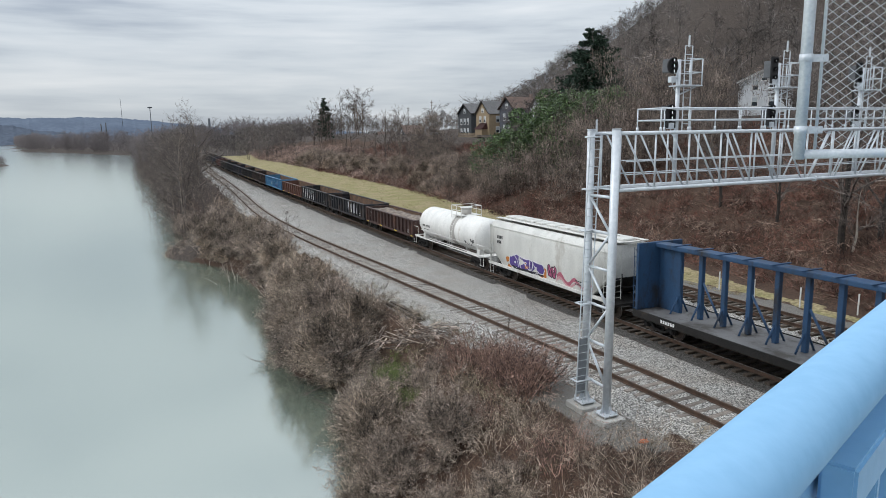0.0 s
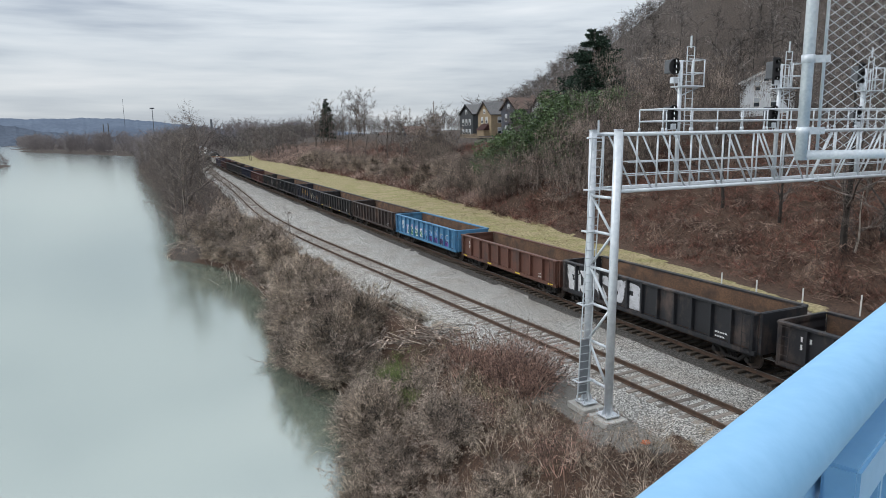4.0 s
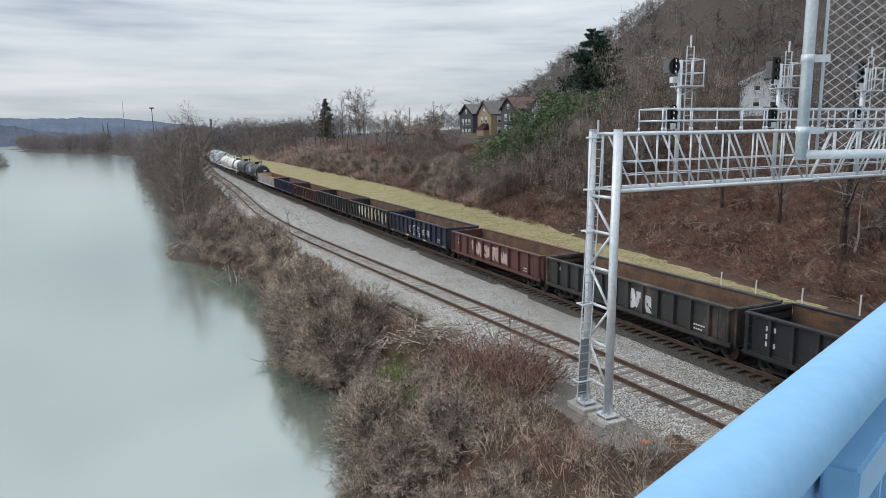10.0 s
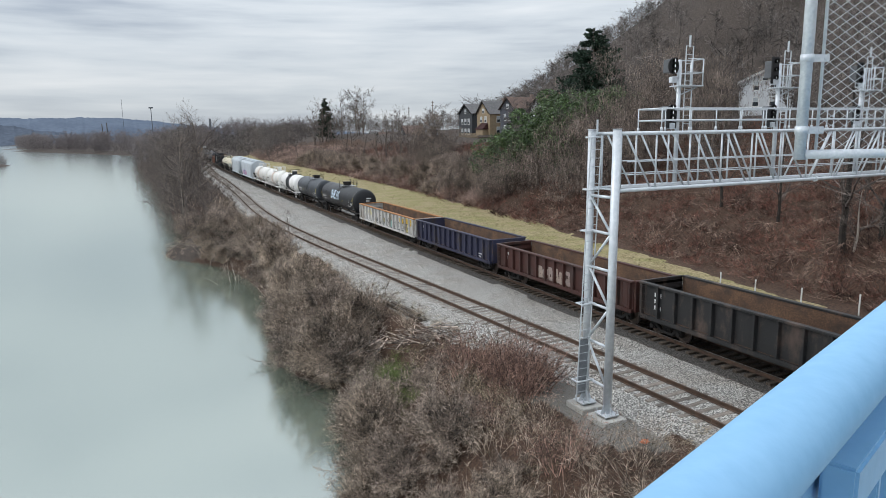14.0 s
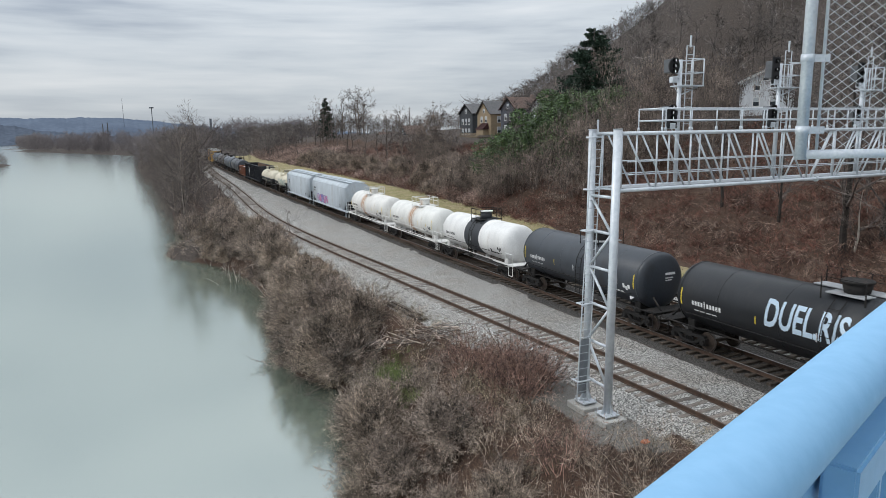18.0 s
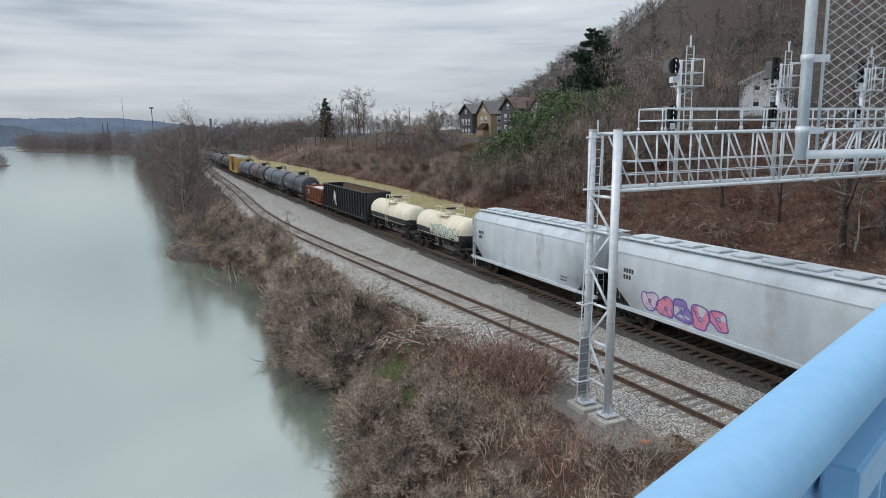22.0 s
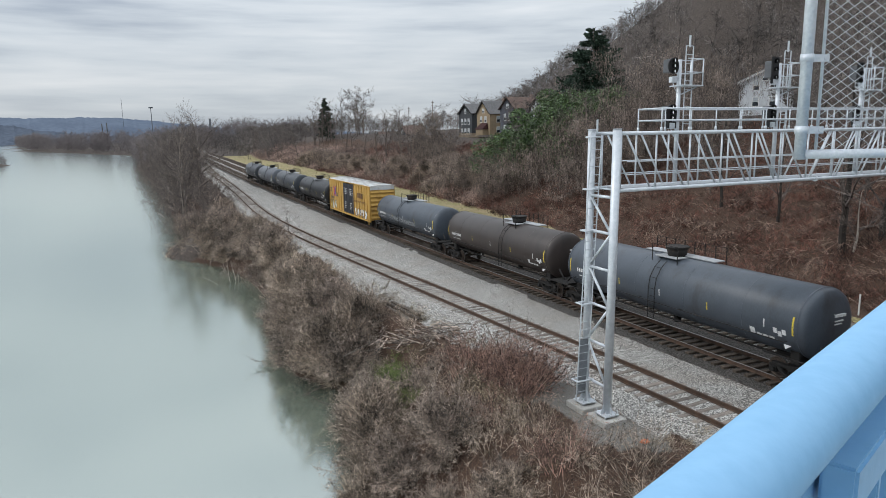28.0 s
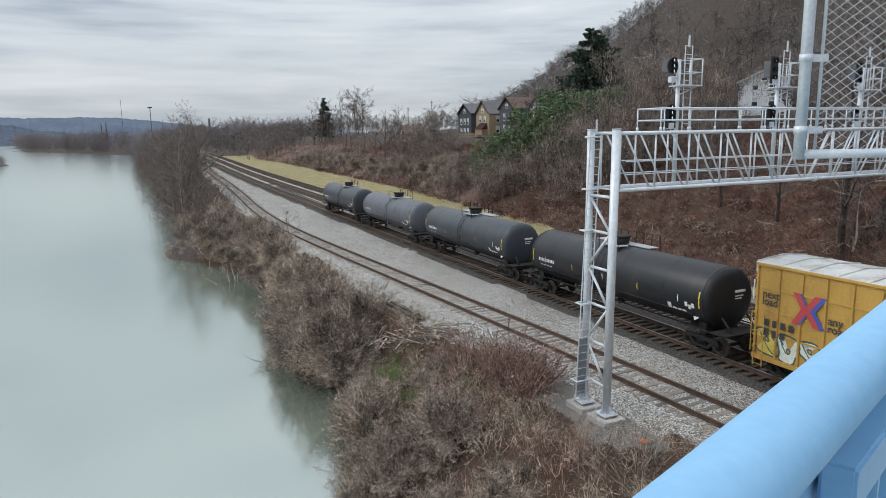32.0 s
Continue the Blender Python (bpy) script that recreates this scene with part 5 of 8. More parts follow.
gondola("gondola", "violet-navy gondola with weathered sides", 272.9, 287.0, 2.62, paint("violet_navy", (0.0292, 0.0308, 0.0652), (0.05, 0.04, 0.04), .4), 14)
sketch = gondola("gondola", "white gondola with rusty rim and sketchy graffiti", 287.9, 304.0, 2.6,
        paint("white_tagged", (.56, .55, .53), (.30, .24, .18), .35, graffiti=(-6.6, 1.6, 1.02, 1.85, ((.58, .57, .55), (.66, .66, .62), (.50, .53, .55), (.57, .55, .52), (.34, .52, .48), (.60, .52, .22)), (.05, .05, .06), .62, 13)), 15, chord=mat("rust_orange_rim", (.42, .20, .07), (.28, .13, .06), .8, scale=2), mark=None)
tag(sketch, -7.3, -4.2, 1.75, 2.4, ((.66, .44, .06), (.60, .40, .05)), None, .75, 31, square=True)
tag(sketch, 2.2, 3.2, 1.2, 1.6, ((.5, .5, .5),), (.06, .06, .07), .4, 33)
tag(sketch, 4.2, 6.6, 1.5, 2.2, ((.62, .55, .30), (.60, .58, .52)), None, .9, 35)
black_tank = paint("tank_black", (.014, .0155, .019), (.026, .025, .025), .3, rough=.42)
slate_tank = paint("tank_slate", (.046, .053, .064), (.034, .034, .038), .3, rough=.4)
blue_tank = paint("tank_blue_slate", (.070, .084, .104), (.045, .048, .055), .3, rough=.4)
grey_tank = paint("tank_mid_grey", (.11, .12, .14), (.06, .06, .065), .3, rough=.5)
brown_tank = paint("tank_brown", (.048, .037, .033), (.03, .025, .023), .35, rough=.42)
for q in (black_tank, slate_tank, brown_tank, blue_tank):
    q.node_tree.nodes["Principled BSDF"].inputs["Specular IOR Level"].default_value = .45
duel, lay = tank_car("tank_car", "black tank wagon with pale blue block graffiti", 304.7, 321.0, black_tank, offset=.4, top_len=3.6)
letters("DUEL.RIS", 1.25, M["tag_blue"], duel, lambda u, v: Vector((-1.476 * math.cos((v * 1.25 - .2) / 1.46), 3.13 - u * .70, 2.46 + 1.476 * math.sin((v * 1.25 - .2) / 1.46))), "graffiti", "pale blue block letter graffiti")
tank_car("tank_car", "slate grey tank wagon with yellow end stripes", 321.5, 334.9, slate_tank, offset=.2, top_len=2.0)
tank_car("tank_car", "white tank wagon with wide black middle band", 335.6, 347.7, paint("white_black_band", (.80, .79, .77), (.55, .51, .47), .08, band=(-.35, 2.1, (.035, .038, .044))), r=1.36, zc=2.40, offset=.9, top_len=1.6, side_walk=True, trim=white_tank, rail=M["frame_black"], dome=.5, jacket=False, marks_mat=M["black_mark"], stripes=M["white_mark"])
orange = (.42, .19, .055)
tank_car("tank_car", "white tank wagon with orange rust streak under the hatch", 348.4, 360.7, paint("white_streak_a", (.78, .77, .73), (.55, .49, .41), .1, stain=(.75, 1.15, orange)), r=1.34, zc=2.40, offset=.3, top_len=2.0, side_walk=True, trim=white_tank, rail=white_tank, dome=.5, jacket=False, marks_mat=M["black_mark"], stripes=M["yellow_mark"])
tank_car("tank_car", "white tank wagon with a rust-orange belly band", 361.5, 373.9, paint("white_streak_b", (.77, .75, .71), (.55, .49, .41), .12, stain=(2.1, 1.25, orange)), r=1.34, zc=2.40, offset=1.6, top_len=1.6, side_walk=True, trim=white_tank, rail=white_tank, dome=.5, jacket=False, marks_mat=M["black_mark"], stripes=M["yellow_mark"])
hop_grey = paint("pale_grey_hopper", (.52, .57, .61), (.30, .30, .30), .25)
covered_hopper("covered_hopper", "pale grey covered hopper with pink and violet graffiti", 375.3, 392.0,
               paint("pale_grey_tagged", (.52, .57, .61), (.40, .40, .40), .25, graffiti=(.2, 5.6, 1.2, 2.3, ((.66, .25, .36), (.66, .46, .58), (.25, .20, .48), (.70, .36, .44), (.62, .50, .58)), (.16, .10, .36), .8, 3)), M["frame_black"])
covered_hopper("covered_hopper", "plain pale grey covered hopper with black end frame", 393.0, 408.4, hop_grey, M["frame_black"])
cream = (.70, .64, .50)
for a, b, o, sd in ((409.4, 420.2, .6, 21), (421.3, 433.4, .9, 22)):
    cream_car, lay = tank_car("tank_car", "cream tank wagon with black underside and scuffs", a, b, paint("cream_over_black", cream, (.50, .42, .30), .25, lower=(2.12, (.022, .026, .03)), graffiti=(-2.2, 1.2, 1.5, 2.2, ((.35, .45, .46), (.55, .52, .42)), None, .4, sd) if sd == 21 else None), r=1.22, zc=2.2, offset=o, top_len=1.8, rail=mat("cream_rail", cream, None, .6), dome=.5, jacket=False, marks_mat=M["black_mark"], stripes=M["black_mark"])
    if sd == 21:
        tag(cream_car, -3.4, 2.4, 1.55, 2.6, ((.66, .61, .49), (.60, .60, .51)), (.20, .33, .34), .8, 21, lambda u, v, o: Vector((-(1.245 + o) * math.cos((v - 2.2) / 1.224), u, 2.2 + (1.245 + o) * math.sin((v - 2.2) / 1.224))))
gondola("high_side_gondola", "tall black ribbed gondola with white emblem", 434.4, 452.0, 3.95, paint("blue_black", (.014, .016, .022), (.04, .034, .032), .25), 17, emblem=True, group="", mark=(3, 3))
open_hopper(453.2, 462.0)
tank_car("tank_car", "slate tank wagon with white and yellow stencils", 463.0, 477.8, slate_tank, offset=-.3, top_len=2.0)
tank_car("tank_car", "blue-grey tank wagon with long top walkway", 478.6, 495.3, blue_tank, offset=.9, top_len=4.6, near=1.0)
tank_car("tank_car", "brown-black tank wagon with pale top platform", 496.1, 512.4, brown_tank, offset=-1.2, top_len=4.8, near=.95)
k4, lay = tank_car("tank_car", "grey tank wagon with white scrawled graffiti", 513.2, 530.1, blue_tank, offset=1.8, top_len=4.6, near=1.5)
tag(k4, -2.2, 4.6, 1.9, 2.25, ((.064, .077, .096),), (.34, .35, .36), .42, 24, lambda u, v, o: Vector((-(1.478 + o) * math.cos((v - 2.46) / 1.466), u, 2.46 + (1.478 + o) * math.sin((v - 2.46) / 1.466))))
boxcar(532.2, 548.1)
tank_car("tank_car", "black tank wagon with dusty top and white stencils", 549.1, 565.5, black_tank, offset=1.0, top_len=4.4, near=1.4)
tank_car("tank_car", "dark slate tank wagon with long railings", 566.9, 583.3, slate_tank, offset=.8, top_len=5.0)
tank_car("tank_car", "grey tank wagon with green and white tags", 584.5, 600.9, grey_tank, offset=.3, top_len=3.4)
tank_car("tank_car", "slate tank wagon at the tail of the train", 602.3, 617.7, slate_tank, offset=.2, top_len=3.0)

# ---------------------------------------------------------------- signal bridge over the tracks
M["signal_black"] = mat("signal_black", (.014, .014, .016), (.022, .022, .024), .5, scale=6)
# unlit lenses; pale colour and weak emission imitate the small reflections on them
M["lens_glint"] = bpy.data.materials.new("glinting_lens")
M["lens_glint"].use_nodes = True
M["lens_glint"].node_tree.nodes["Principled BSDF"].inputs["Base Color"].default_value = (.7, .72, .75, 1)
M["lens_glint"].node_tree.nodes["Principled BSDF"].inputs["Emission Color"].default_value = (.9, .95, 1, 1)
M["lens_glint"].node_tree.nodes["Principled BSDF"].inputs["Emission Strength"].default_value = 0.6


def ladder(name, parent, a, b, across, w=.4, step=.3, r=.018, material=None):
    """Two stiles and rungs from a to b."""
    a, b, u = Vector(a), Vector(b), Vector(across).normalized() * (w / 2)
    bm = bmesh.new()
    for s in (-1, 1):
        add_tube(bm, a + s * u, b + s * u, r * 1.3, n=5)
    n = int((b - a).length / step)
    for i in range(n + 1):
        p = a.lerp(b, i / n)
        add_tube(bm, p - u, p + u, r * .8, n=4)
    return part(name, bm, material or M["galv"], parent)


def signal_bridge():
    g = thing("signal_bridge", "galvanized steel signal bridge with lattice truss over the tracks", "signal gantry")
    X0, YN, YF, ZB, ZT, X1 = 14.8, 18.56, 19.92, 7.74, 9.72, 40.5
    G = M["galv"]
    gz = -.62
    for y in (YN, YF):
        leg = part("leg", tube((X0, y, gz + .12), (X0 + (.1 if y == YN else .05), y, ZT + .14), .155 if y == YN else .14, n=20), G, g)
        bm = bevel_box(X0 - .32, y - .32, gz + .06, X0 + .32, y + .32, gz + .12, .01)
        part("base_plate", bm, G, leg)
        bm = bmesh.new()
        for sx, sy in ((1, 0), (-1, 0), (0, 1), (0, -1)):
            a, b = [[bm.verts.new((X0 + sx * u - sy * e, y + sy * u + sx * e, gz + v)) for u, v in ((.13, .12), (.30, .12), (.13, .55))] for e in (-.009, .009)]
            bm.faces.new(a)
            bm.faces.new(b[::-1])
            for i in range(3):
                bm.faces.new((a[i], b[i], b[(i + 1) % 3], a[(i + 1) % 3]))
        bmesh.ops.recalc_face_normals(bm, faces=bm.faces)
        part("gusset", bm, G, leg)
        for sx, sy in ((1, 1), (1, -1), (-1, 1), (-1, -1)):
            part("anchor_bolt", tube((X0 + sx * .26, y + sy * .26, gz), (X0 + sx * .26, y + sy * .26, gz + .26), .022, n=6), G, leg)
        part("cap", tube((X0 + (.1 if y == YN else .05), y, ZT + .142), (X0 + (.1 if y == YN else .05), y, ZT + .17), .165, n=20), G, leg)
    lv = (.45, 2.0, 3.45, 4.85, 6.2, 7.5)
    for i, z in enumerate(lv):
        part("strut", tube((X0, YN + .13, z), (X0, YF - .13, z), .055, n=8), G, g)
        if i:
            a, b = (YF, YN) if i % 2 else (YN, YF)
            part("brace", tube((X0, a + (.13 if a < b else -.13), z - .08), (X0, b + (-.13 if a < b else .13), lv[i - 1] + .08), .05, n=8), G, g)
    # climbing ladder before the far leg, standing out further at its foot, with a guard plate
    foot, head = Vector((X0 - .42, YF - .34, gz + .35)), Vector((X0 + .06, YF - .26, ZT + .05))
    ladder("leg_ladder", g, foot, head, (1, 0, 0), .46, .3, .02)
    for z in (.45, 3.45, 6.2, 7.72, 9.6):
        q = foot.lerp(head, (z - foot.z) / (head.z - foot.z))
        bm = bmesh.new()
        for e in (-.24, .24):
            add_tube(bm, (q.x + e, q.y, z), (q.x + e, YF, z), .032, n=8)
        add_tube(bm, (q.x - .27, q.y - .03, z), (X0 + .1, q.y - .03, z), .04, n=8)
        add_tube(bm, (q.x - .27, YF, z), (X0, YF, z), .032, n=8)
        part("ladder_bracket", bm, G, g)
    bm = bmesh.new()
    lo, hi = foot.lerp(head, .02), foot.lerp(head, .235)
    vs = [bm.verts.new((q.x + e, q.y + .035, q.z)) for q, e in ((lo, -.2), (lo, .2), (hi, .2), (hi, -.2))]
    bm.faces.new(vs)
    bmesh.ops.solidify(bm, geom=bm.faces[:], thickness=.012)
    part("guard_plate", bm, mat("dull_guard_steel", (.36, .38, .40), (.27, .29, .31), .6, .3, scale=3), g, "dull steel climbing guard")
    part("ladder_fin", bevel_box(X0 + .02, YF - .3, ZT, X0 + .1, YF - .28, ZT + .5, .004), G, g)
    # truss
    nx = 16
    xs = [15.08 + i * 1.57 for i in range(nx)]
    for y in (YN, YF):
        for z in (ZB, ZT):
            part("chord", tube((X0, y, z), (X1, y, z), .068, n=12), G, g)
        off = 0 if y == YN else .24
        for i, x in enumerate(xs):
            x = x + off
            part("upright", tube((x, y, ZB), (x, y, ZT), .034, n=8), G, g)
            if i < nx - 1:
                down = x < 24.4
                part("diagonal", tube((x + .2, y, ZT if down else ZB), (xs[i + 1] + off - .2, y, ZB if down else ZT), .036, n=8), G, g)
    for i, x in enumerate(xs):
        part("cross_tie", tube((x, YN, ZB), (x, YF, ZB), .03, n=6), G, g)
        part("cross_tie", tube((x, YN, ZT), (x, YF, ZT), .03, n=6), G, g)
    part("splice_flange", tube((25.05, YN, ZB), (25.15, YN, ZB), .12, n=12), G, g)
    part("splice_flange", tube((25.05, YN, ZT), (25.15, YN, ZT), .12, n=12), G, g)
    # walkway inside the truss
    part("walkway", box(X0 + .6, YN + .25, ZB + .02, X1, YF - .25, ZB + .06), mat("steel_grating", (.42, .44, .46), (.28, .3, .32), .6, .4, scale=20), g)
    for y in (YN + .3, YF - .3):
        for z in (ZB + .52, ZB + .98):
            part("walkway_rail", tube((X0 + .8, y, z), (X1, y, z), .02, n=6), G, g)
    # railing above
    for y in (YN + .06, YF - .06):
        for z in (ZT + .44, ZT + .86):
            part("top_rail", tube((16.9, y, z), (X1, y, z), .03, n=8), G, g)
        x = 16.9
        while x < X1:
            part("rail_post", tube((x, y, ZT), (x, y, ZT + .86), .026, n=6), G, g)
            part("rail_foot", tube((x, y, ZT + .05), (x, y, ZT + .2), .045, n=8), G, g)
            x += 1.3
    for z in (ZT + .44, ZT + .86):
        part("river_rail", tube((16.9, YN + .06, z), (16.9, YF - .06, z), .028, n=8), G, g)
    return g


ROT = .12


def signal_mast(x, tall, tall_head):
    """Mast on the bridge with two heads, ladder, maintenance cage."""
    YF, ZT = 19.98, 9.72
    G = M["galv"]
    s = thing("signal_mast", "galvanized signal mast with black heads and ladder", "railway signal", "signal masts on the bridge")
    part("mast", tube((x, YF, 7.7), (x, YF, tall), .085, n=14), G, s)
    lx = x + .62
    ladder("ladder", s, (lx, YF + .15, ZT), (lx, YF + .15, tall + .55), (1, 0, 0), .36, .3)
    part("ladder_fin", bevel_box(lx - .03, YF + .12, tall + .5, lx + .03, YF + .18, tall + .95, .005), G, s)
    zp = tall - 1.0
    part("platform", bevel_box(x - .15, YF - .35, zp, x + .92, YF + .35, zp + .05, .01), G, s)
    bm = bmesh.new()
    add_tube(bm, (x + .1, YF, zp - .3), (x + .9, YF, zp), .03, n=6)
    part("platform_bracket", bm, G, s)
    for px, py in ((x + .30, YF - .32), (x + .88, YF - .32), (x + .88, YF + .32), (x + .30, YF + .32)):
        part("cage_post", tube((px, py, zp), (px, py, zp + 1.02), .028, n=6), G, s)
    for z in (zp + .52, zp + 1.02):
        for a, b in (((x + .1, YF - .32), (x + .88, YF - .32)), ((x + .88, YF - .32), (x + .88, YF + .32)), ((x + .1, YF + .32), (x + .88, YF + .32))):
            part("cage_rail", tube((*a, z), (*b, z), .02, n=6), G, s)
    for k, z in enumerate((tall - .25, ZT + .75)):
        hx, hy = x - .42, YF - .12
        arm = part("head_bracket", tube((x, YF, z - .42), (hx, hy, z - .42), .045, n=8), G, s)
        part("junction_box", bevel_box(hx - .12, hy - .1, z - .62, hx + .12, hy + .1, z - .40, .015), G, s)
        bm = bmesh.new()
        flat = tall_head and k == 0
        if flat:
            add_box(bm, hx - .24, hy - .04, z - .58, hx + .24, hy + .02, z + .5)
            bmesh.ops.bevel(bm, geom=bm.edges[:], offset=.02, segments=2, affect="EDGES")
        else:
            add_tube(bm, (hx, hy - .03, z), (hx, hy + .03, z), .29, n=28)
            if k:
                add_box(bm, hx - .27, hy - .028, z - .6, hx + .27, hy + .028, z)
        bmesh.ops.rotate(bm, verts=bm.verts[:], cent=(hx, hy, z), matrix=Matrix.Rotation(ROT, 3, "Z"))
        plate = part("signal_head", bm, M["signal_black"], s, "black signal head with hooded lamps")
        for j in (-1, 0, 1):
            zz = z + j * (.33 if flat else .2)
            d = Vector((math.sin(ROT), -math.cos(ROT), 0))
            c = Vector((hx, hy, zz))
            bm = bmesh.new()
            add_tube(bm, c + d * .03, c + d * .14, .10, .09, n=12, cap=False)
            bmesh.ops.solidify(bm, geom=bm.faces[:], thickness=.008)
            part("hood", bm, M["signal_black"], plate)
            part("lens", tube(c + d * .035, c + d * .05, .075, n=12), M["lens_glint"], plate)
        b = -Vector((math.sin(ROT), -math.cos(ROT), 0))
        q = Vector((hx, hy, z)) + b * .2
        bm = bmesh.new()
        add_box(bm, -.16, -.16, -.34 if flat else -.25, .16, .16, .34 if flat else .25, Matrix.Translation(q) @ Matrix.Rotation(ROT, 4, "Z"))
        bmesh.ops.bevel(bm, geom=bm.edges[:], offset=.02, segments=1, affect="EDGES")
        part("signal_case", bm, mat("signal_grey", (.11, .115, .125), None, .5) if "signal_grey" not in bpy.data.materials else bpy.data.materials["signal_grey"], s)
        bm = bmesh.new()
        pts = [Vector((hx, hy, z - .6)), Vector((hx + .12, hy, z - .85)), Vector((x - .05, YF, z - 1.0))]
        for p, r in zip(pts, pts[1:]):
            add_tube(bm, p, r, .016, n=5)
        part("cable", bm, G, s)


signal_bridge()
signal_mast(18.9, 12.45, False)
signal_mast(24.3, 12.45, True)
signal_mast(29.6, 12.4, True)
pad = thing("footing", "pale concrete footing under the gantry legs", "concrete pad")
for y in (18.56, 19.92):
    part("pad", bevel_box(14.3, y - .55, -1.1, 15.3, y + .55, -.625, .03), M["concrete"], pad)

# ---------------------------------------------------------------- bridge parapet beside the camera
DIR = Vector((math.sin(radians(69.21)), math.cos(radians(69.21)), 0))
OUT = Vector((-DIR.y, DIR.x, 0))
RAIL_AT = EYE + .268 * OUT + Vector((0, 0, -.416))


def parapet():
    p = thing("bridge_railing", "light blue painted tubular steel bridge railing", "railing")
    part("handrail", tube(RAIL_AT - 3 * DIR, RAIL_AT + 14 * DIR, .057, n=40), M["blue"], p)
    z = RAIL_AT.z
    base = Vector((RAIL_AT.x, RAIL_AT.y, 0))

    def slab(name, u0, u1, o0, o1, z0, z1, w=.006):
        bm = bmesh.new()
        vs = []
        for zz in (z0, z1):
            for u, o in ((u0, o0), (u1, o0), (u1, o1), (u0, o1)):
                q = base + DIR * u + OUT * o
                vs.append(bm.verts.new((q.x, q.y, zz)))
        for f in ((3, 2, 1, 0), (4, 5, 6, 7), (0, 1, 5, 4), (1, 2, 6, 5), (2, 3, 7, 6), (3, 0, 4, 7)):
            bm.faces.new([vs[i] for i in f])
        bmesh.ops.recalc_face_normals(bm, faces=bm.faces)
        bmesh.ops.bevel(bm, geom=bm.edges[:], offset=w, segments=2, affect="EDGES")
        return part(name, bm, M["blue"], p)
    slab("under_bar", 1.22, 14, -.03, .03, z - .25, z - .16)
    slab("infill_panel", -3, 14, .04, .05, z - 1.0, z - .07, .002)
    slab("upper_flat", -3, 14, -.01, .035, z - .085, z - .07, .003)
    slab("lower_rail", -3, 14, -.03, .03, z - 1.0, z - .95)
    for i in range(-2, 10):
        slab("web_plate", i * 1.55 + .33, i * 1.55 + .41, -.02, .02, z - 1.12, z - .06)
    for i in range(-22, 110):
        slab("baluster", i * .125, i * .125 + .022, -.011, .011, z - .955, z - .25, .003)
    deck = bmesh.new()
    vs = []
    for zz in (z - 1.55, z - 1.12):
        for u, o in ((-60, -4.2), (45, -4.2), (45, .12), (-60, .12)):
            q = base + DIR * u + OUT * o
            vs.append(deck.verts.new((q.x, q.y, zz)))
    for f in ((3, 2, 1, 0), (4, 5, 6, 7), (0, 1, 5, 4), (1, 2, 6, 5), (2, 3, 7, 6), (3, 0, 4, 7)):
        deck.faces.new([vs[i] for i in f])
    for u in (-26, 10.5, 36):
        q = base + DIR * u - OUT * 2.0
        pier = part("bridge_pier", bevel_box(q.x - .7, q.y - .7, -8, q.x + .7, q.y + .7, z - 1.56, .05), M["concrete"])
        tagged(pier, "plain round-edged concrete bridge pier", "bridge pier", kind="structure")
    tagged(part("bridge_deck", deck, M["concrete"]), "plain grey concrete footbridge deck", "bridge deck", kind="structure")


def chain_link():
    f = thing("chain_link_fence", "galvanized chain-link fence panel on round pipe frame", "fence")
    G = M["galv"]
    u = Vector((.914, -.407, 0))
    p0 = Vector((3.37, 2.60, 9.687))
    W, H = 1.6, 2.2
    part("post", tube(p0 + Vector((0, 0, -.028)), p0 + Vector((0, 0, H)), .031, n=20), G, f)
    part("bottom_pipe", tube(p0, p0 + u * W, .026, n=16), G, f)
    part("support_post", tube((*(p0 + u * W).xy, 8.3), p0 + u * W + Vector((0, 0, H)), .031, n=16), G, f)
    for z in (.135, .525, 1.35):
        bm = bmesh.new()
        add_tube(bm, p0 + Vector((0, 0, z - .022)), p0 + Vector((0, 0, z + .022)), .036, n=20)
        q = p0 + Vector((0, 0, z))
        m = Matrix.Translation(q) @ Matrix.Rotation(math.atan2(u.y, u.x), 4, "Z")
        add_box(bm, .03, -.012, -.02, .118, -.002, .02, m)
        add_tube(bm, m @ Vector((.1, -.02, 0)), m @ Vector((.1, .012, 0)), .014, n=8)
        part("clamp", bm, G, f)
    part("tension_bar", tube(p0 + u * .088 + Vector((0, 0, .02)), p0 + u * .088 + Vector((0, 0, H)), .009, n=6), G, f)
    # woven wires, each bent in a zigzag
    a, b = .0185, .0265
    n = int((W - .1) / (2 * a))
    for i in range(n):
        bm = bmesh.new()
        k, z, pts = 0, 0.0, []
        while z < H:
            pts.append(p0 + u * (.088 + 2 * a * i + (a * 2.1 if (k + i) % 2 else -a * .1)) + Vector((0, 0, z)) + Vector((.407, .914, 0)) * (.004 if (k + i) % 2 else -.004))
            k, z = k + 1, z + b
        rings = []
        side = Vector((.407, .914, 0))
        for q in pts:
            rings.append([bm.verts.new(q + .0026 * (math.cos(1.5708 * j) * u + math.sin(1.5708 * j) * side)) for j in range(4)])
        for q, r in zip(rings, rings[1:]):
            for j in range(4):
                bm.faces.new((q[j], q[(j + 1) % 4], r[(j + 1) % 4], r[j]))
        part("wire", bm, G, f)


parapet()
chain_link()

# ---------------------------------------------------------------- plants: meshes made once, shared by their copies


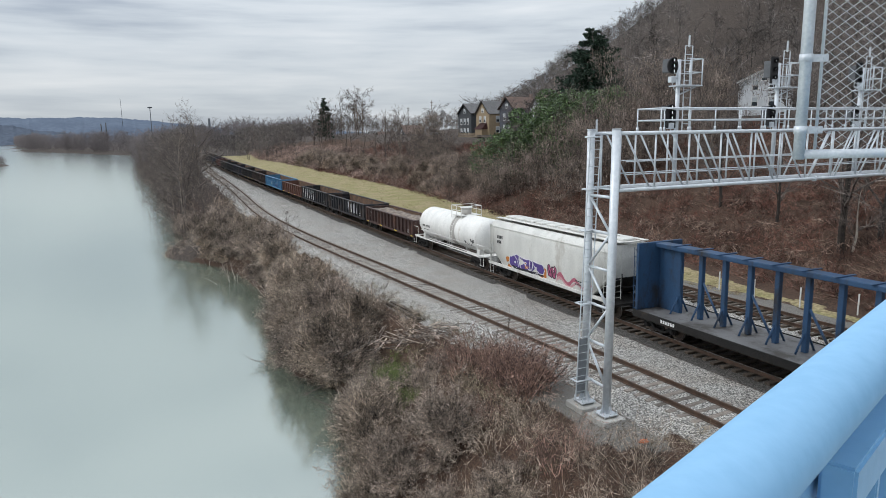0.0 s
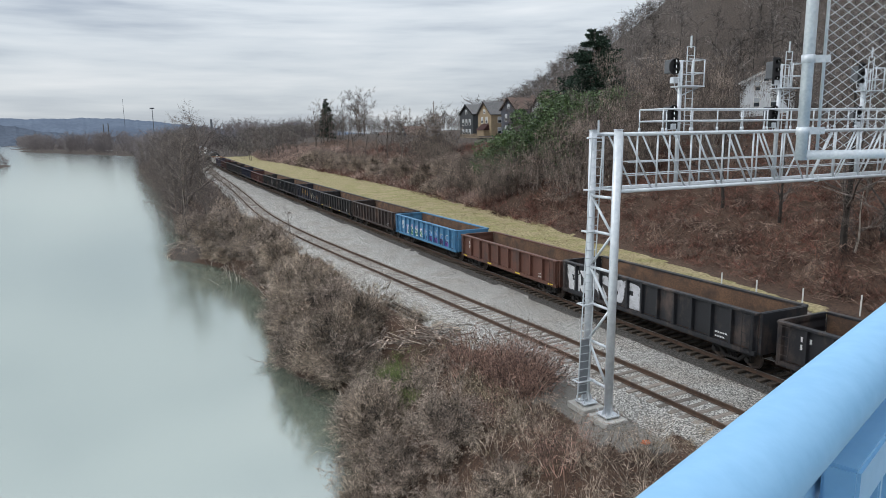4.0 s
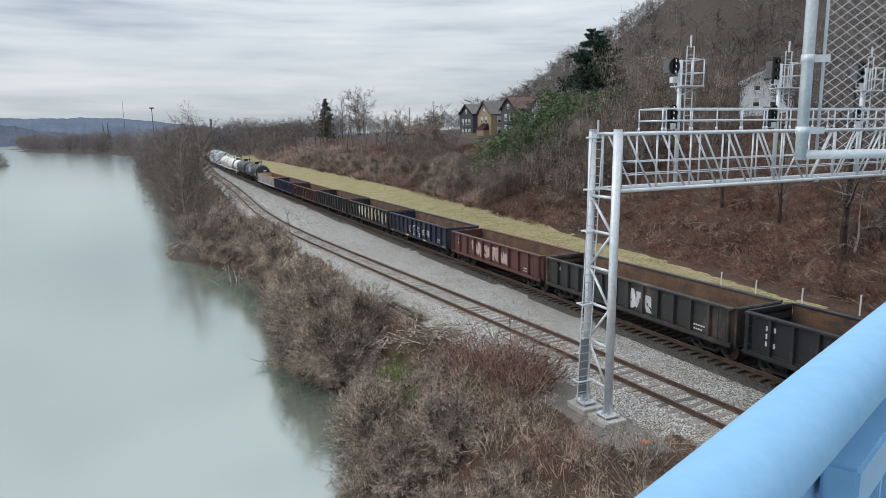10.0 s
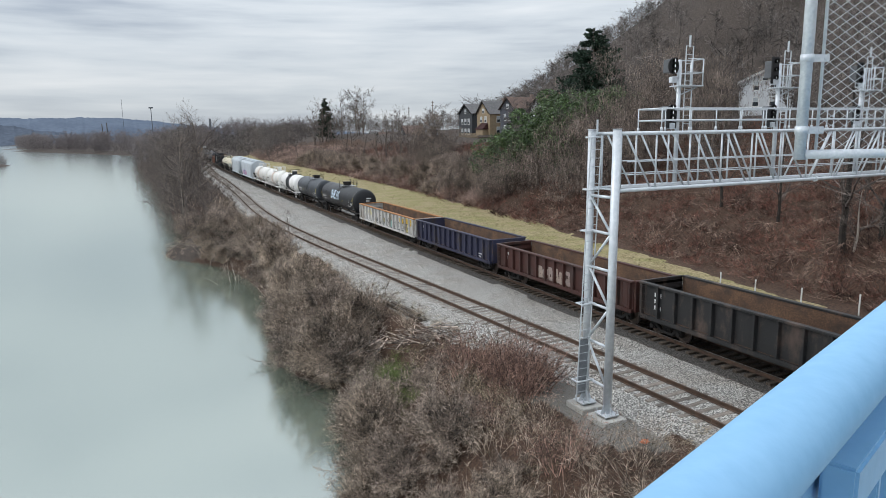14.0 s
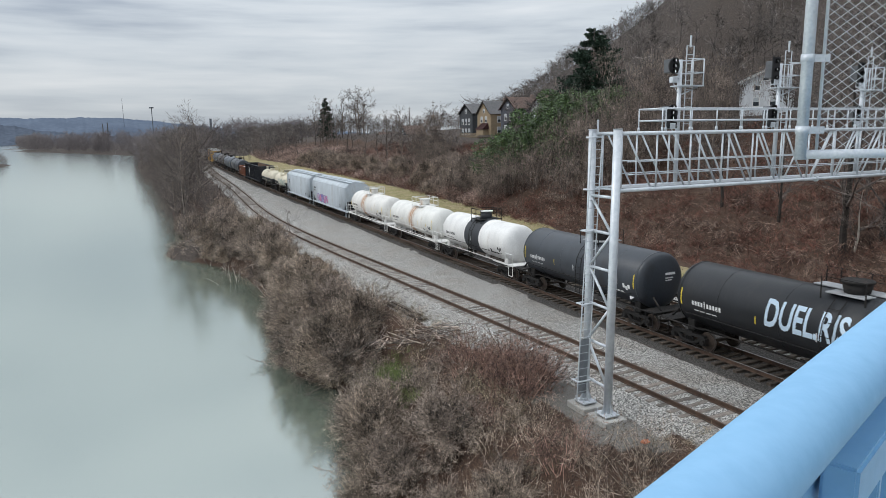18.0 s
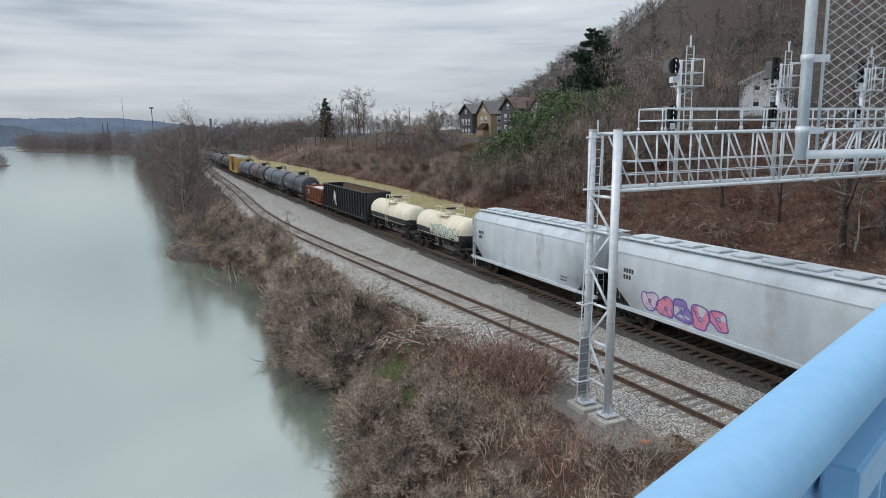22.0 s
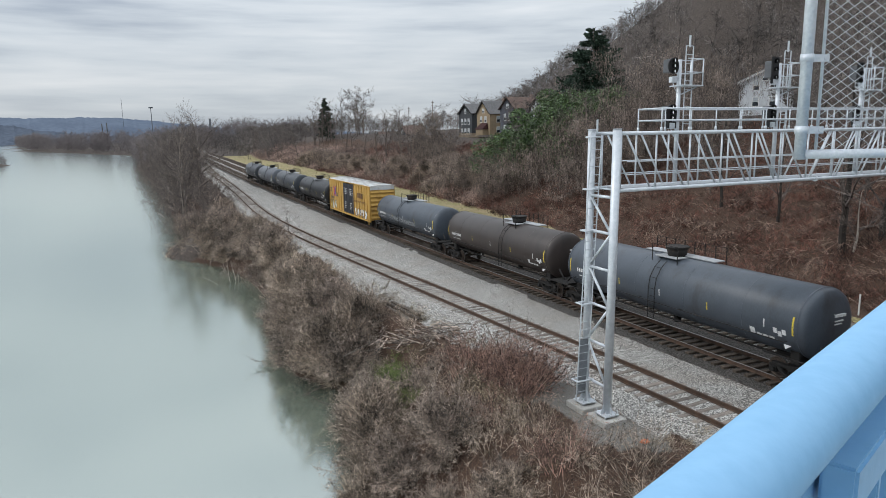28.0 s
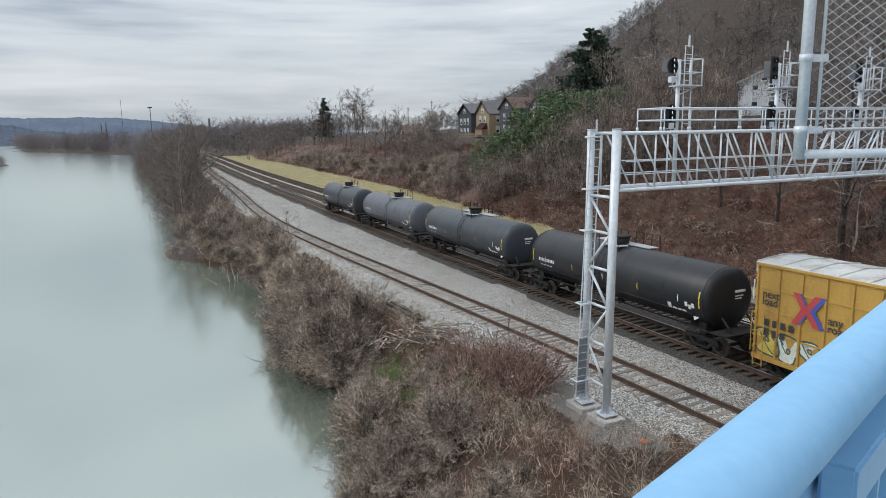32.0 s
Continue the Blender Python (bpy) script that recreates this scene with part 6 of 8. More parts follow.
class Sprig:
    """Gathers tubes and thin blades of a plant."""

    def __init__(self, seed):
        self.v, self.f, self.rnd, self.spread = [], [], random.Random(seed), .62
        self.fine = None        # a second Sprig that takes the twigs, where they are a part of their own

    def tube(self, a, b, ra, rb, n):
        d = (b - a).normalized()
        u = d.orthogonal().normalized()
        w = d.cross(u)
        k = len(self.v)
        for q, r in ((a, ra), (b, rb)):
            for i in range(n):
                t = 6.28319 * i / n
                self.v.append(q + r * (math.cos(t) * u + math.sin(t) * w))
        for i in range(n):
            j = (i + 1) % n
            self.f.append((k + i, k + j, k + n + j))
            self.f.append((k + i, k + n + j, k + n + i))

    def blade(self, a, b, w):
        d = (b - a)
        s = d.cross(Vector((self.rnd.uniform(-1, 1), self.rnd.uniform(-1, 1), self.rnd.uniform(-.3, 1))))
        if s.length < 1e-6:
            return
        s = s.normalized() * w
        to = self.fine or self
        k = len(to.v)
        to.v += [a - s, a + s, b]
        to.f.append((k, k + 1, k + 2))

    def leaf(self, c, size):
        r = self.rnd
        u = Vector((r.gauss(0, 1), r.gauss(0, 1), r.gauss(0, .6))).normalized()
        w = u.cross(Vector((r.gauss(0, 1), r.gauss(0, 1), r.gauss(0, 1)))).normalized()
        k = len(self.v)
        self.v += [c - u * size, c + w * size * .55, c + u * size, c - w * size * .55]
        self.f += [(k, k + 1, k + 2), (k, k + 2, k + 3)]

    def turn(self, d, spread, lift=0.0):
        r = self.rnd
        return (d + Vector((r.gauss(0, spread), r.gauss(0, spread), r.gauss(0, spread) + lift))).normalized()

    def limb(self, p, d, length, rad, level, depth, kids, twig, lift=.05, n=4, wander=.16):
        """A bending limb with side limbs; the last level are blades."""
        r = self.rnd
        if level >= depth:
            q = p + d * length * .55
            e = q + self.turn(d, .35, lift) * length * .45
            self.blade(p, q, twig)
            self.blade(q - d * .01, e, twig * .8)
            return
        seg = 3 if level else 4
        pts, dirs = [p], []
        for i in range(seg):
            d = self.turn(d, wander, lift)
            dirs.append(d)
            pts.append(pts[-1] + d * length / seg)
        for i in range(seg):
            f0, f1 = 1 - .75 * i / seg, 1 - .75 * (i + 1) / seg
            self.tube(pts[i], pts[i + 1], rad * f0, rad * f1, n if level < 2 else 3)
        for k in range(kids[min(level, len(kids) - 1)]):
            t = r.uniform(.28 if level else .35, 1.0)
            i = min(seg - 1, int(t * seg))
            at = pts[i].lerp(pts[i + 1], t * seg - i)
            self.limb(at, self.turn(dirs[i], self.spread, lift), length * r.uniform(.38, .62) * (1.15 - .4 * t), rad * (1 - .75 * t) * .6, level + 1, depth, kids, twig, lift, n, wander)

    def mesh(self, name, material):
        return mesh_from(name, self.v, self.f, material)


def bare_tree(seed, height, kids=(15, 7, 8), depth=3, twig=.016, wander=.12, lift=.06):
    """Trunk with main limbs, and a crown of finer branches."""
    s = Sprig(seed)
    trunk = Sprig(seed + 500)
    r = s.rnd
    p, d = Vector((0, 0, -.4)), Vector((r.gauss(0, .06), r.gauss(0, .06), 1)).normalized()
    rad = height * .016
    seg = 7
    for i in range(seg):
        d = trunk.turn(d, .07, .08)
        q = p + d * (height * .8 / seg)
        f0, f1 = 1 - .8 * i / seg, 1 - .8 * (i + 1) / seg
        trunk.tube(p, q, rad * f0, rad * f1, 7)
        if i >= 1:
            for k in range(max(1, kids[0] // 5)):
                side = Vector((r.gauss(0, 1), r.gauss(0, 1), r.uniform(.35, 1.1))).normalized()
                s.limb(p.lerp(q, r.random()), side, height * r.uniform(.24, .42) * (1.1 - .5 * i / seg), rad * f0 * .5, 1, depth, kids, twig, lift, 4, wander)
        p = q
    return trunk.mesh("trunk", M["bark"]), s.mesh("crown", M["twig_tree"])


def shrub_mesh(seed, height, stems, kids, material, twig=.013, splay=.75, arch=-.03):
    s = Sprig(seed)
    s.spread, s.fine = .85, Sprig(seed)
    r = s.rnd
    for i in range(stems):
        a = r.uniform(0, 6.283)
        k = r.uniform(.05, 1) ** .7
        base = Vector((math.cos(a) * k * height * .35, math.sin(a) * k * height * .35, -.25))
        d = Vector((math.cos(a) * splay * k, math.sin(a) * splay * k, 1)).normalized()
        s.limb(base, d, height * r.uniform(.6, 1.1), .020 * height / 2.5 + .006, 1, 3, kids, twig, arch, 3, .17)
    return s.mesh("stems", material), s.fine.mesh("twigs", material)


def dome_shrub(seed, rad, high, stems, twigs, material, w=.013):
    """Stems that spring from one foot and fan out into a rounded shell of fine twigs."""
    s = Sprig(seed)
    s.fine = Sprig(seed)
    r = s.rnd
    for i in range(stems):
        a, el = r.uniform(0, 6.283), math.asin(r.uniform(.08, 1))
        k = r.uniform(.72, 1.06) * (1 + .18 * math.sin(3 * a + seed) + .10 * math.sin(5 * a + 2 * seed))
        tip = Vector((math.cos(el) * math.cos(a) * rad * k, math.cos(el) * math.sin(a) * rad * k, math.sin(el) * high * k))
        base = Vector((r.gauss(0, .16) * rad, r.gauss(0, .16) * rad, -.3))
        mid = base.lerp(tip, .5) + Vector((r.gauss(0, .08) * rad, r.gauss(0, .08) * rad, high * .10))
        s.tube(base, mid, .022, .014, 3)
        s.tube(mid, tip, .014, .005, 3)
        d = (tip - mid).normalized()
        for j in range(twigs):
            p = mid.lerp(tip, r.uniform(-.15, 1.0))
            d1 = s.turn(d, .55, .12)
            q = p + d1 * rad * r.uniform(.10, .26)
            s.blade(p, q, w)
            for m in range(2):
                p2 = p.lerp(q, r.uniform(.3, .95))
                s.blade(p2, p2 + s.turn(d1, .6, .1) * rad * r.uniform(.08, .2), w * .8)
    return s.mesh("stems", material), s.fine.mesh("twigs", material)


M["twig_tree"] = mat("tree_twigs", (.215, .178, .158), (.05, .041, .037), .95, scale=.6, fine=6, vary=.18, islands=0.5)
M["twig_hill"] = mat("hillside_twigs", (.25, .22, .205), (.05, .043, .039), .95, scale=.05, fine=.8, islands=0.6)
# far-bank twigs, with the haze of distance painted in as a paler tone
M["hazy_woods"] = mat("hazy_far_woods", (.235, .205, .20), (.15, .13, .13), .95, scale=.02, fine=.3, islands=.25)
M["slope"] = mat("bramble_stems", (.27, .130, .097), (.018, .010, .008), .95, scale=.3, fine=3, islands=0.75)
M["grass_blade"] = mat("dry_grass_blades", (.46, .385, .235), (.24, .195, .11), .95, scale=.4, fine=3, islands=0.5)
M["straw"] = mat("pale_dead_stems", (.44, .32, .25), (.10, .065, .05), .95, scale=.5, fine=3, islands=0.6)
M["twig"] = mat("brush_twigs", (.58, .465, .37), (.034, .026, .021), .95, scale=.7, fine=6, vary=.2, islands=0.7)
M["twig_red"] = mat("reddish_canes", (.46, .29, .23), (.05, .03, .025), .95, scale=.8, fine=6, vary=.18, islands=0.6)
M["twig_grey"] = mat("grey_brush", (.55, .445, .37), (.033, .026, .022), .95, scale=.8, fine=6, vary=.18, islands=0.7)
M["weed"] = mat("dry_weeds", (.48, .40, .275), (.06, .047, .033), .95, scale=.8, fine=6, vary=.2, islands=0.65)
M["weed_green"] = mat("green_shoots", (.16, .20, .065), (.09, .12, .04), .9, scale=.8, fine=6, vary=.2, islands=0.5)
M["verge_stems"] = mat("verge_stems", (.62, .455, .385), (.075, .052, .044), .95, scale=.12, fine=1.5, islands=0.7)
M["ivy"] = mat("ivy_leaves", (.135, .205, .075), (.022, .043, .017), .5, scale=.5, fine=3, vary=.2, islands=0.6)
M["needles"] = mat("dark_needles", (.030, .058, .034), (.012, .028, .018), .75, scale=.6, fine=4, vary=.15, islands=0.5)
M["vine"] = mat("dead_vines", (.33, .265, .225), (.035, .028, .024), .95, scale=.5, fine=5, vary=.2, islands=0.7)

SHRUBS = [shrub_mesh(10, 2.6, 17, (0, 7, 6), M["twig"], splay=.9), dome_shrub(11, 2.3, 3.3, 190, 25, M["twig"]), dome_shrub(12, 1.7, 1.9, 110, 18, M["twig_grey"]),
          dome_shrub(13, 2.3, 3.1, 190, 25, M["twig_grey"]), shrub_mesh(14, 2.5, 34, (0, 4, 4), M["twig_red"], twig=.011, splay=.45),
          shrub_mesh(15, 1.7, 16, (0, 6, 5), M["weed"], splay=.9), shrub_mesh(16, 3.0, 12, (0, 5, 4), mat("dull_brush", (.26, .21, .185), (.04, .032, .028), .95, scale=.8, fine=6, vary=.2, islands=.6), splay=.8)]
TREES = [bare_tree(40 + i, h) for i, h in enumerate((9, 11, 13, 10))]
AWAY = [bare_tree(50 + i, h, (11, 5, 5), 3, .024) for i, h in enumerate((9, 11, 13))]
BIG = [bare_tree(70 + i, 13, (15, 6, 6), 3, .04) for i in range(2)]
SMALL = [bare_tree(60 + i, h, (8, 5, 5), 3, .02) for i, h in enumerate((6, 7.5))]


def copies(me, name, label, category, group, spots):
    """Plants of one mesh, each a thing of its own; spots: (x, y, turn, size)."""
    stems, twigs = me if isinstance(me, tuple) else (me, None)
    for x, y, a, k in spots:
        ob = new(name, stems)
        if twigs:
            tagged(new("twig_shell", twigs), kind="stuff").parent = ob
        ob.matrix_basis = Matrix.Translation((x, y, max(ground_z(x, y), WATER - .3))) @ Matrix.Rotation(a, 4, "Z") @ Matrix.Diagonal((k, k, k, 1))
        tagged(ob, label, category, group)


def tree(meshes, x, y, a, k, label, group, z=None):
    t = new("bare_tree", meshes[0])
    zz = ground_z(x, y) if z is None else z
    t.matrix_basis = Matrix.Translation((x, y, zz)) @ Matrix.Rotation(a, 4, "Z") @ Matrix.Diagonal((k, k, k, 1))
    tagged(t, label, "tree", group)
    c = new("crown", meshes[1])
    c.parent = t


rp = random.Random(7)
# thicket on the river bank
spots = {i: [] for i in range(7)}
for y, n in [(9.5 + i * 1.8, 5) for i in range(10)]:
    s, e = shore_x(y), siding_x(y) - 2.6
    for j in range(n):
        f = (j + rp.uniform(.1, .9)) / n
        x = s - .5 + (e - s - (1.9 if 16 < y < 25 else .6)) * f
        kind = rp.choice((4, 5, 5, 0)) if x > 10.6 else rp.choice((0, 1, 0, 3, 2))
        spots[kind].append((x, y + rp.uniform(-1, 1), rp.uniform(0, 6.28), rp.uniform(.65, 1.25) * (.6 if f > .5 else .85 if kind == 0 else .62)))
# rounded clumps, with gaps between them
for x, y, k, kind in ((8.3, 37.0, 1.15, 1), (9.9, 36.0, 1.1, 3), (11.2, 37.6, .85, 1), (7.6, 39.6, .9, 3), (9.0, 43.6, 1.1, 1), (10.6, 42.0, .95, 3), (8.4, 46.5, 1.05, 3),
                      (11.3, 46.6, .9, 1), (9.6, 50.2, 1.15, 1), (12.2, 50.8, .75, 2), (9.9, 55.0, 1.1, 3), (11.9, 56.0, .85, 2), (9.3, 60.4, 1.2, 1), (11.6, 62.2, .9, 3),
                      (8.2, 65.8, 1.25, 3), (10.9, 68.0, 1.0, 1), (7.4, 71.5, 1.3, 1), (10.2, 73.6, .9, 3), (6.9, 77.4, 1.3, 3), (9.4, 79.4, 1.05, 1), (6.0, 83.6, 1.25, 1), (8.9, 86.0, 1.1, 3),
                      (5.2, 90.4, 1.3, 1), (8.6, 92.6, 1.2, 3), (12.9, 41.4, .5, 2), (12.8, 60.0, .6, 2), (12.0, 73.0, .6, 2), (11.8, 84.0, .7, 2), (5.4, 97.0, 1.4, 3), (9.2, 99.0, 1.2, 1),
                      (8.9, 29.0, .8, 3), (8.3, 26.4, .85, 1), (10.9, 27.4, .7, 2)):
    k *= rp.uniform(.92, 1.08)
    if 84 < y < 97 and x < 6.5:
        continue
    if y > 52:
        k *= .74
    if 29 < y < 66:
        x = min(x, siding_x(y) - 4.6 - 1.0 * k)
    spots[kind].append((max(x, shore_x(y) + (1.6 * k if y > 48 else .7 * k)), y, rp.uniform(0, 6.28), k))
for y in np.arange(24, 112, 2.7):
    if 83 < y < 97:
        continue
    spots[rp.choice((1, 3, 3))].append((shore_x(y) + rp.uniform(.3, 1.3), y + rp.uniform(-.8, .8), rp.uniform(0, 6), rp.uniform(.5, .78) * (.8 if 29 < y < 36 else 1)))
for y in np.arange(29, 96, 4.6):
    s, e = shore_x(y), siding_x(y) - 2.3
    spots[rp.choice((2, 2, 5, 0))].append((s + (e - s) * rp.uniform(.45, .72), y + rp.uniform(-2, 2), rp.uniform(0, 6), rp.uniform(.4, .7)))
    if y < 82:
        spots[2].append((s + rp.uniform(.6, 1.4), y + rp.uniform(-1, 1), rp.uniform(0, 6), rp.uniform(.45, .7)))
for k in range(10):
    f = k / 9
    spots[4].append((13.0 + 1.0 * f + rp.uniform(-.7, .5), 21.8 + 3.6 * rp.random(), rp.uniform(0, 6), rp.uniform(.75, 1.05)))
for y in np.arange(98, 330, 4.5):
    for j in range(2):
        spots[6].append((shore_x(y) + rp.uniform(-.5, 6.5), y + rp.uniform(-2, 2), rp.uniform(0, 6), rp.uniform(1.0, 1.7)))
for k in range(90):
    y = rp.uniform(84, 215)
    x = spline(y, TOE) + rp.uniform(2, 13)
    if y > 150 or 25 < math.degrees(math.atan2(x, y)) < 29.6:
        x = min(x, spline(y, TOE) + 7)
    spots[(1, 3, 3, 2)[k % 4]].append((x, y, rp.uniform(0, 6), rp.uniform(.7, 1.25)))
LAB = ("grey-brown leafless riverside shrub", "tall leafless riverside shrub with arching stems", "low grey tangle of bare twigs",
       "grey leafless shrub over the water", "upright reddish canes beside the gantry", "straw-brown dead weeds on the bank", "leafless shrub under the riverside trees")
for i in range(7):
    copies(SHRUBS[i], "shrub", LAB[i], "shrub", "shrubs on the bank", spots[i])

PALE_TWIG = mat("bleached_branches", (.50, .43, .37), (.24, .20, .17), .95, scale=.8, fine=6, vary=.2, islands=.5)
light = [shrub_mesh(31 + i, 2.9, 5, (0, 4, 4), PALE_TWIG, twig=.014, splay=1.0) for i in range(2)]
for i, (x, y, k) in enumerate(((9.2, 44.5, 1.25), (8.6, 52.5, 1.3), (10.6, 36.6, .95), (9.4, 58.5, 1.3), (7.2, 69.0, 1.4), (5.9, 80.0, 1.5), (9.6, 30.6, .8), (11.2, 48.0, 1.0), (8.4, 40.5, 1.1), (10.2, 24.4, .8))):
    copies(light[i % 2], "shrub", "bleached leafless shrub standing out of the brown brush", "shrub", "pale shrubs on the bank", [(x, y, rp.uniform(0, 6), k)])

# trees: on the bank, behind the grass, on the slope
for i in range(52):
    y = 112 + i * 4.4 + rp.uniform(-3, 3)
    tree((TREES if y < 190 else AWAY)[rp.randrange(3)], shore_x(y) + rp.random() * (siding_x(y) - shore_x(y) - (6 if y < 170 else 2.6)), y, rp.uniform(0, 6), rp.uniform(1.0, 1.5), "tall leafless tree on the river bank", "riverside trees")
for y in (172, 184, 193, 204, 216, 228):
    tree(TREES[int(y) % 3], siding_x(y) - rp.uniform(3.0, 4.2), y, rp.uniform(0, 6), rp.uniform(.8, 1.1), "tall leafless tree close beside the siding", "riverside trees")
for i in range(6):
    y = 82 + i * 5.5
    tree(SMALL[i % 2], shore_x(y) + rp.uniform(1, 5), y, rp.uniform(0, 6), rp.uniform(.7, 1.0), "small leafless tree on the river bank", "riverside trees")
tree(SMALL[0], 12.6, 66.5, 2.0, .72, "small dark bare tree beside the siding", "riverside trees")
for i in range(110):
    y = 150 + i * 3.1 + rp.uniform(-3, 3)
    x = spline(y, TOE) + (8 if y < 215 else 0) + rp.uniform(1, 10 if y < 182 else 26)
    if rp.random() < .7 and 165 < y < 262 or 25.2 < math.degrees(math.atan2(x, y)) < 29.6:
        continue
    tree(AWAY[rp.randrange(3)], x, y, rp.uniform(0, 6), rp.uniform(.75, 1.15), "leafless tree beyond the dry grass verge", "trees beyond the verge")
for x, y, k in ((64, 152, .72), (62, 166, .85), (66, 178, .9), (73, 239, 1.45), (70, 232, 1.3), (76, 244, 1.4), (68, 246, 1.3), (62, 252, 1.3), (58.5, 250, 1.2), (74, 128, .8), (78, 122, .8)):
    tree(BIG[int(x) % 2], x, y, rp.uniform(0, 6), k, "large leafless tree near the houses", "trees by the houses")
for i in range(40):
    x, y = rp.uniform(45, 74), rp.uniform(14, 120)
    if 46.5 < math.degrees(math.atan2(x + y * .08, y)) < 51 or 24.8 < math.degrees(math.atan2(x + y * .08, y)) < 29.8:
        continue
    tree((TREES + SMALL)[rp.randrange(6)], x + y * .08, y, rp.uniform(0, 6), rp.uniform(.75, 1.1), "leafless tree on the steep brown slope", "trees on the slope")
DARK = (TREES[2][0].copy(), TREES[2][1])
DARK[0].materials[0] = mat("dark_wet_bark", (.055, .045, .038), (.02, .017, .015), .95, scale=3, fine=30, bump=.4)
for x, y, k in ((43.2, 29.5, 1.25), (44.3, 27.6, 1.0), (47.6, 44.3, .8), (46.0, 37.0, .7)):
    tree(DARK, x, y, x, k, "dark-trunked leafless tree at the foot of the slope", "trees on the slope")
PALE = (TREES[0][0].copy(), TREES[0][1])
PALE[0].materials[0] = mat("pale_peeling_bark", (.52, .47, .41), (.30, .26, .22), .9, scale=3, fine=20)
tree(PALE, 43.2, 28.7, 1.0, .62, "slim pale-trunked tree at the foot of the slope", "trees on the slope")


# joined far woods
def stamp(name, label, variants, places, material, parent=None):
    """Many copies of small plants in one mesh; places: (variant, x, y, z, turn, size)."""
    vs, fs, base = [], [], 0
    data = [(np.array([tuple(v) for v in s.v]), np.array(s.f)) for s in variants]
    for k, x, y, z, a, size in places:
        v, f = data[k]
        c, s = math.cos(a) * size, math.sin(a) * size
        w = np.empty_like(v)
        w[:, 0], w[:, 1], w[:, 2] = v[:, 0] * c - v[:, 1] * s + x, v[:, 0] * s + v[:, 1] * c + y, v[:, 2] * size + z
        vs.append(w)
        fs.append(f + base)
        base += len(v)
    v, f = np.concatenate(vs), np.concatenate(fs)
    me = bpy.data.meshes.new(name)
    me.vertices.add(len(v))
    me.vertices.foreach_set("co", v.astype(np.float32).ravel())
    me.loops.add(len(f) * 3)
    me.loops.foreach_set("vertex_index", f.astype(np.int32).ravel())
    me.polygons.add(len(f))
    me.polygons.foreach_set("loop_start", np.arange(0, len(f) * 3, 3, dtype=np.int32))
    me.update(calc_edges=True)
    me.materials.append(material)
    return tagged(new(name, me), label, "", "", "stuff")


def far_tree(seed, h, twig=.05, n=14, low=.22):
    """A bare tree in few blades, for the distance."""
    s = Sprig(seed)
    r = s.rnd
    top = Vector((r.gauss(0, .3), r.gauss(0, .3), h * .8))
    s.tube(Vector((0, 0, -.5)), top, h * .009, h * .003, 3)
    for i in range(n):
        p = top * r.uniform(low, 1.0)
        d = Vector((r.gauss(0, .7), r.gauss(0, .7), r.uniform(.25, 1.1))).normalized()
        l = h * r.uniform(.2, .38)
        e = p + d * l
        s.blade(p, e, twig * 1.3)
        for k in range(9):
            q = p.lerp(e, r.uniform(.25, 1))
            d2 = s.turn(d, .7, .1)
            q2 = q + d2 * l * r.uniform(.25, .5)
            s.blade(q, q2, twig)
            s.blade(q.lerp(q2, .6), q2 + s.turn(d2, .6) * l * .16, twig * .8)
    return s


FAR = [far_tree(80 + i, h) for i, h in enumerate((11, 13, 9))]
places = []
for i in range(3900):
    y = rp.uniform(5, 520)
    toe = spline(y, TOE)
    x = toe + (20 if y < 120 else 34 if y < 210 else 12) + rp.random() ** 1.3 * 260
    if 78 < x < 112 and 126 < y < 182 or x < 94 and 182 < y < 270 or math.degrees(math.atan2(x, y)) < 26.8 and y > 170 and rp.random() < .8 or x < 84 and 25.2 < math.degrees(math.atan2(x, y)) < 29.6:
        continue
    if 70 < x < 108 and 55 < y < 100 or x < 98 and 46.8 < math.degrees(math.atan2(x, y)) < 50.8:
        continue
    places.append((rp.randrange(3), x, y, ground_z(x, y), rp.uniform(0, 6), rp.uniform(.62, 1.02)))
for i in range(150):
    y = 255 + 220 * rp.random()
    x = main_x(y) + 13 + rp.random() * 26
    places.append((rp.randrange(3), x, y, ground_z(x, y), rp.uniform(0, 6), rp.uniform(.55, 1.0)))
stamp("hillside_woods", "grey-brown leafless woods covering the hillside", FAR, places, M["twig_hill"])
places = []
for i in range(420):
    x = rp.uniform(-260, 160)
    y0 = far_shore_y(x) if x < 10 else 600
    y = max(y0, 560) + 6 + rp.random() ** 1.6 * 160
    places.append((rp.randrange(3), x, y, max(ground_z(x, y), -4.6), rp.uniform(0, 6), rp.uniform(1.3, 2.0)))
for i in range(160):
    y = rp.uniform(330, 640)
    x = shore_x(y) + rp.uniform(1, 26)
    places.append((rp.randrange(3), x, y, ground_z(x, y), rp.uniform(0, 6), rp.uniform(1.0, 1.4)))
for i in range(26):
    x, y = rp.uniform(-100, -77), rp.uniform(440, 476)
    places.append((rp.randrange(3), x, y, ground_z(x, y) - .2, rp.uniform(0, 6), rp.uniform(.5, .9)))
# their haze is only the pale colour of hazy_woods
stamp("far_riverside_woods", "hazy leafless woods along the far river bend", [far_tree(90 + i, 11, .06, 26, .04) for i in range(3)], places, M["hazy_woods"])


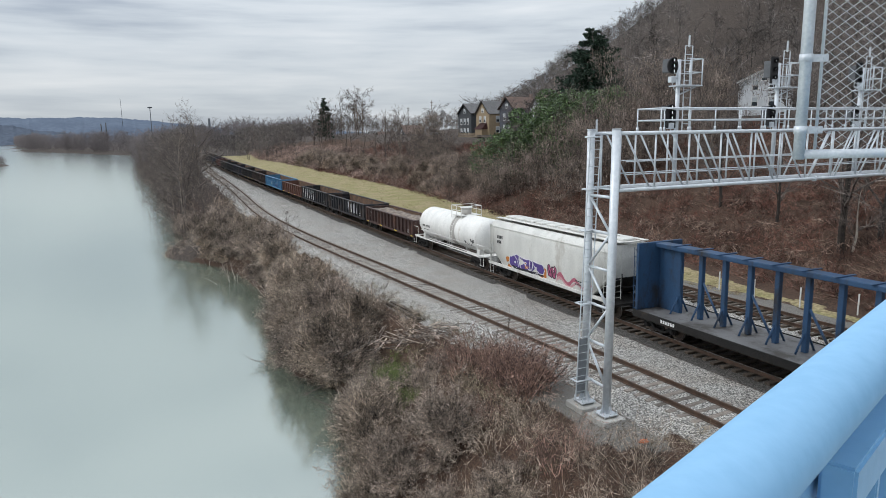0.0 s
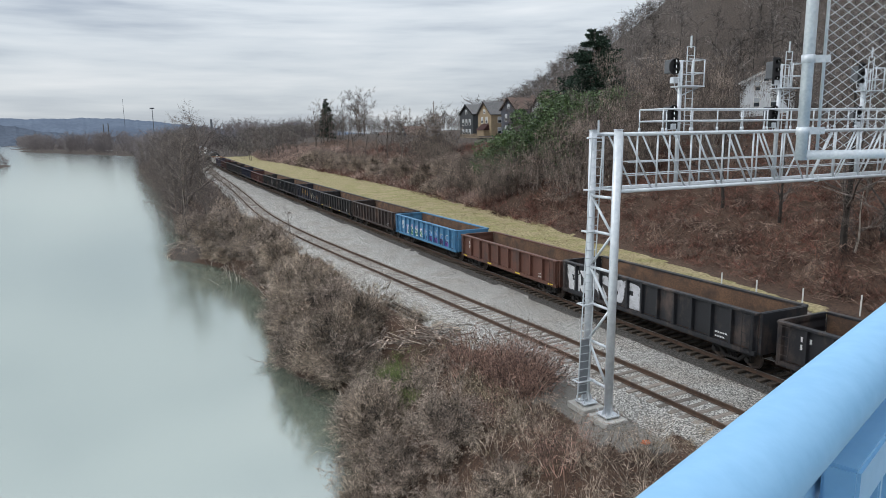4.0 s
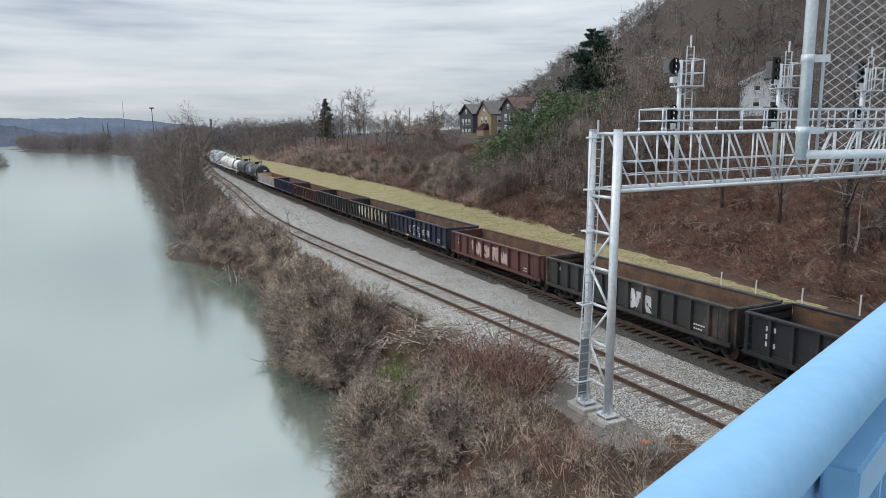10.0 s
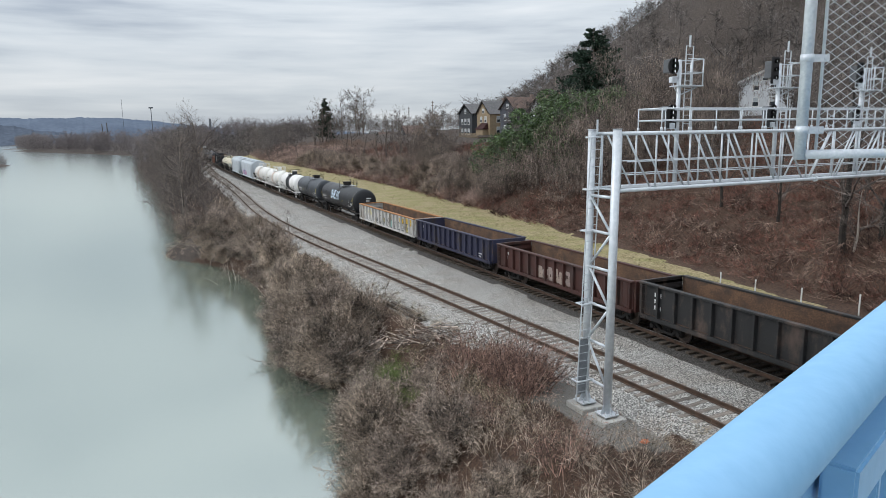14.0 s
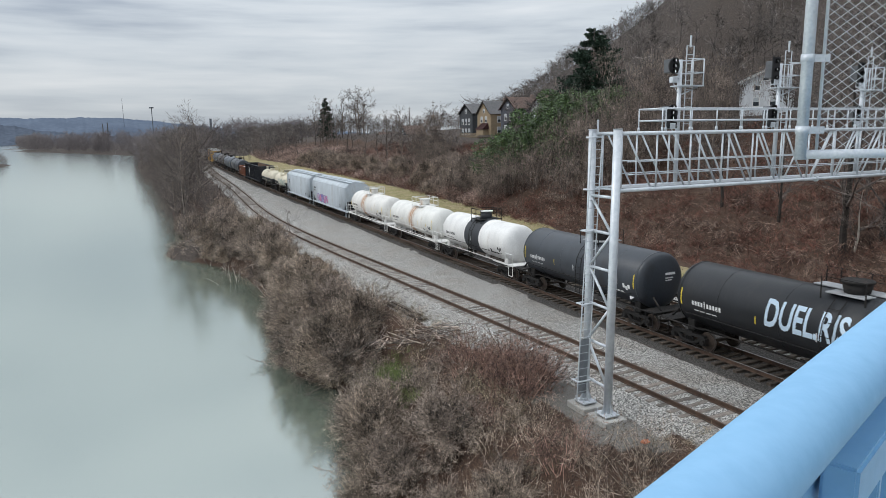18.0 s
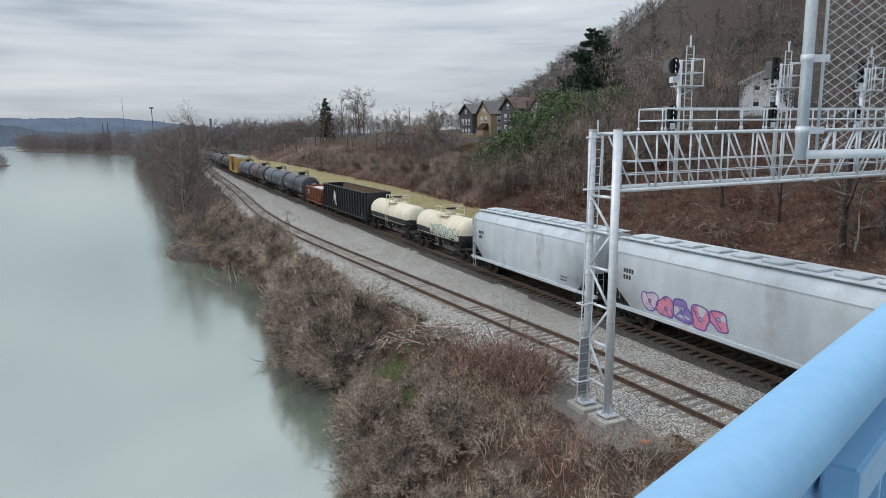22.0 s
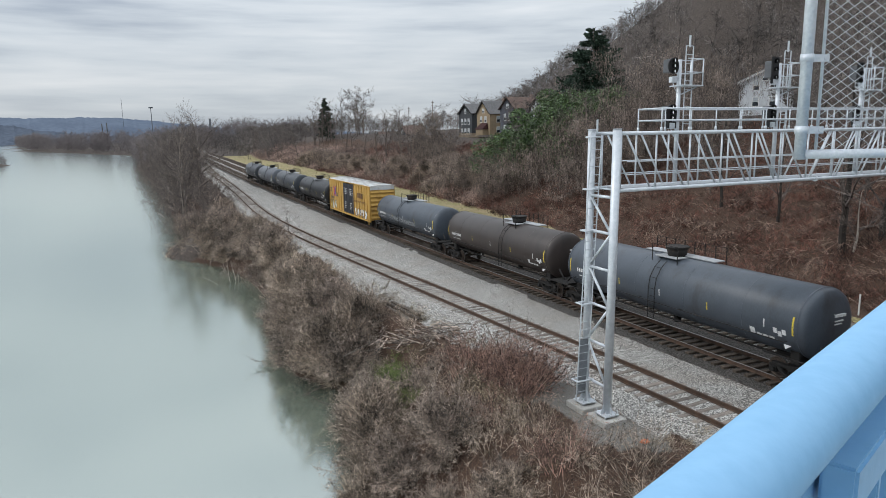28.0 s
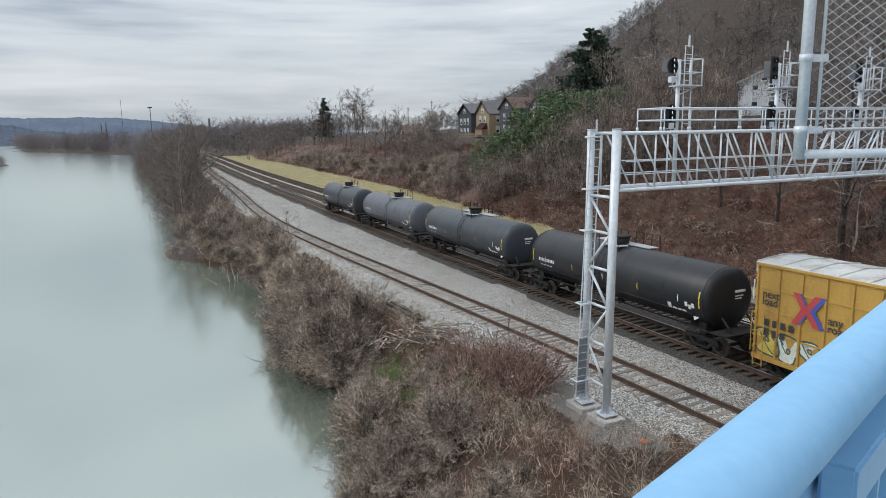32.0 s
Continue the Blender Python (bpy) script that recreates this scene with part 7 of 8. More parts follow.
# ground cover
def tuft(seed, h, n, spread, w=.012, lie=.6):
    s = Sprig(seed)
    r = s.rnd
    for i in range(n):
        a = r.uniform(0, 6.283)
        p = Vector((math.cos(a) * r.random() * spread, math.sin(a) * r.random() * spread, -.05))
        d = Vector((r.gauss(0, lie), r.gauss(0, lie), 1)).normalized()
        q = p + d * h * r.uniform(.4, 1)
        s.blade(p, q, w)
        s.blade(q - d * h * .2, q + s.turn(d, .6) * h * .35, w * .7)
    return s


TUFTS = [tuft(120 + i, h, 30, .55, .011, l) for i, (h, l) in enumerate(((.8, 1.1), (.55, 1.4), (1.0, .9)))]


def scatter(n, y0, y1, x_of, keep=None, size=(.6, 1.2)):
    out = []
    for i in range(n):
        y = y0 + (y1 - y0) * rp.random() ** 1.25
        x = x_of(y)
        if keep and not keep(x, y):
            continue
        out.append((rp.randrange(3), x, y, ground_z(x, y), rp.uniform(0, 6), rp.uniform(*size)))
    return out


stamp("bank_brush", "tangle of dead stems over the river bank", TUFTS, scatter(420, 8, 110, lambda y: shore_x(y) + rp.random() * (siding_x(y) - 2.7 - shore_x(y) - (1.8 if 16.5 < y < 25 else 0)), size=(.6, 1.3)), M["twig"])
stamp("spit_grass", "dead grass on the mud spit", TUFTS, [(rp.randrange(3), rp.uniform(1.6, 6), rp.uniform(86, 94), -4.9, rp.uniform(0, 6), rp.uniform(.4, 1.0)) for i in range(160)], M["twig_grey"])
stamp("edge_weeds", "dead weeds along the edge of the ballast", TUFTS, scatter(420, 13, 120, lambda y: siding_x(y) - 2.5 + rp.gauss(0, .32), keep=lambda x, y: not 16.5 < y < 25, size=(.25, .6)), M["weed"])
stamp("bank_weeds", "straw-coloured dead grass on the bank", TUFTS, scatter(330, 8, 60, lambda y: shore_x(y) + rp.random() * (siding_x(y) - 2.6 - shore_x(y) - (1.6 if 16.5 < y < 25 else 0)), size=(.4, .9)), M["weed"])
stamp("green_shoots", "patch of fresh green shoots by the water", TUFTS, scatter(150, 26, 33, lambda y: shore_x(y) + .6 + rp.random() * 2.6, size=(.4, .8)) + [(rp.randrange(3), x, y, ground_z(x, y), rp.uniform(0, 6), rp.uniform(.8, 1.3)) for x, y in [(rp.uniform(9.4, 11.2), rp.uniform(29, 32.6)) for i in range(90)]], M["weed_green"])
stamp("slope_brush", "fallen brown stems and brambles on the slope", TUFTS, scatter(5200, 12, 190, lambda y: spline(y, TOE) + .5 + rp.random() * 24, size=(.8, 1.9)), M["slope"])
stamp("verge_thicket", "thicket of bare stems beyond the grass verge", [tuft(150 + i, 1.7, 34, 1.5, .022, .8) for i in range(3)], scatter(1500, 84, 330, lambda y: spline(y, TOE) + 1 + rp.random() * 15, size=(.6, 1.3)), M["verge_stems"])
stamp("slope_straw", "pale dead stems lying on the slope", [tuft(140 + i, 1.6, 16, .5, .018, 2.2) for i in range(3)], scatter(1700, 14, 78, lambda y: spline(y, TOE) + .5 + rp.random() * 22, size=(.4, 1.0)), M["straw"])
stamp("verge_grass", "short dry yellow grass on the verge", TUFTS, scatter(1500, 30, 210, lambda y: main_x(y) + 9.6 + rp.random() * (spline(y, TOE) - main_x(y) - (10.8 if y < 62 else 8.9)), size=(.2, .42)), M["grass_blade"] if "grass_blade" in M else M["weed"])


# ivy-hung trees and the big conifer
def ivy_tree(x, y, h, w, seed, green):
    s, t = Sprig(seed), Sprig(seed + 1)
    r = s.rnd
    t.tube(Vector((0, 0, -.5)), Vector((.2, 0, h * .6)), .22, .12, 7)
    for i in range(7):
        d = Vector((r.gauss(0, .7), r.gauss(0, .7), r.uniform(.2, .9))).normalized()
        t.limb(Vector((.1, 0, h * r.uniform(.25, .6))), d, h * .4, .08, 1, 3, (0, 4, 3), .02)
    lumps = [(Vector((r.gauss(0, w * .4), r.gauss(0, w * .4), h * r.uniform(.15, .95))), r.uniform(.6, 1.3) * w * .32) for i in range(20)]
    for c, q in lumps:
        for i in range(620 if green else 200):
            d = Vector((r.gauss(0, 1), r.gauss(0, 1), r.gauss(0, 1))).normalized()
            p = c + Vector((d.x * q, d.y * q, d.z * q * .8)) * r.uniform(.72, 1.08)
            if green:
                s.leaf(p, r.uniform(.10, .23))
            else:
                s.blade(p, p + Vector((r.gauss(0, .12), r.gauss(0, .12), -r.uniform(.4, 1.1))), .018)
                s.blade(p, p + s.turn(d, .5, -.2) * .6, .016)
    ob = new("ivy_covered_tree" if green else "vine_draped_tree", t.mesh("trunk", M["bark"]))
    ob.location = (x, y, ground_z(x, y))
    tagged(ob, "tree smothered in green ivy on the slope" if green else "tree draped in dead grey-brown vines", "tree", "overgrown trees on the slope")
    part("foliage", s.mesh("foliage", M["ivy"] if green else M["vine"]), None, ob)


for i, (x, y, h, w) in enumerate(((52, 81, 8.0, 6), (54.5, 79, 9.8, 7), (57, 78, 9.8, 7), (60.5, 80, 9.0, 6), (52, 88, 8.0, 6), (55, 86, 9.6, 7), (63, 82, 8.2, 5))):
    ivy_tree(x, y, h, w, 200 + i * 3, True)
for i, (x, y, h, w) in enumerate(((49, 78, 5, 6), (47.5, 84, 4.5, 6), (51, 70, 8, 6), (55, 68, 9.5, 6), (58, 66, 11, 6), (48, 66, 5.5, 5), (53, 62, 7.5, 6), (61, 70, 12, 6), (57, 58, 9, 6), (63, 60, 10, 6), (48, 98, 5, 5), (52, 104, 4, 5), (57.5, 140, 8, 6), (59.4, 138, 10.5, 5), (58, 134, 6, 7), (56, 128, 5, 6))):
    ivy_tree(x, y, h, w, 260 + i * 3, False)


def conifer(x, y, z, h, w, seed, label):
    s, t = Sprig(seed), Sprig(seed + 1)
    r = s.rnd
    t.tube(Vector((0, 0, -.5)), Vector((0, 0, h)), h * .018, .03, 7)
    n = int(h * 10)
    for i in range(n):
        f = i / n
        zc = h * (.1 + .9 * f)
        reach = w * (1 - f) ** .62 * r.uniform(.6, 1.1) + .3
        a = r.uniform(0, 6.283)
        d = Vector((math.cos(a), math.sin(a), r.uniform(-.12, .3))).normalized()
        tip = Vector((0, 0, zc)) + d * reach
        t.tube(Vector((0, 0, zc)), tip, .035, .01, 3)
        for k in range(int(16 + reach * 26)):
            q = Vector((0, 0, zc)).lerp(tip, r.uniform(.2, 1.02))
            q += Vector((r.gauss(0, .13), r.gauss(0, .13), r.gauss(0, .09))) * reach * .5
            e = s.turn(d, .6, .25) * r.uniform(.25, .5)
            s.blade(q, q + e, .17)
    ob = new("conifer", t.mesh("trunk", M["bark"]))
    ob.location = (x, y, z)
    tagged(ob, label, "tree")
    part("foliage", s.mesh("foliage", M["needles"]), None, ob)


conifer(66.2, 89, ground_z(66.2, 89), 25.6 - ground_z(66.2, 89), 7.4, 300, "tall dark green conifer above the ivy")
conifer(64.5, 256, ground_z(64.5, 256), 16.5, 3.6, 310, "dark spruce among the bare trees")

# ---------------------------------------------------------------- houses on the terrace
M["shingle"] = mat("grey_shingles", (.17, .165, .165), (.10, .098, .10), .9, scale=2, fine=18, bump=.4, bump_scale=14)
M["shingle_brown"] = mat("brown_shingles", (.16, .105, .085), (.09, .062, .052), .9, scale=2, fine=18, bump=.4, bump_scale=14)
M["trim"] = mat("white_trim", (.76, .76, .74), (.64, .64, .62), .6, scale=4)
M["pane"] = mat("window_glass", (.05, .06, .07), (.03, .035, .04), .08, scale=1)
M["curtained"] = mat("window_with_blind", (.45, .48, .50), (.33, .35, .37), .3, scale=1)
M["deck_wood"] = mat("weathered_boards", (.36, .28, .19), (.22, .17, .12), .9, scale=2, fine=20, stretch=(1, 5, 1))


def siding_mat(name, c):
    m = mat(name, c, tuple(q * .82 for q in c), .75, scale=1.5, fine=20)
    n, l = m.node_tree.nodes, m.node_tree.links
    tc, wv, bp = n.new("ShaderNodeTexCoord"), n.new("ShaderNodeTexWave"), n.new("ShaderNodeBump")
    wv.wave_profile, wv.bands_direction = "SAW", "Z"
    wv.inputs["Scale"].default_value = 1.6
    l.new(tc.outputs["Object"], wv.inputs["Vector"])
    bp.inputs["Strength"].default_value, bp.inputs["Distance"].default_value = .5, .03
    l.new(wv.outputs[1], bp.inputs["Height"])
    l.new(bp.outputs[0], n["Principled BSDF"].inputs["Normal"])
    return m


def house(label, x, y, z, w, d, eave, ridge, wall, roof, turn=0.0, storeys=2, per=2, chimney=True, attic=True):
    """Gable front towards -x, ridge along x; z is the ground floor's level."""
    h = thing("house", label, "house", "houses on the terrace", at=(x, y, z))
    h.rotation_euler = (0, 0, turn)
    bm = bmesh.new()
    ring = [(-w / 2, -4), (w / 2, -4), (w / 2, eave), (0, ridge - .12), (-w / 2, eave)]
    a = [bm.verts.new((0, u, v)) for u, v in ring]
    b = [bm.verts.new((d, u, v)) for u, v in ring]
    bm.faces.new(a)
    bm.faces.new(b[::-1])
    for i in range(5):
        bm.faces.new((a[i], b[i], b[(i + 1) % 5], a[(i + 1) % 5]))
    bmesh.ops.recalc_face_normals(bm, faces=bm.faces)
    wl_ = part("wall", bm, wall, h)
    k = (ridge - eave) / (w / 2)
    for s in (-1, 1):
        bm = bmesh.new()
        o = w / 2 + .4
        vs = [bm.verts.new(q) for q in ((-.45, 0, ridge), (d + .45, 0, ridge), (d + .45, s * o, ridge - k * o), (-.45, s * o, ridge - k * o))]
        bm.faces.new(vs)
        bmesh.ops.recalc_face_normals(bm, faces=bm.faces)
        bmesh.ops.solidify(bm, geom=bm.faces[:], thickness=.16)
        part("roof", bm, roof, h)
        bm = bmesh.new()
        vs = [bm.verts.new(q) for q in ((-.5, 0, ridge + .03), (-.5, s * o, ridge - k * o + .03), (-.5, s * o, ridge - k * o - .28), (-.5, 0, ridge - .28))]
        bm.faces.new(vs)
        bmesh.ops.solidify(bm, geom=bm.faces[:], thickness=.05)
        part("barge_board", bm, M["trim"], h)
    spots = []
    for f in range(storeys):
        zz = 1.0 + f * 2.75
        for i in range(per):
            u = -w / 2 + w * (i + 1) / (per + 1)
            spots.append(("f", u, zz))
        for i in range(3):
            spots.append(("s", d * (i + 1) / 4, zz))
    if attic:
        spots.append(("f", 0, eave + .1))
    for kind, u, zz in spots:
        ww, hh = .9, 1.45 if zz < eave - .3 else .9

        def slab(o0, o1, u0, u1, z0, z1):
            if kind == "f":
                return box(-o1, u0, z0, -o0, u1, z1)
            return box(u0, -w / 2 - o1, z0, u1, -w / 2 - o0, z1)
        win = part("window", slab(.003, .05, u - ww / 2 - .12, u + ww / 2 + .12, zz - .12, zz + hh + .12), M["trim"], h)
        part("pane", slab(.054, .06, u - ww / 2, u + ww / 2, zz + hh / 2 + .03, zz + hh), M["curtained"], win)
        part("pane", slab(.054, .06, u - ww / 2, u + ww / 2, zz, zz + hh / 2 - .03), M["pane"], win)
    if chimney:
        part("chimney", box(d * .6, -.35, ridge - .5, d * .6 + .7, .35, ridge + .75), mat("chimney_brick", (.27, .20, .17), None, .9) if "chimney_brick" not in bpy.data.materials else bpy.data.materials["chimney_brick"], h)
    return h


slate = siding_mat("slate_blue_siding", (.075, .08, .10))
tan = siding_mat("tan_siding", (.33, .25, .16))
dusk = siding_mat("charcoal_siding", (.055, .06, .066))
white = siding_mat("white_siding", (.62, .64, .66))
pale_blue = siding_mat("pale_blue_siding", (.40, .46, .52))
house("slate-blue house with white gable trim and brown roof", 83, 146, 9.0, 7.4, 11, 6.6, 9.3, slate, M["shingle_brown"])
h_tan = house("tan two-storey house with grey roof", 83, 159, 8.7, 7.6, 10, 6.2, 9.4, tan, M["shingle"])
house("charcoal house with white-framed windows", 84, 172, 8.4, 8.4, 10, 6.8, 9.4, dusk, M["shingle"], per=3)
house("house with white gable behind the ivy", 84, 133, 9.2, 7.0, 9, 6.4, 9.0, white, M["shingle_brown"])
house("small bungalow with white trim among trees", 80, 238, 5.2, 7, 9, 3.0, 5.4, tan, M["shingle_brown"], storeys=1)
house("low house with wide brown roof", 80, 213, 6.2, 9, 11, 3.6, 6.2, slate, M["shingle_brown"], storeys=1)
house("narrow pale blue house with flat sides", 81, 193, 6.4, 3.4, 3.2, 5.4, 6.6, pale_blue, M["shingle"], attic=False, per=1, chimney=False)
house("white house with pale grey roof on the hillside", 98.4, 83.6, 12.6, 8.0, 11, 5.2, 7.1, white, mat("pale_roof", (.40, .41, .42), (.30, .31, .32), .7, scale=2, fine=18), turn=.62)
house("small white house beyond the conifer", 92, 285, 5.5, 7, 9, 3.2, 5.6, white, M["shingle"], storeys=1)
# bay with a dark red roof on the tan house
part("bay", box(-1.6, -2.6, -.2, -.004, 1.4, 1.9), tan, h_tan)
bm = bmesh.new()
vs = [bm.verts.new(q) for q in ((-1.9, -2.9, 1.9), (-1.9, 1.7, 1.9), (-.01, 1.2, 3.6), (-.01, -2.4, 3.6))]
bm.faces.new(vs)
bm.faces.new((vs[0], vs[3], bm.verts.new((-.01, -2.9, 1.9))))
bmesh.ops.solidify(bm, geom=bm.faces[:], thickness=.1)
part("bay_roof", bm, mat("dark_red_roof", (.10, .042, .04), None, .8), h_tan)


def timber_deck():
    dk = thing("timber_deck", "raised timber deck on posts below the tan house", "deck", at=(76.4, 155, 8.6))
    W, L = 5.0, 10.5
    for i in range(14):
        part("board", box(i * W / 14, -L / 2, 0, (i + 1) * W / 14 - .02, L / 2, .06), M["deck_wood"], dk)
    for y in (-L / 2 + .2, 0, L / 2 - .2):
        for x in (.2, W - .2):
            gz = ground_z(76.4 + x, 155 + y) - 8.6
            part("post", box(x - .09, y - .09, gz - .4, x + .09, y + .09, -.004), M["deck_wood"], dk)
    for s in (-1, 1):
        part("top_rail", box(0, s * L / 2 - .04, 1.0, W, s * L / 2 + .04, 1.08), M["deck_wood"], dk)
    part("top_rail", box(-.04, -L / 2, 1.0, .04, L / 2, 1.08), M["deck_wood"], dk)
    for i in range(36):
        part("baluster", box(-.03, -L / 2 + L * i / 35 - .05, .064, .03, -L / 2 + L * i / 35 + .05, .996), M["deck_wood"], dk)


timber_deck()


def utility_pole(x, y, h, z=None):
    p = thing("utility_pole", "wooden utility pole with crossarm", "utility pole", "utility poles", at=(x, y, ground_z(x, y) - .3 if z is None else z))
    part("pole", tube((0, 0, 0), (0, 0, h), .14, .10, n=8), M["bark"], p)
    part("crossarm", box(-.05, -1.1, h - .7, .05, 1.1, h - .55), M["bark"], p)
    part("crossarm", box(-.05, -.9, h - 1.6, .05, .9, h - 1.45), M["bark"], p)


utility_pole(95, 143, 14.5)
utility_pole(88, 205, 11)
utility_pole(90, 232, 10)

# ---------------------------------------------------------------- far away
# aerial haze is mixed into these two wood colours; the air itself is clear
M["far_hill"] = mat("hazed_far_woods", (.135, .165, .215), (.105, .13, .175), 1, scale=.006, fine=.06, space="World", spec=0)
M["near_hill"] = mat("hazed_near_woods", (.105, .125, .16), (.075, .09, .118), 1, scale=.008, fine=.08, space="World", spec=0)


def ridge(name, label, dist, tops, material, a0, a1, seed, depth=500):
    """A long wooded ridge; tops: (heading in degrees, height)."""
    v, f = [], []
    n = 260
    for i in range(n + 1):
        a = a0 + (a1 - a0) * i / n
        h = spline(a, tops) + 5 * noise.noise((a * .8, seed, 0)) + 3.5 * noise.noise((a * 3.1, seed, 1)) + 2.2 * noise.noise((a * 11, seed, 2))
        s, c = math.sin(radians(a)), math.cos(radians(a))
        for dd, hh in ((0, -12), (.3 * depth, h * .55), (.75 * depth, h), (1.3 * depth, h * .6)):
            v.append((s * (dist + dd), c * (dist + dd), hh))
    for i in range(n):
        for j in range(3):
            k = i * 4 + j
            f.append((k, k + 4, k + 5, k + 1))
    tagged(new(name, mesh_from(name, v, f, material)), label, "hills", kind="structure")


ridge("backdrop", "low wooded hills beyond the river, coloured blue-grey for haze", 3100, ((-24, 112), (-12, 118), (-9.5, 112), (-8, 104), (-6, 108), (-3, 110), (0, 96), (3, 74), (6, 50), (9, 42), (12, 38), (15, 30), (19, 8), (30, 6)), M["far_hill"], -24, 30, 3.1, 700)
ridge("backdrop_near", "wooded rise along the far bank, coloured grey for haze", 2000, ((-24, 62), (-12, 64), (-10, 60), (-8.6, 52), (-7, 34), (-4, 20), (0, 14), (4, 12), (30, 12)), M["near_hill"], -24, 30, 8.4, 500)

tower = thing("distant_tower", "hazy blue office tower on the horizon", "building", at=(1900 * math.sin(radians(11.35)), 1900 * math.cos(radians(11.35)), -4))
# tower blue includes the haze of its distance
part("wall", box(-14, -14, 0, 14, 14, 48), mat("hazy_blue_glass", (.16, .27, .42), (.13, .23, .37), .6, scale=.1), tower)
for i in range(8):
    part("floor_band", box(-14.3, -14.3, 6 + i * 5, 14.3, 14.3, 7 + i * 5), M["far_hill"], tower)


def high_mast(a, dist, top, base):
    x, y = dist * math.sin(radians(a)), dist * math.cos(radians(a))
    m = thing("high_mast_light", "tall grey floodlight mast beyond the trees", "floodlight mast", at=(x, y, base))
    part("mast", tube((0, 0, 0), (0, 0, top - base), .55, .3, n=8), M["far_steel"], m)
    part("lamp_ring", tube((0, 0, top - base), (0, 0, top - base + 1.1), 2.3, 2.0, n=12), M["far_steel"], m)
    return m


# one haze-tinted grey for the masts and the smokestack
M["far_steel"] = mat("hazy_steel", (.10, .11, .13), (.08, .09, .10), .8, scale=.5)
high_mast(.58, 700, 37.5, -4)
stack = thing("smokestack", "thin brick smokestack far up the valley", "chimney", at=(1500 * math.sin(radians(4.9)), 1500 * math.cos(radians(4.9)), -4))
part("shaft", tube((0, 0, 0), (0, 0, 50), 3.2, 2.3, n=12), M["far_steel"], stack)
part("rim", tube((0, 0, 50.01), (0, 0, 51.5), 2.6, 2.6, n=12), M["far_steel"], stack)
aerial = thing("radio_mast", "faint lattice radio mast on the far hill", "radio mast", at=(3300 * math.sin(radians(-1.45)), 3300 * math.cos(radians(-1.45)), 60))
part("mast", tube((0, 0, 0), (0, 0, 122), 1.2, .8, n=4), M["far_steel"], aerial)
for k, (px, d, top) in enumerate(((-2.95, 840, 26.0), (-2.62, 838, 27.0))):
    m = thing("river_pole", "dark tall pole standing on the far shore", "pole", "poles on the far shore", at=(d * math.sin(radians(px)), d * math.cos(radians(px)), -6.5))
    part("shaft", tube((0, 0, 0), (0, 0, top + 6.5), .75, .55, n=8), M["signal_black"], m)
    part("footing", box(-2.2, -2.2, 0, 2.2, 2.2, 3.6), M["trim"], m)

# ---------------------------------------------------------------- odds and ends by the track


def heap_of_sticks(x, y, n, w, seed, label):
    r = random.Random(seed)
    t = thing("brush_pile", label, "brush pile", at=(x, y, ground_z(x, y)))
    for i in range(n):
        a, l = r.uniform(0, 6.28), r.uniform(.8, 2.2)
        c = Vector((r.gauss(0, w), r.gauss(0, w * .7), abs(r.gauss(0, .22)) + .05))
        d = Vector((math.cos(a), math.sin(a), r.gauss(0, .16))) * l / 2
        part("stick", tube(c - d, c + d, r.uniform(.015, .045), r.uniform(.008, .02), n=5), M["twig_grey"] if r.random() < .5 else M["bark"], t)


def stem_heap(x, y, seed, size):
    """Long dead stems thrown together, fanning down the slope."""
    h = Sprig(seed)
    r = h.rnd
    for i in range(46):
        a = r.gauss(3.9, .75)
        p = Vector((r.gauss(0, .5), r.gauss(0, .5), r.uniform(.05, .4)))
        d = Vector((math.cos(a), math.sin(a), r.uniform(-.35, .12))).normalized()
        n = p + d * r.uniform(.5, 1.1) * size
        e = n + h.turn(d, .25, -.25) * r.uniform(.3, .9) * size
        w = r.uniform(.010, .022)
        h.tube(p, n, w, w * .8, 4)
        h.tube(n, e, w * .8, w * .4, 4)
    ob = new("brush_pile", h.mesh("stems", M["straw"]))
    ob.location = (x, y, ground_z(x, y))
    tagged(ob, "fan of pale dead stems lying on the slope", "brush pile", kind="stuff")


for i, (x, y, k) in enumerate(((47.2, 70.5, 1.5), (45.2, 50.7, 1.5), (46, 47, 1.6), (42.7, 38.2, 1.2), (45.4, 43.3, 1.4), (45.3, 37.8, 1.3), (42.7, 33.1, 1.1), (42.8, 45.9, 1.2), (41.9, 30.1, 1.0), (44, 29.8, 1.0), (48.6, 57.7, 1.6), (48.8, 42.1, 1.5), (46.6, 32.5, 1.2), (45.5, 60, 1.4), (44.2, 41, 1.1))):
    stem_heap(x, y, 500 + i, k)
heap_of_sticks(13.4, 31.4, 80, 1.0, 3, "heap of cut grey branches beside the siding")
heap_of_sticks(12.3, 33.2, 45, 1.0, 4, "heap of dead sticks at the bank edge")
for k, (x0, y0, x1, y1) in enumerate(((13.75, 34.4, 13.3, 39.6), (14.05, 35.3, 13.65, 39.0))):
    lg = thing("timber", "old squared timber lying beside the siding", "timber", "discarded timbers")
    m = Vector(((x0 + x1) / 2, (y0 + y1) / 2, 0))
    zz = max(ground_z(x0, y0), ground_z(x1, y1), ground_z(m.x, m.y))
    l = math.hypot(x1 - x0, y1 - y0) / 2
    lg.location, lg.rotation_euler = (m.x, m.y, zz + .01), (0, 0, -math.atan2(x1 - x0, y1 - y0))
    part("beam", bevel_box(-.12, -l, 0, .12, l, .2, .02), M["tie"], lg)
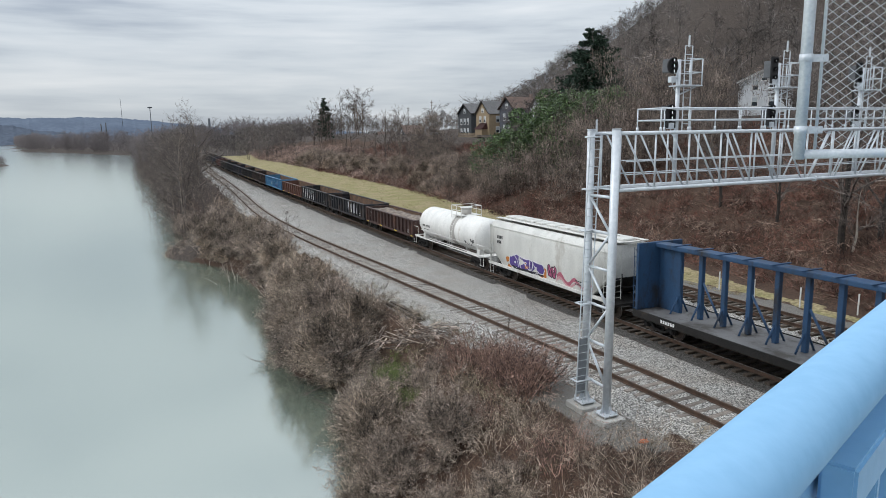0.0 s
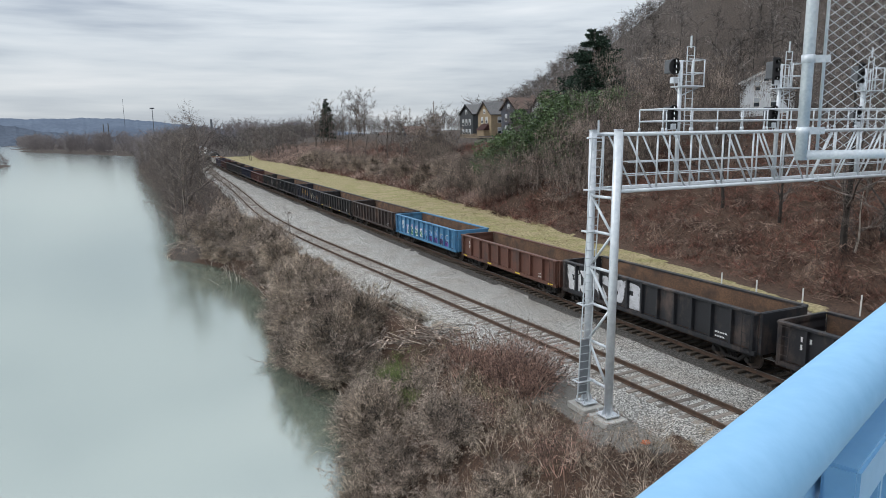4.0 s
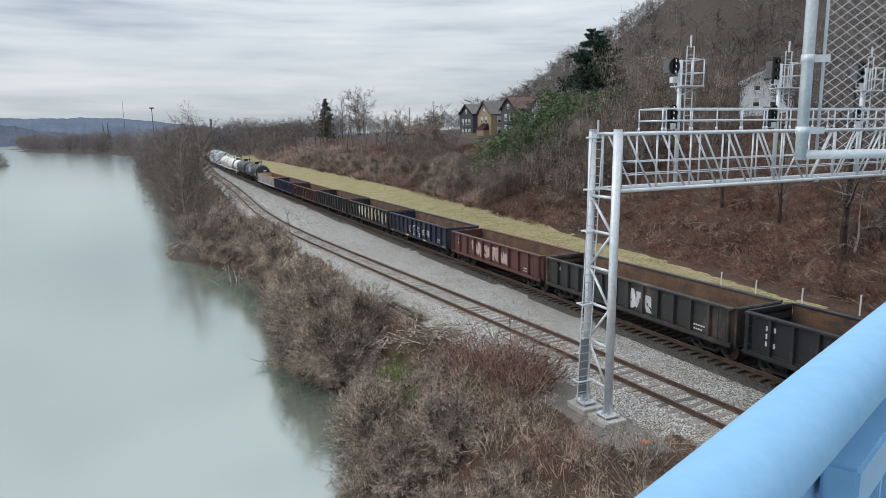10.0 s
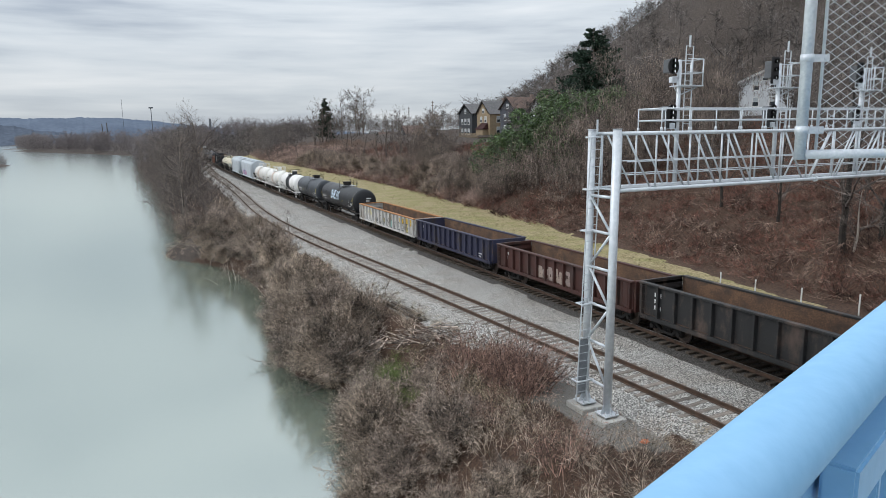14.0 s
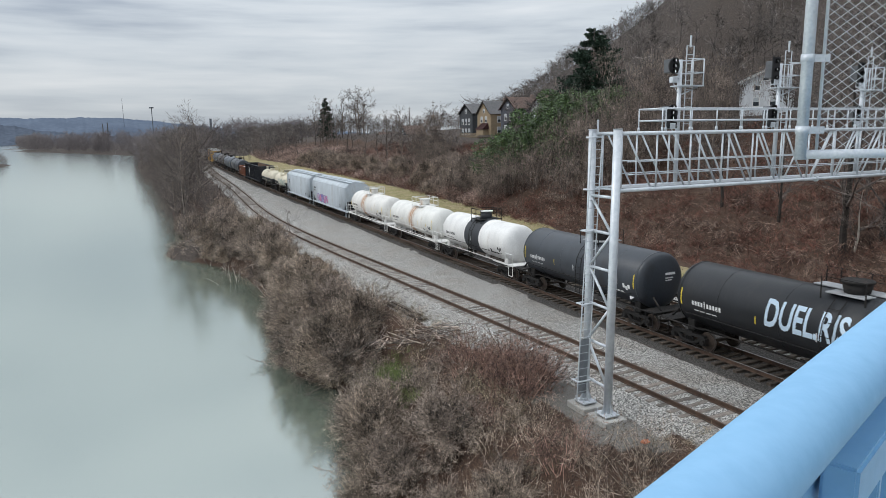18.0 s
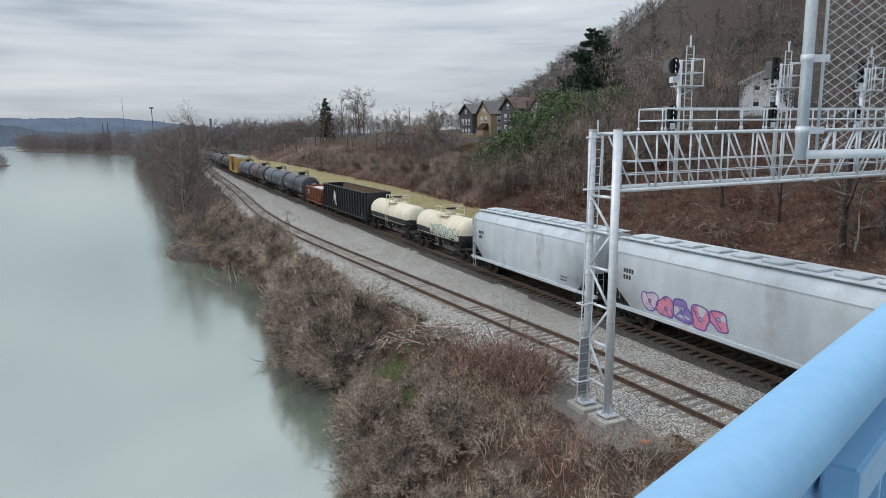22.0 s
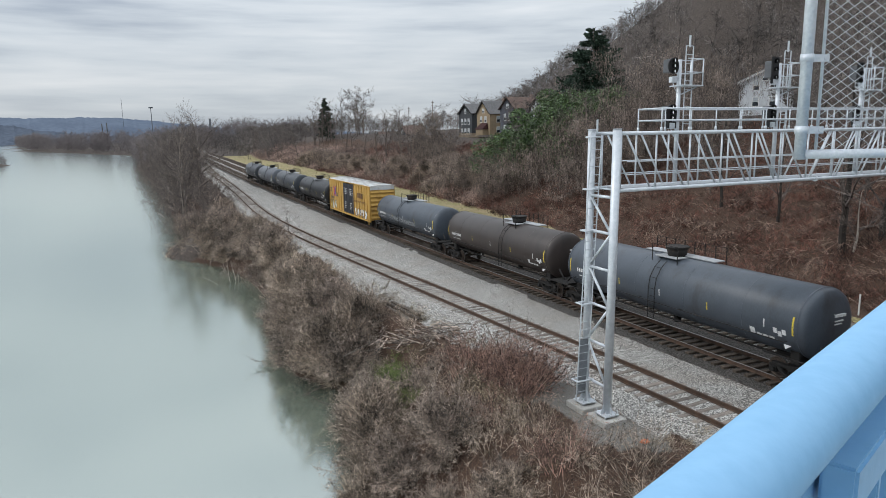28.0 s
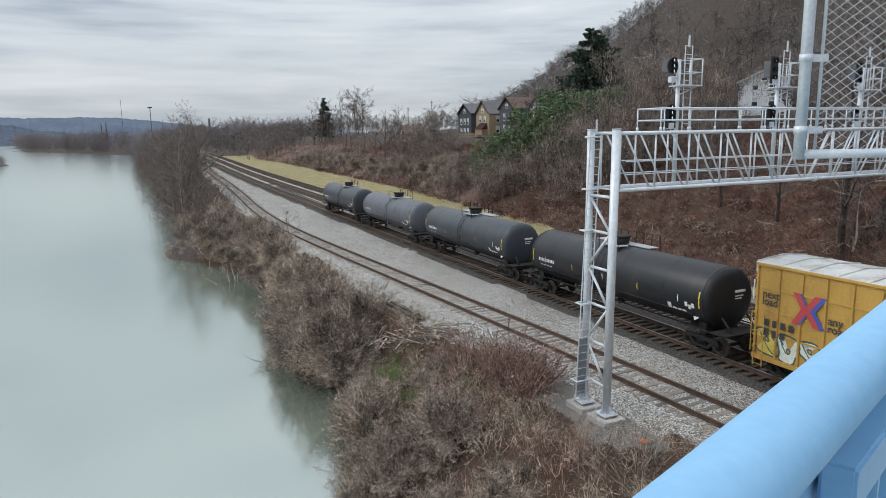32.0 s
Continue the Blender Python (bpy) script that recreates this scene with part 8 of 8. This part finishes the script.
for x, y in ((34.6, 31.9), (34.6, 29.1), (35.2, 26.3), (36.5, 23.6)):
    st = thing("marker_stake", "thin white plastic marker stake by the tracks", "marker stake", "white marker stakes", at=(x, y, ground_z(x, y) - .1))
    part("stake", bevel_box(-.035, -.035, 0, .035, .035, 1.25, .008), M["trim"], st)
    part("cap", bevel_box(-.04, -.04, 1.252, .04, .04, 1.33, .01), M["trim"], st)
orange_bit = thing("orange_rag", "crumpled orange rag on the gravel", "rag", at=(14.9, 16.6, ground_z(14.9, 16.6)))
bm = bmesh.new()
bmesh.ops.create_icosphere(bm, subdivisions=2, radius=.2)
for v in bm.verts:
    v.co = Vector((v.co.x * (1 + .4 * noise.noise(v.co * 6)), v.co.y * .7, max(0, v.co.z * .4 + .05 * noise.noise(v.co * 9))))
part("cloth", bm, mat("orange_cloth", (.62, .16, .06), (.45, .11, .04), .9, scale=12), orange_bit)

# sapling beside the siding, dead branches over the water
sap = Sprig(401)
for k in range(3):
    sap.limb(Vector((.1 * k, 0, -.2)), Vector((-.25 + .3 * k, .1, 1)).normalized(), 2.6, .03, 1, 3, (0, 5, 4), .012, .05, 5, .14)
copies(sap.mesh("stems", M["bark"]), "sapling", "thin leafless sapling beside the siding", "sapling", "", [(14.55, 25.4, 0, 1.0)])
snag = Sprig(402)
for k in range(3):
    snag.limb(Vector((0, .3 * k, .4)), Vector((-1, -.2 + .3 * k, .15)).normalized(), 2.6, .05, 1, 3, (0, 4, 3), .014, -.12, 5, .2)
copies(snag.mesh("stems", M["bark"]), "fallen_branch", "dead branch hanging into the river", "branch", "dead branches in the water", [(8.6, 36.6, 0, 1.0), (7.0, 41.5, .3, .8), (8.3, 33.0, -.3, .9)])
heap_of_sticks(3.6, 89.0, 60, 1.3, 6, "drift of dead branches at the water's edge")
heap_of_sticks(6.4, 87.5, 40, 1.2, 8, "drift of dead branches at the water's edge")


# ---------------------------------------------------------------- the moving train


def motions():
    times = [0, 1.5, 3, 4.5] + [6 + 2 * i for i in range(13)] + [32]
    for car, s, half in train:
        rows = []
        for t in sorted(set(times)):
            y = s - SPEED * t + 1.2 * max(0, 1 - t / 4.5) ** 1.5
            a, b = y - half, y + half
            pa, pb = Vector((main_x(a), a, line_z(a))), Vector((main_x(b), b, line_z(b)))
            d = pb - pa
            mid = (pa + pb) / 2
            rz = -math.degrees(math.atan2(d.x, d.y))
            rx = math.degrees(math.atan2(d.z, math.hypot(d.x, d.y)))
            rows.append((t, pose(mid.x, mid.y, mid.z, rx, 0, rz)))
        walk(car, rows)


motions()
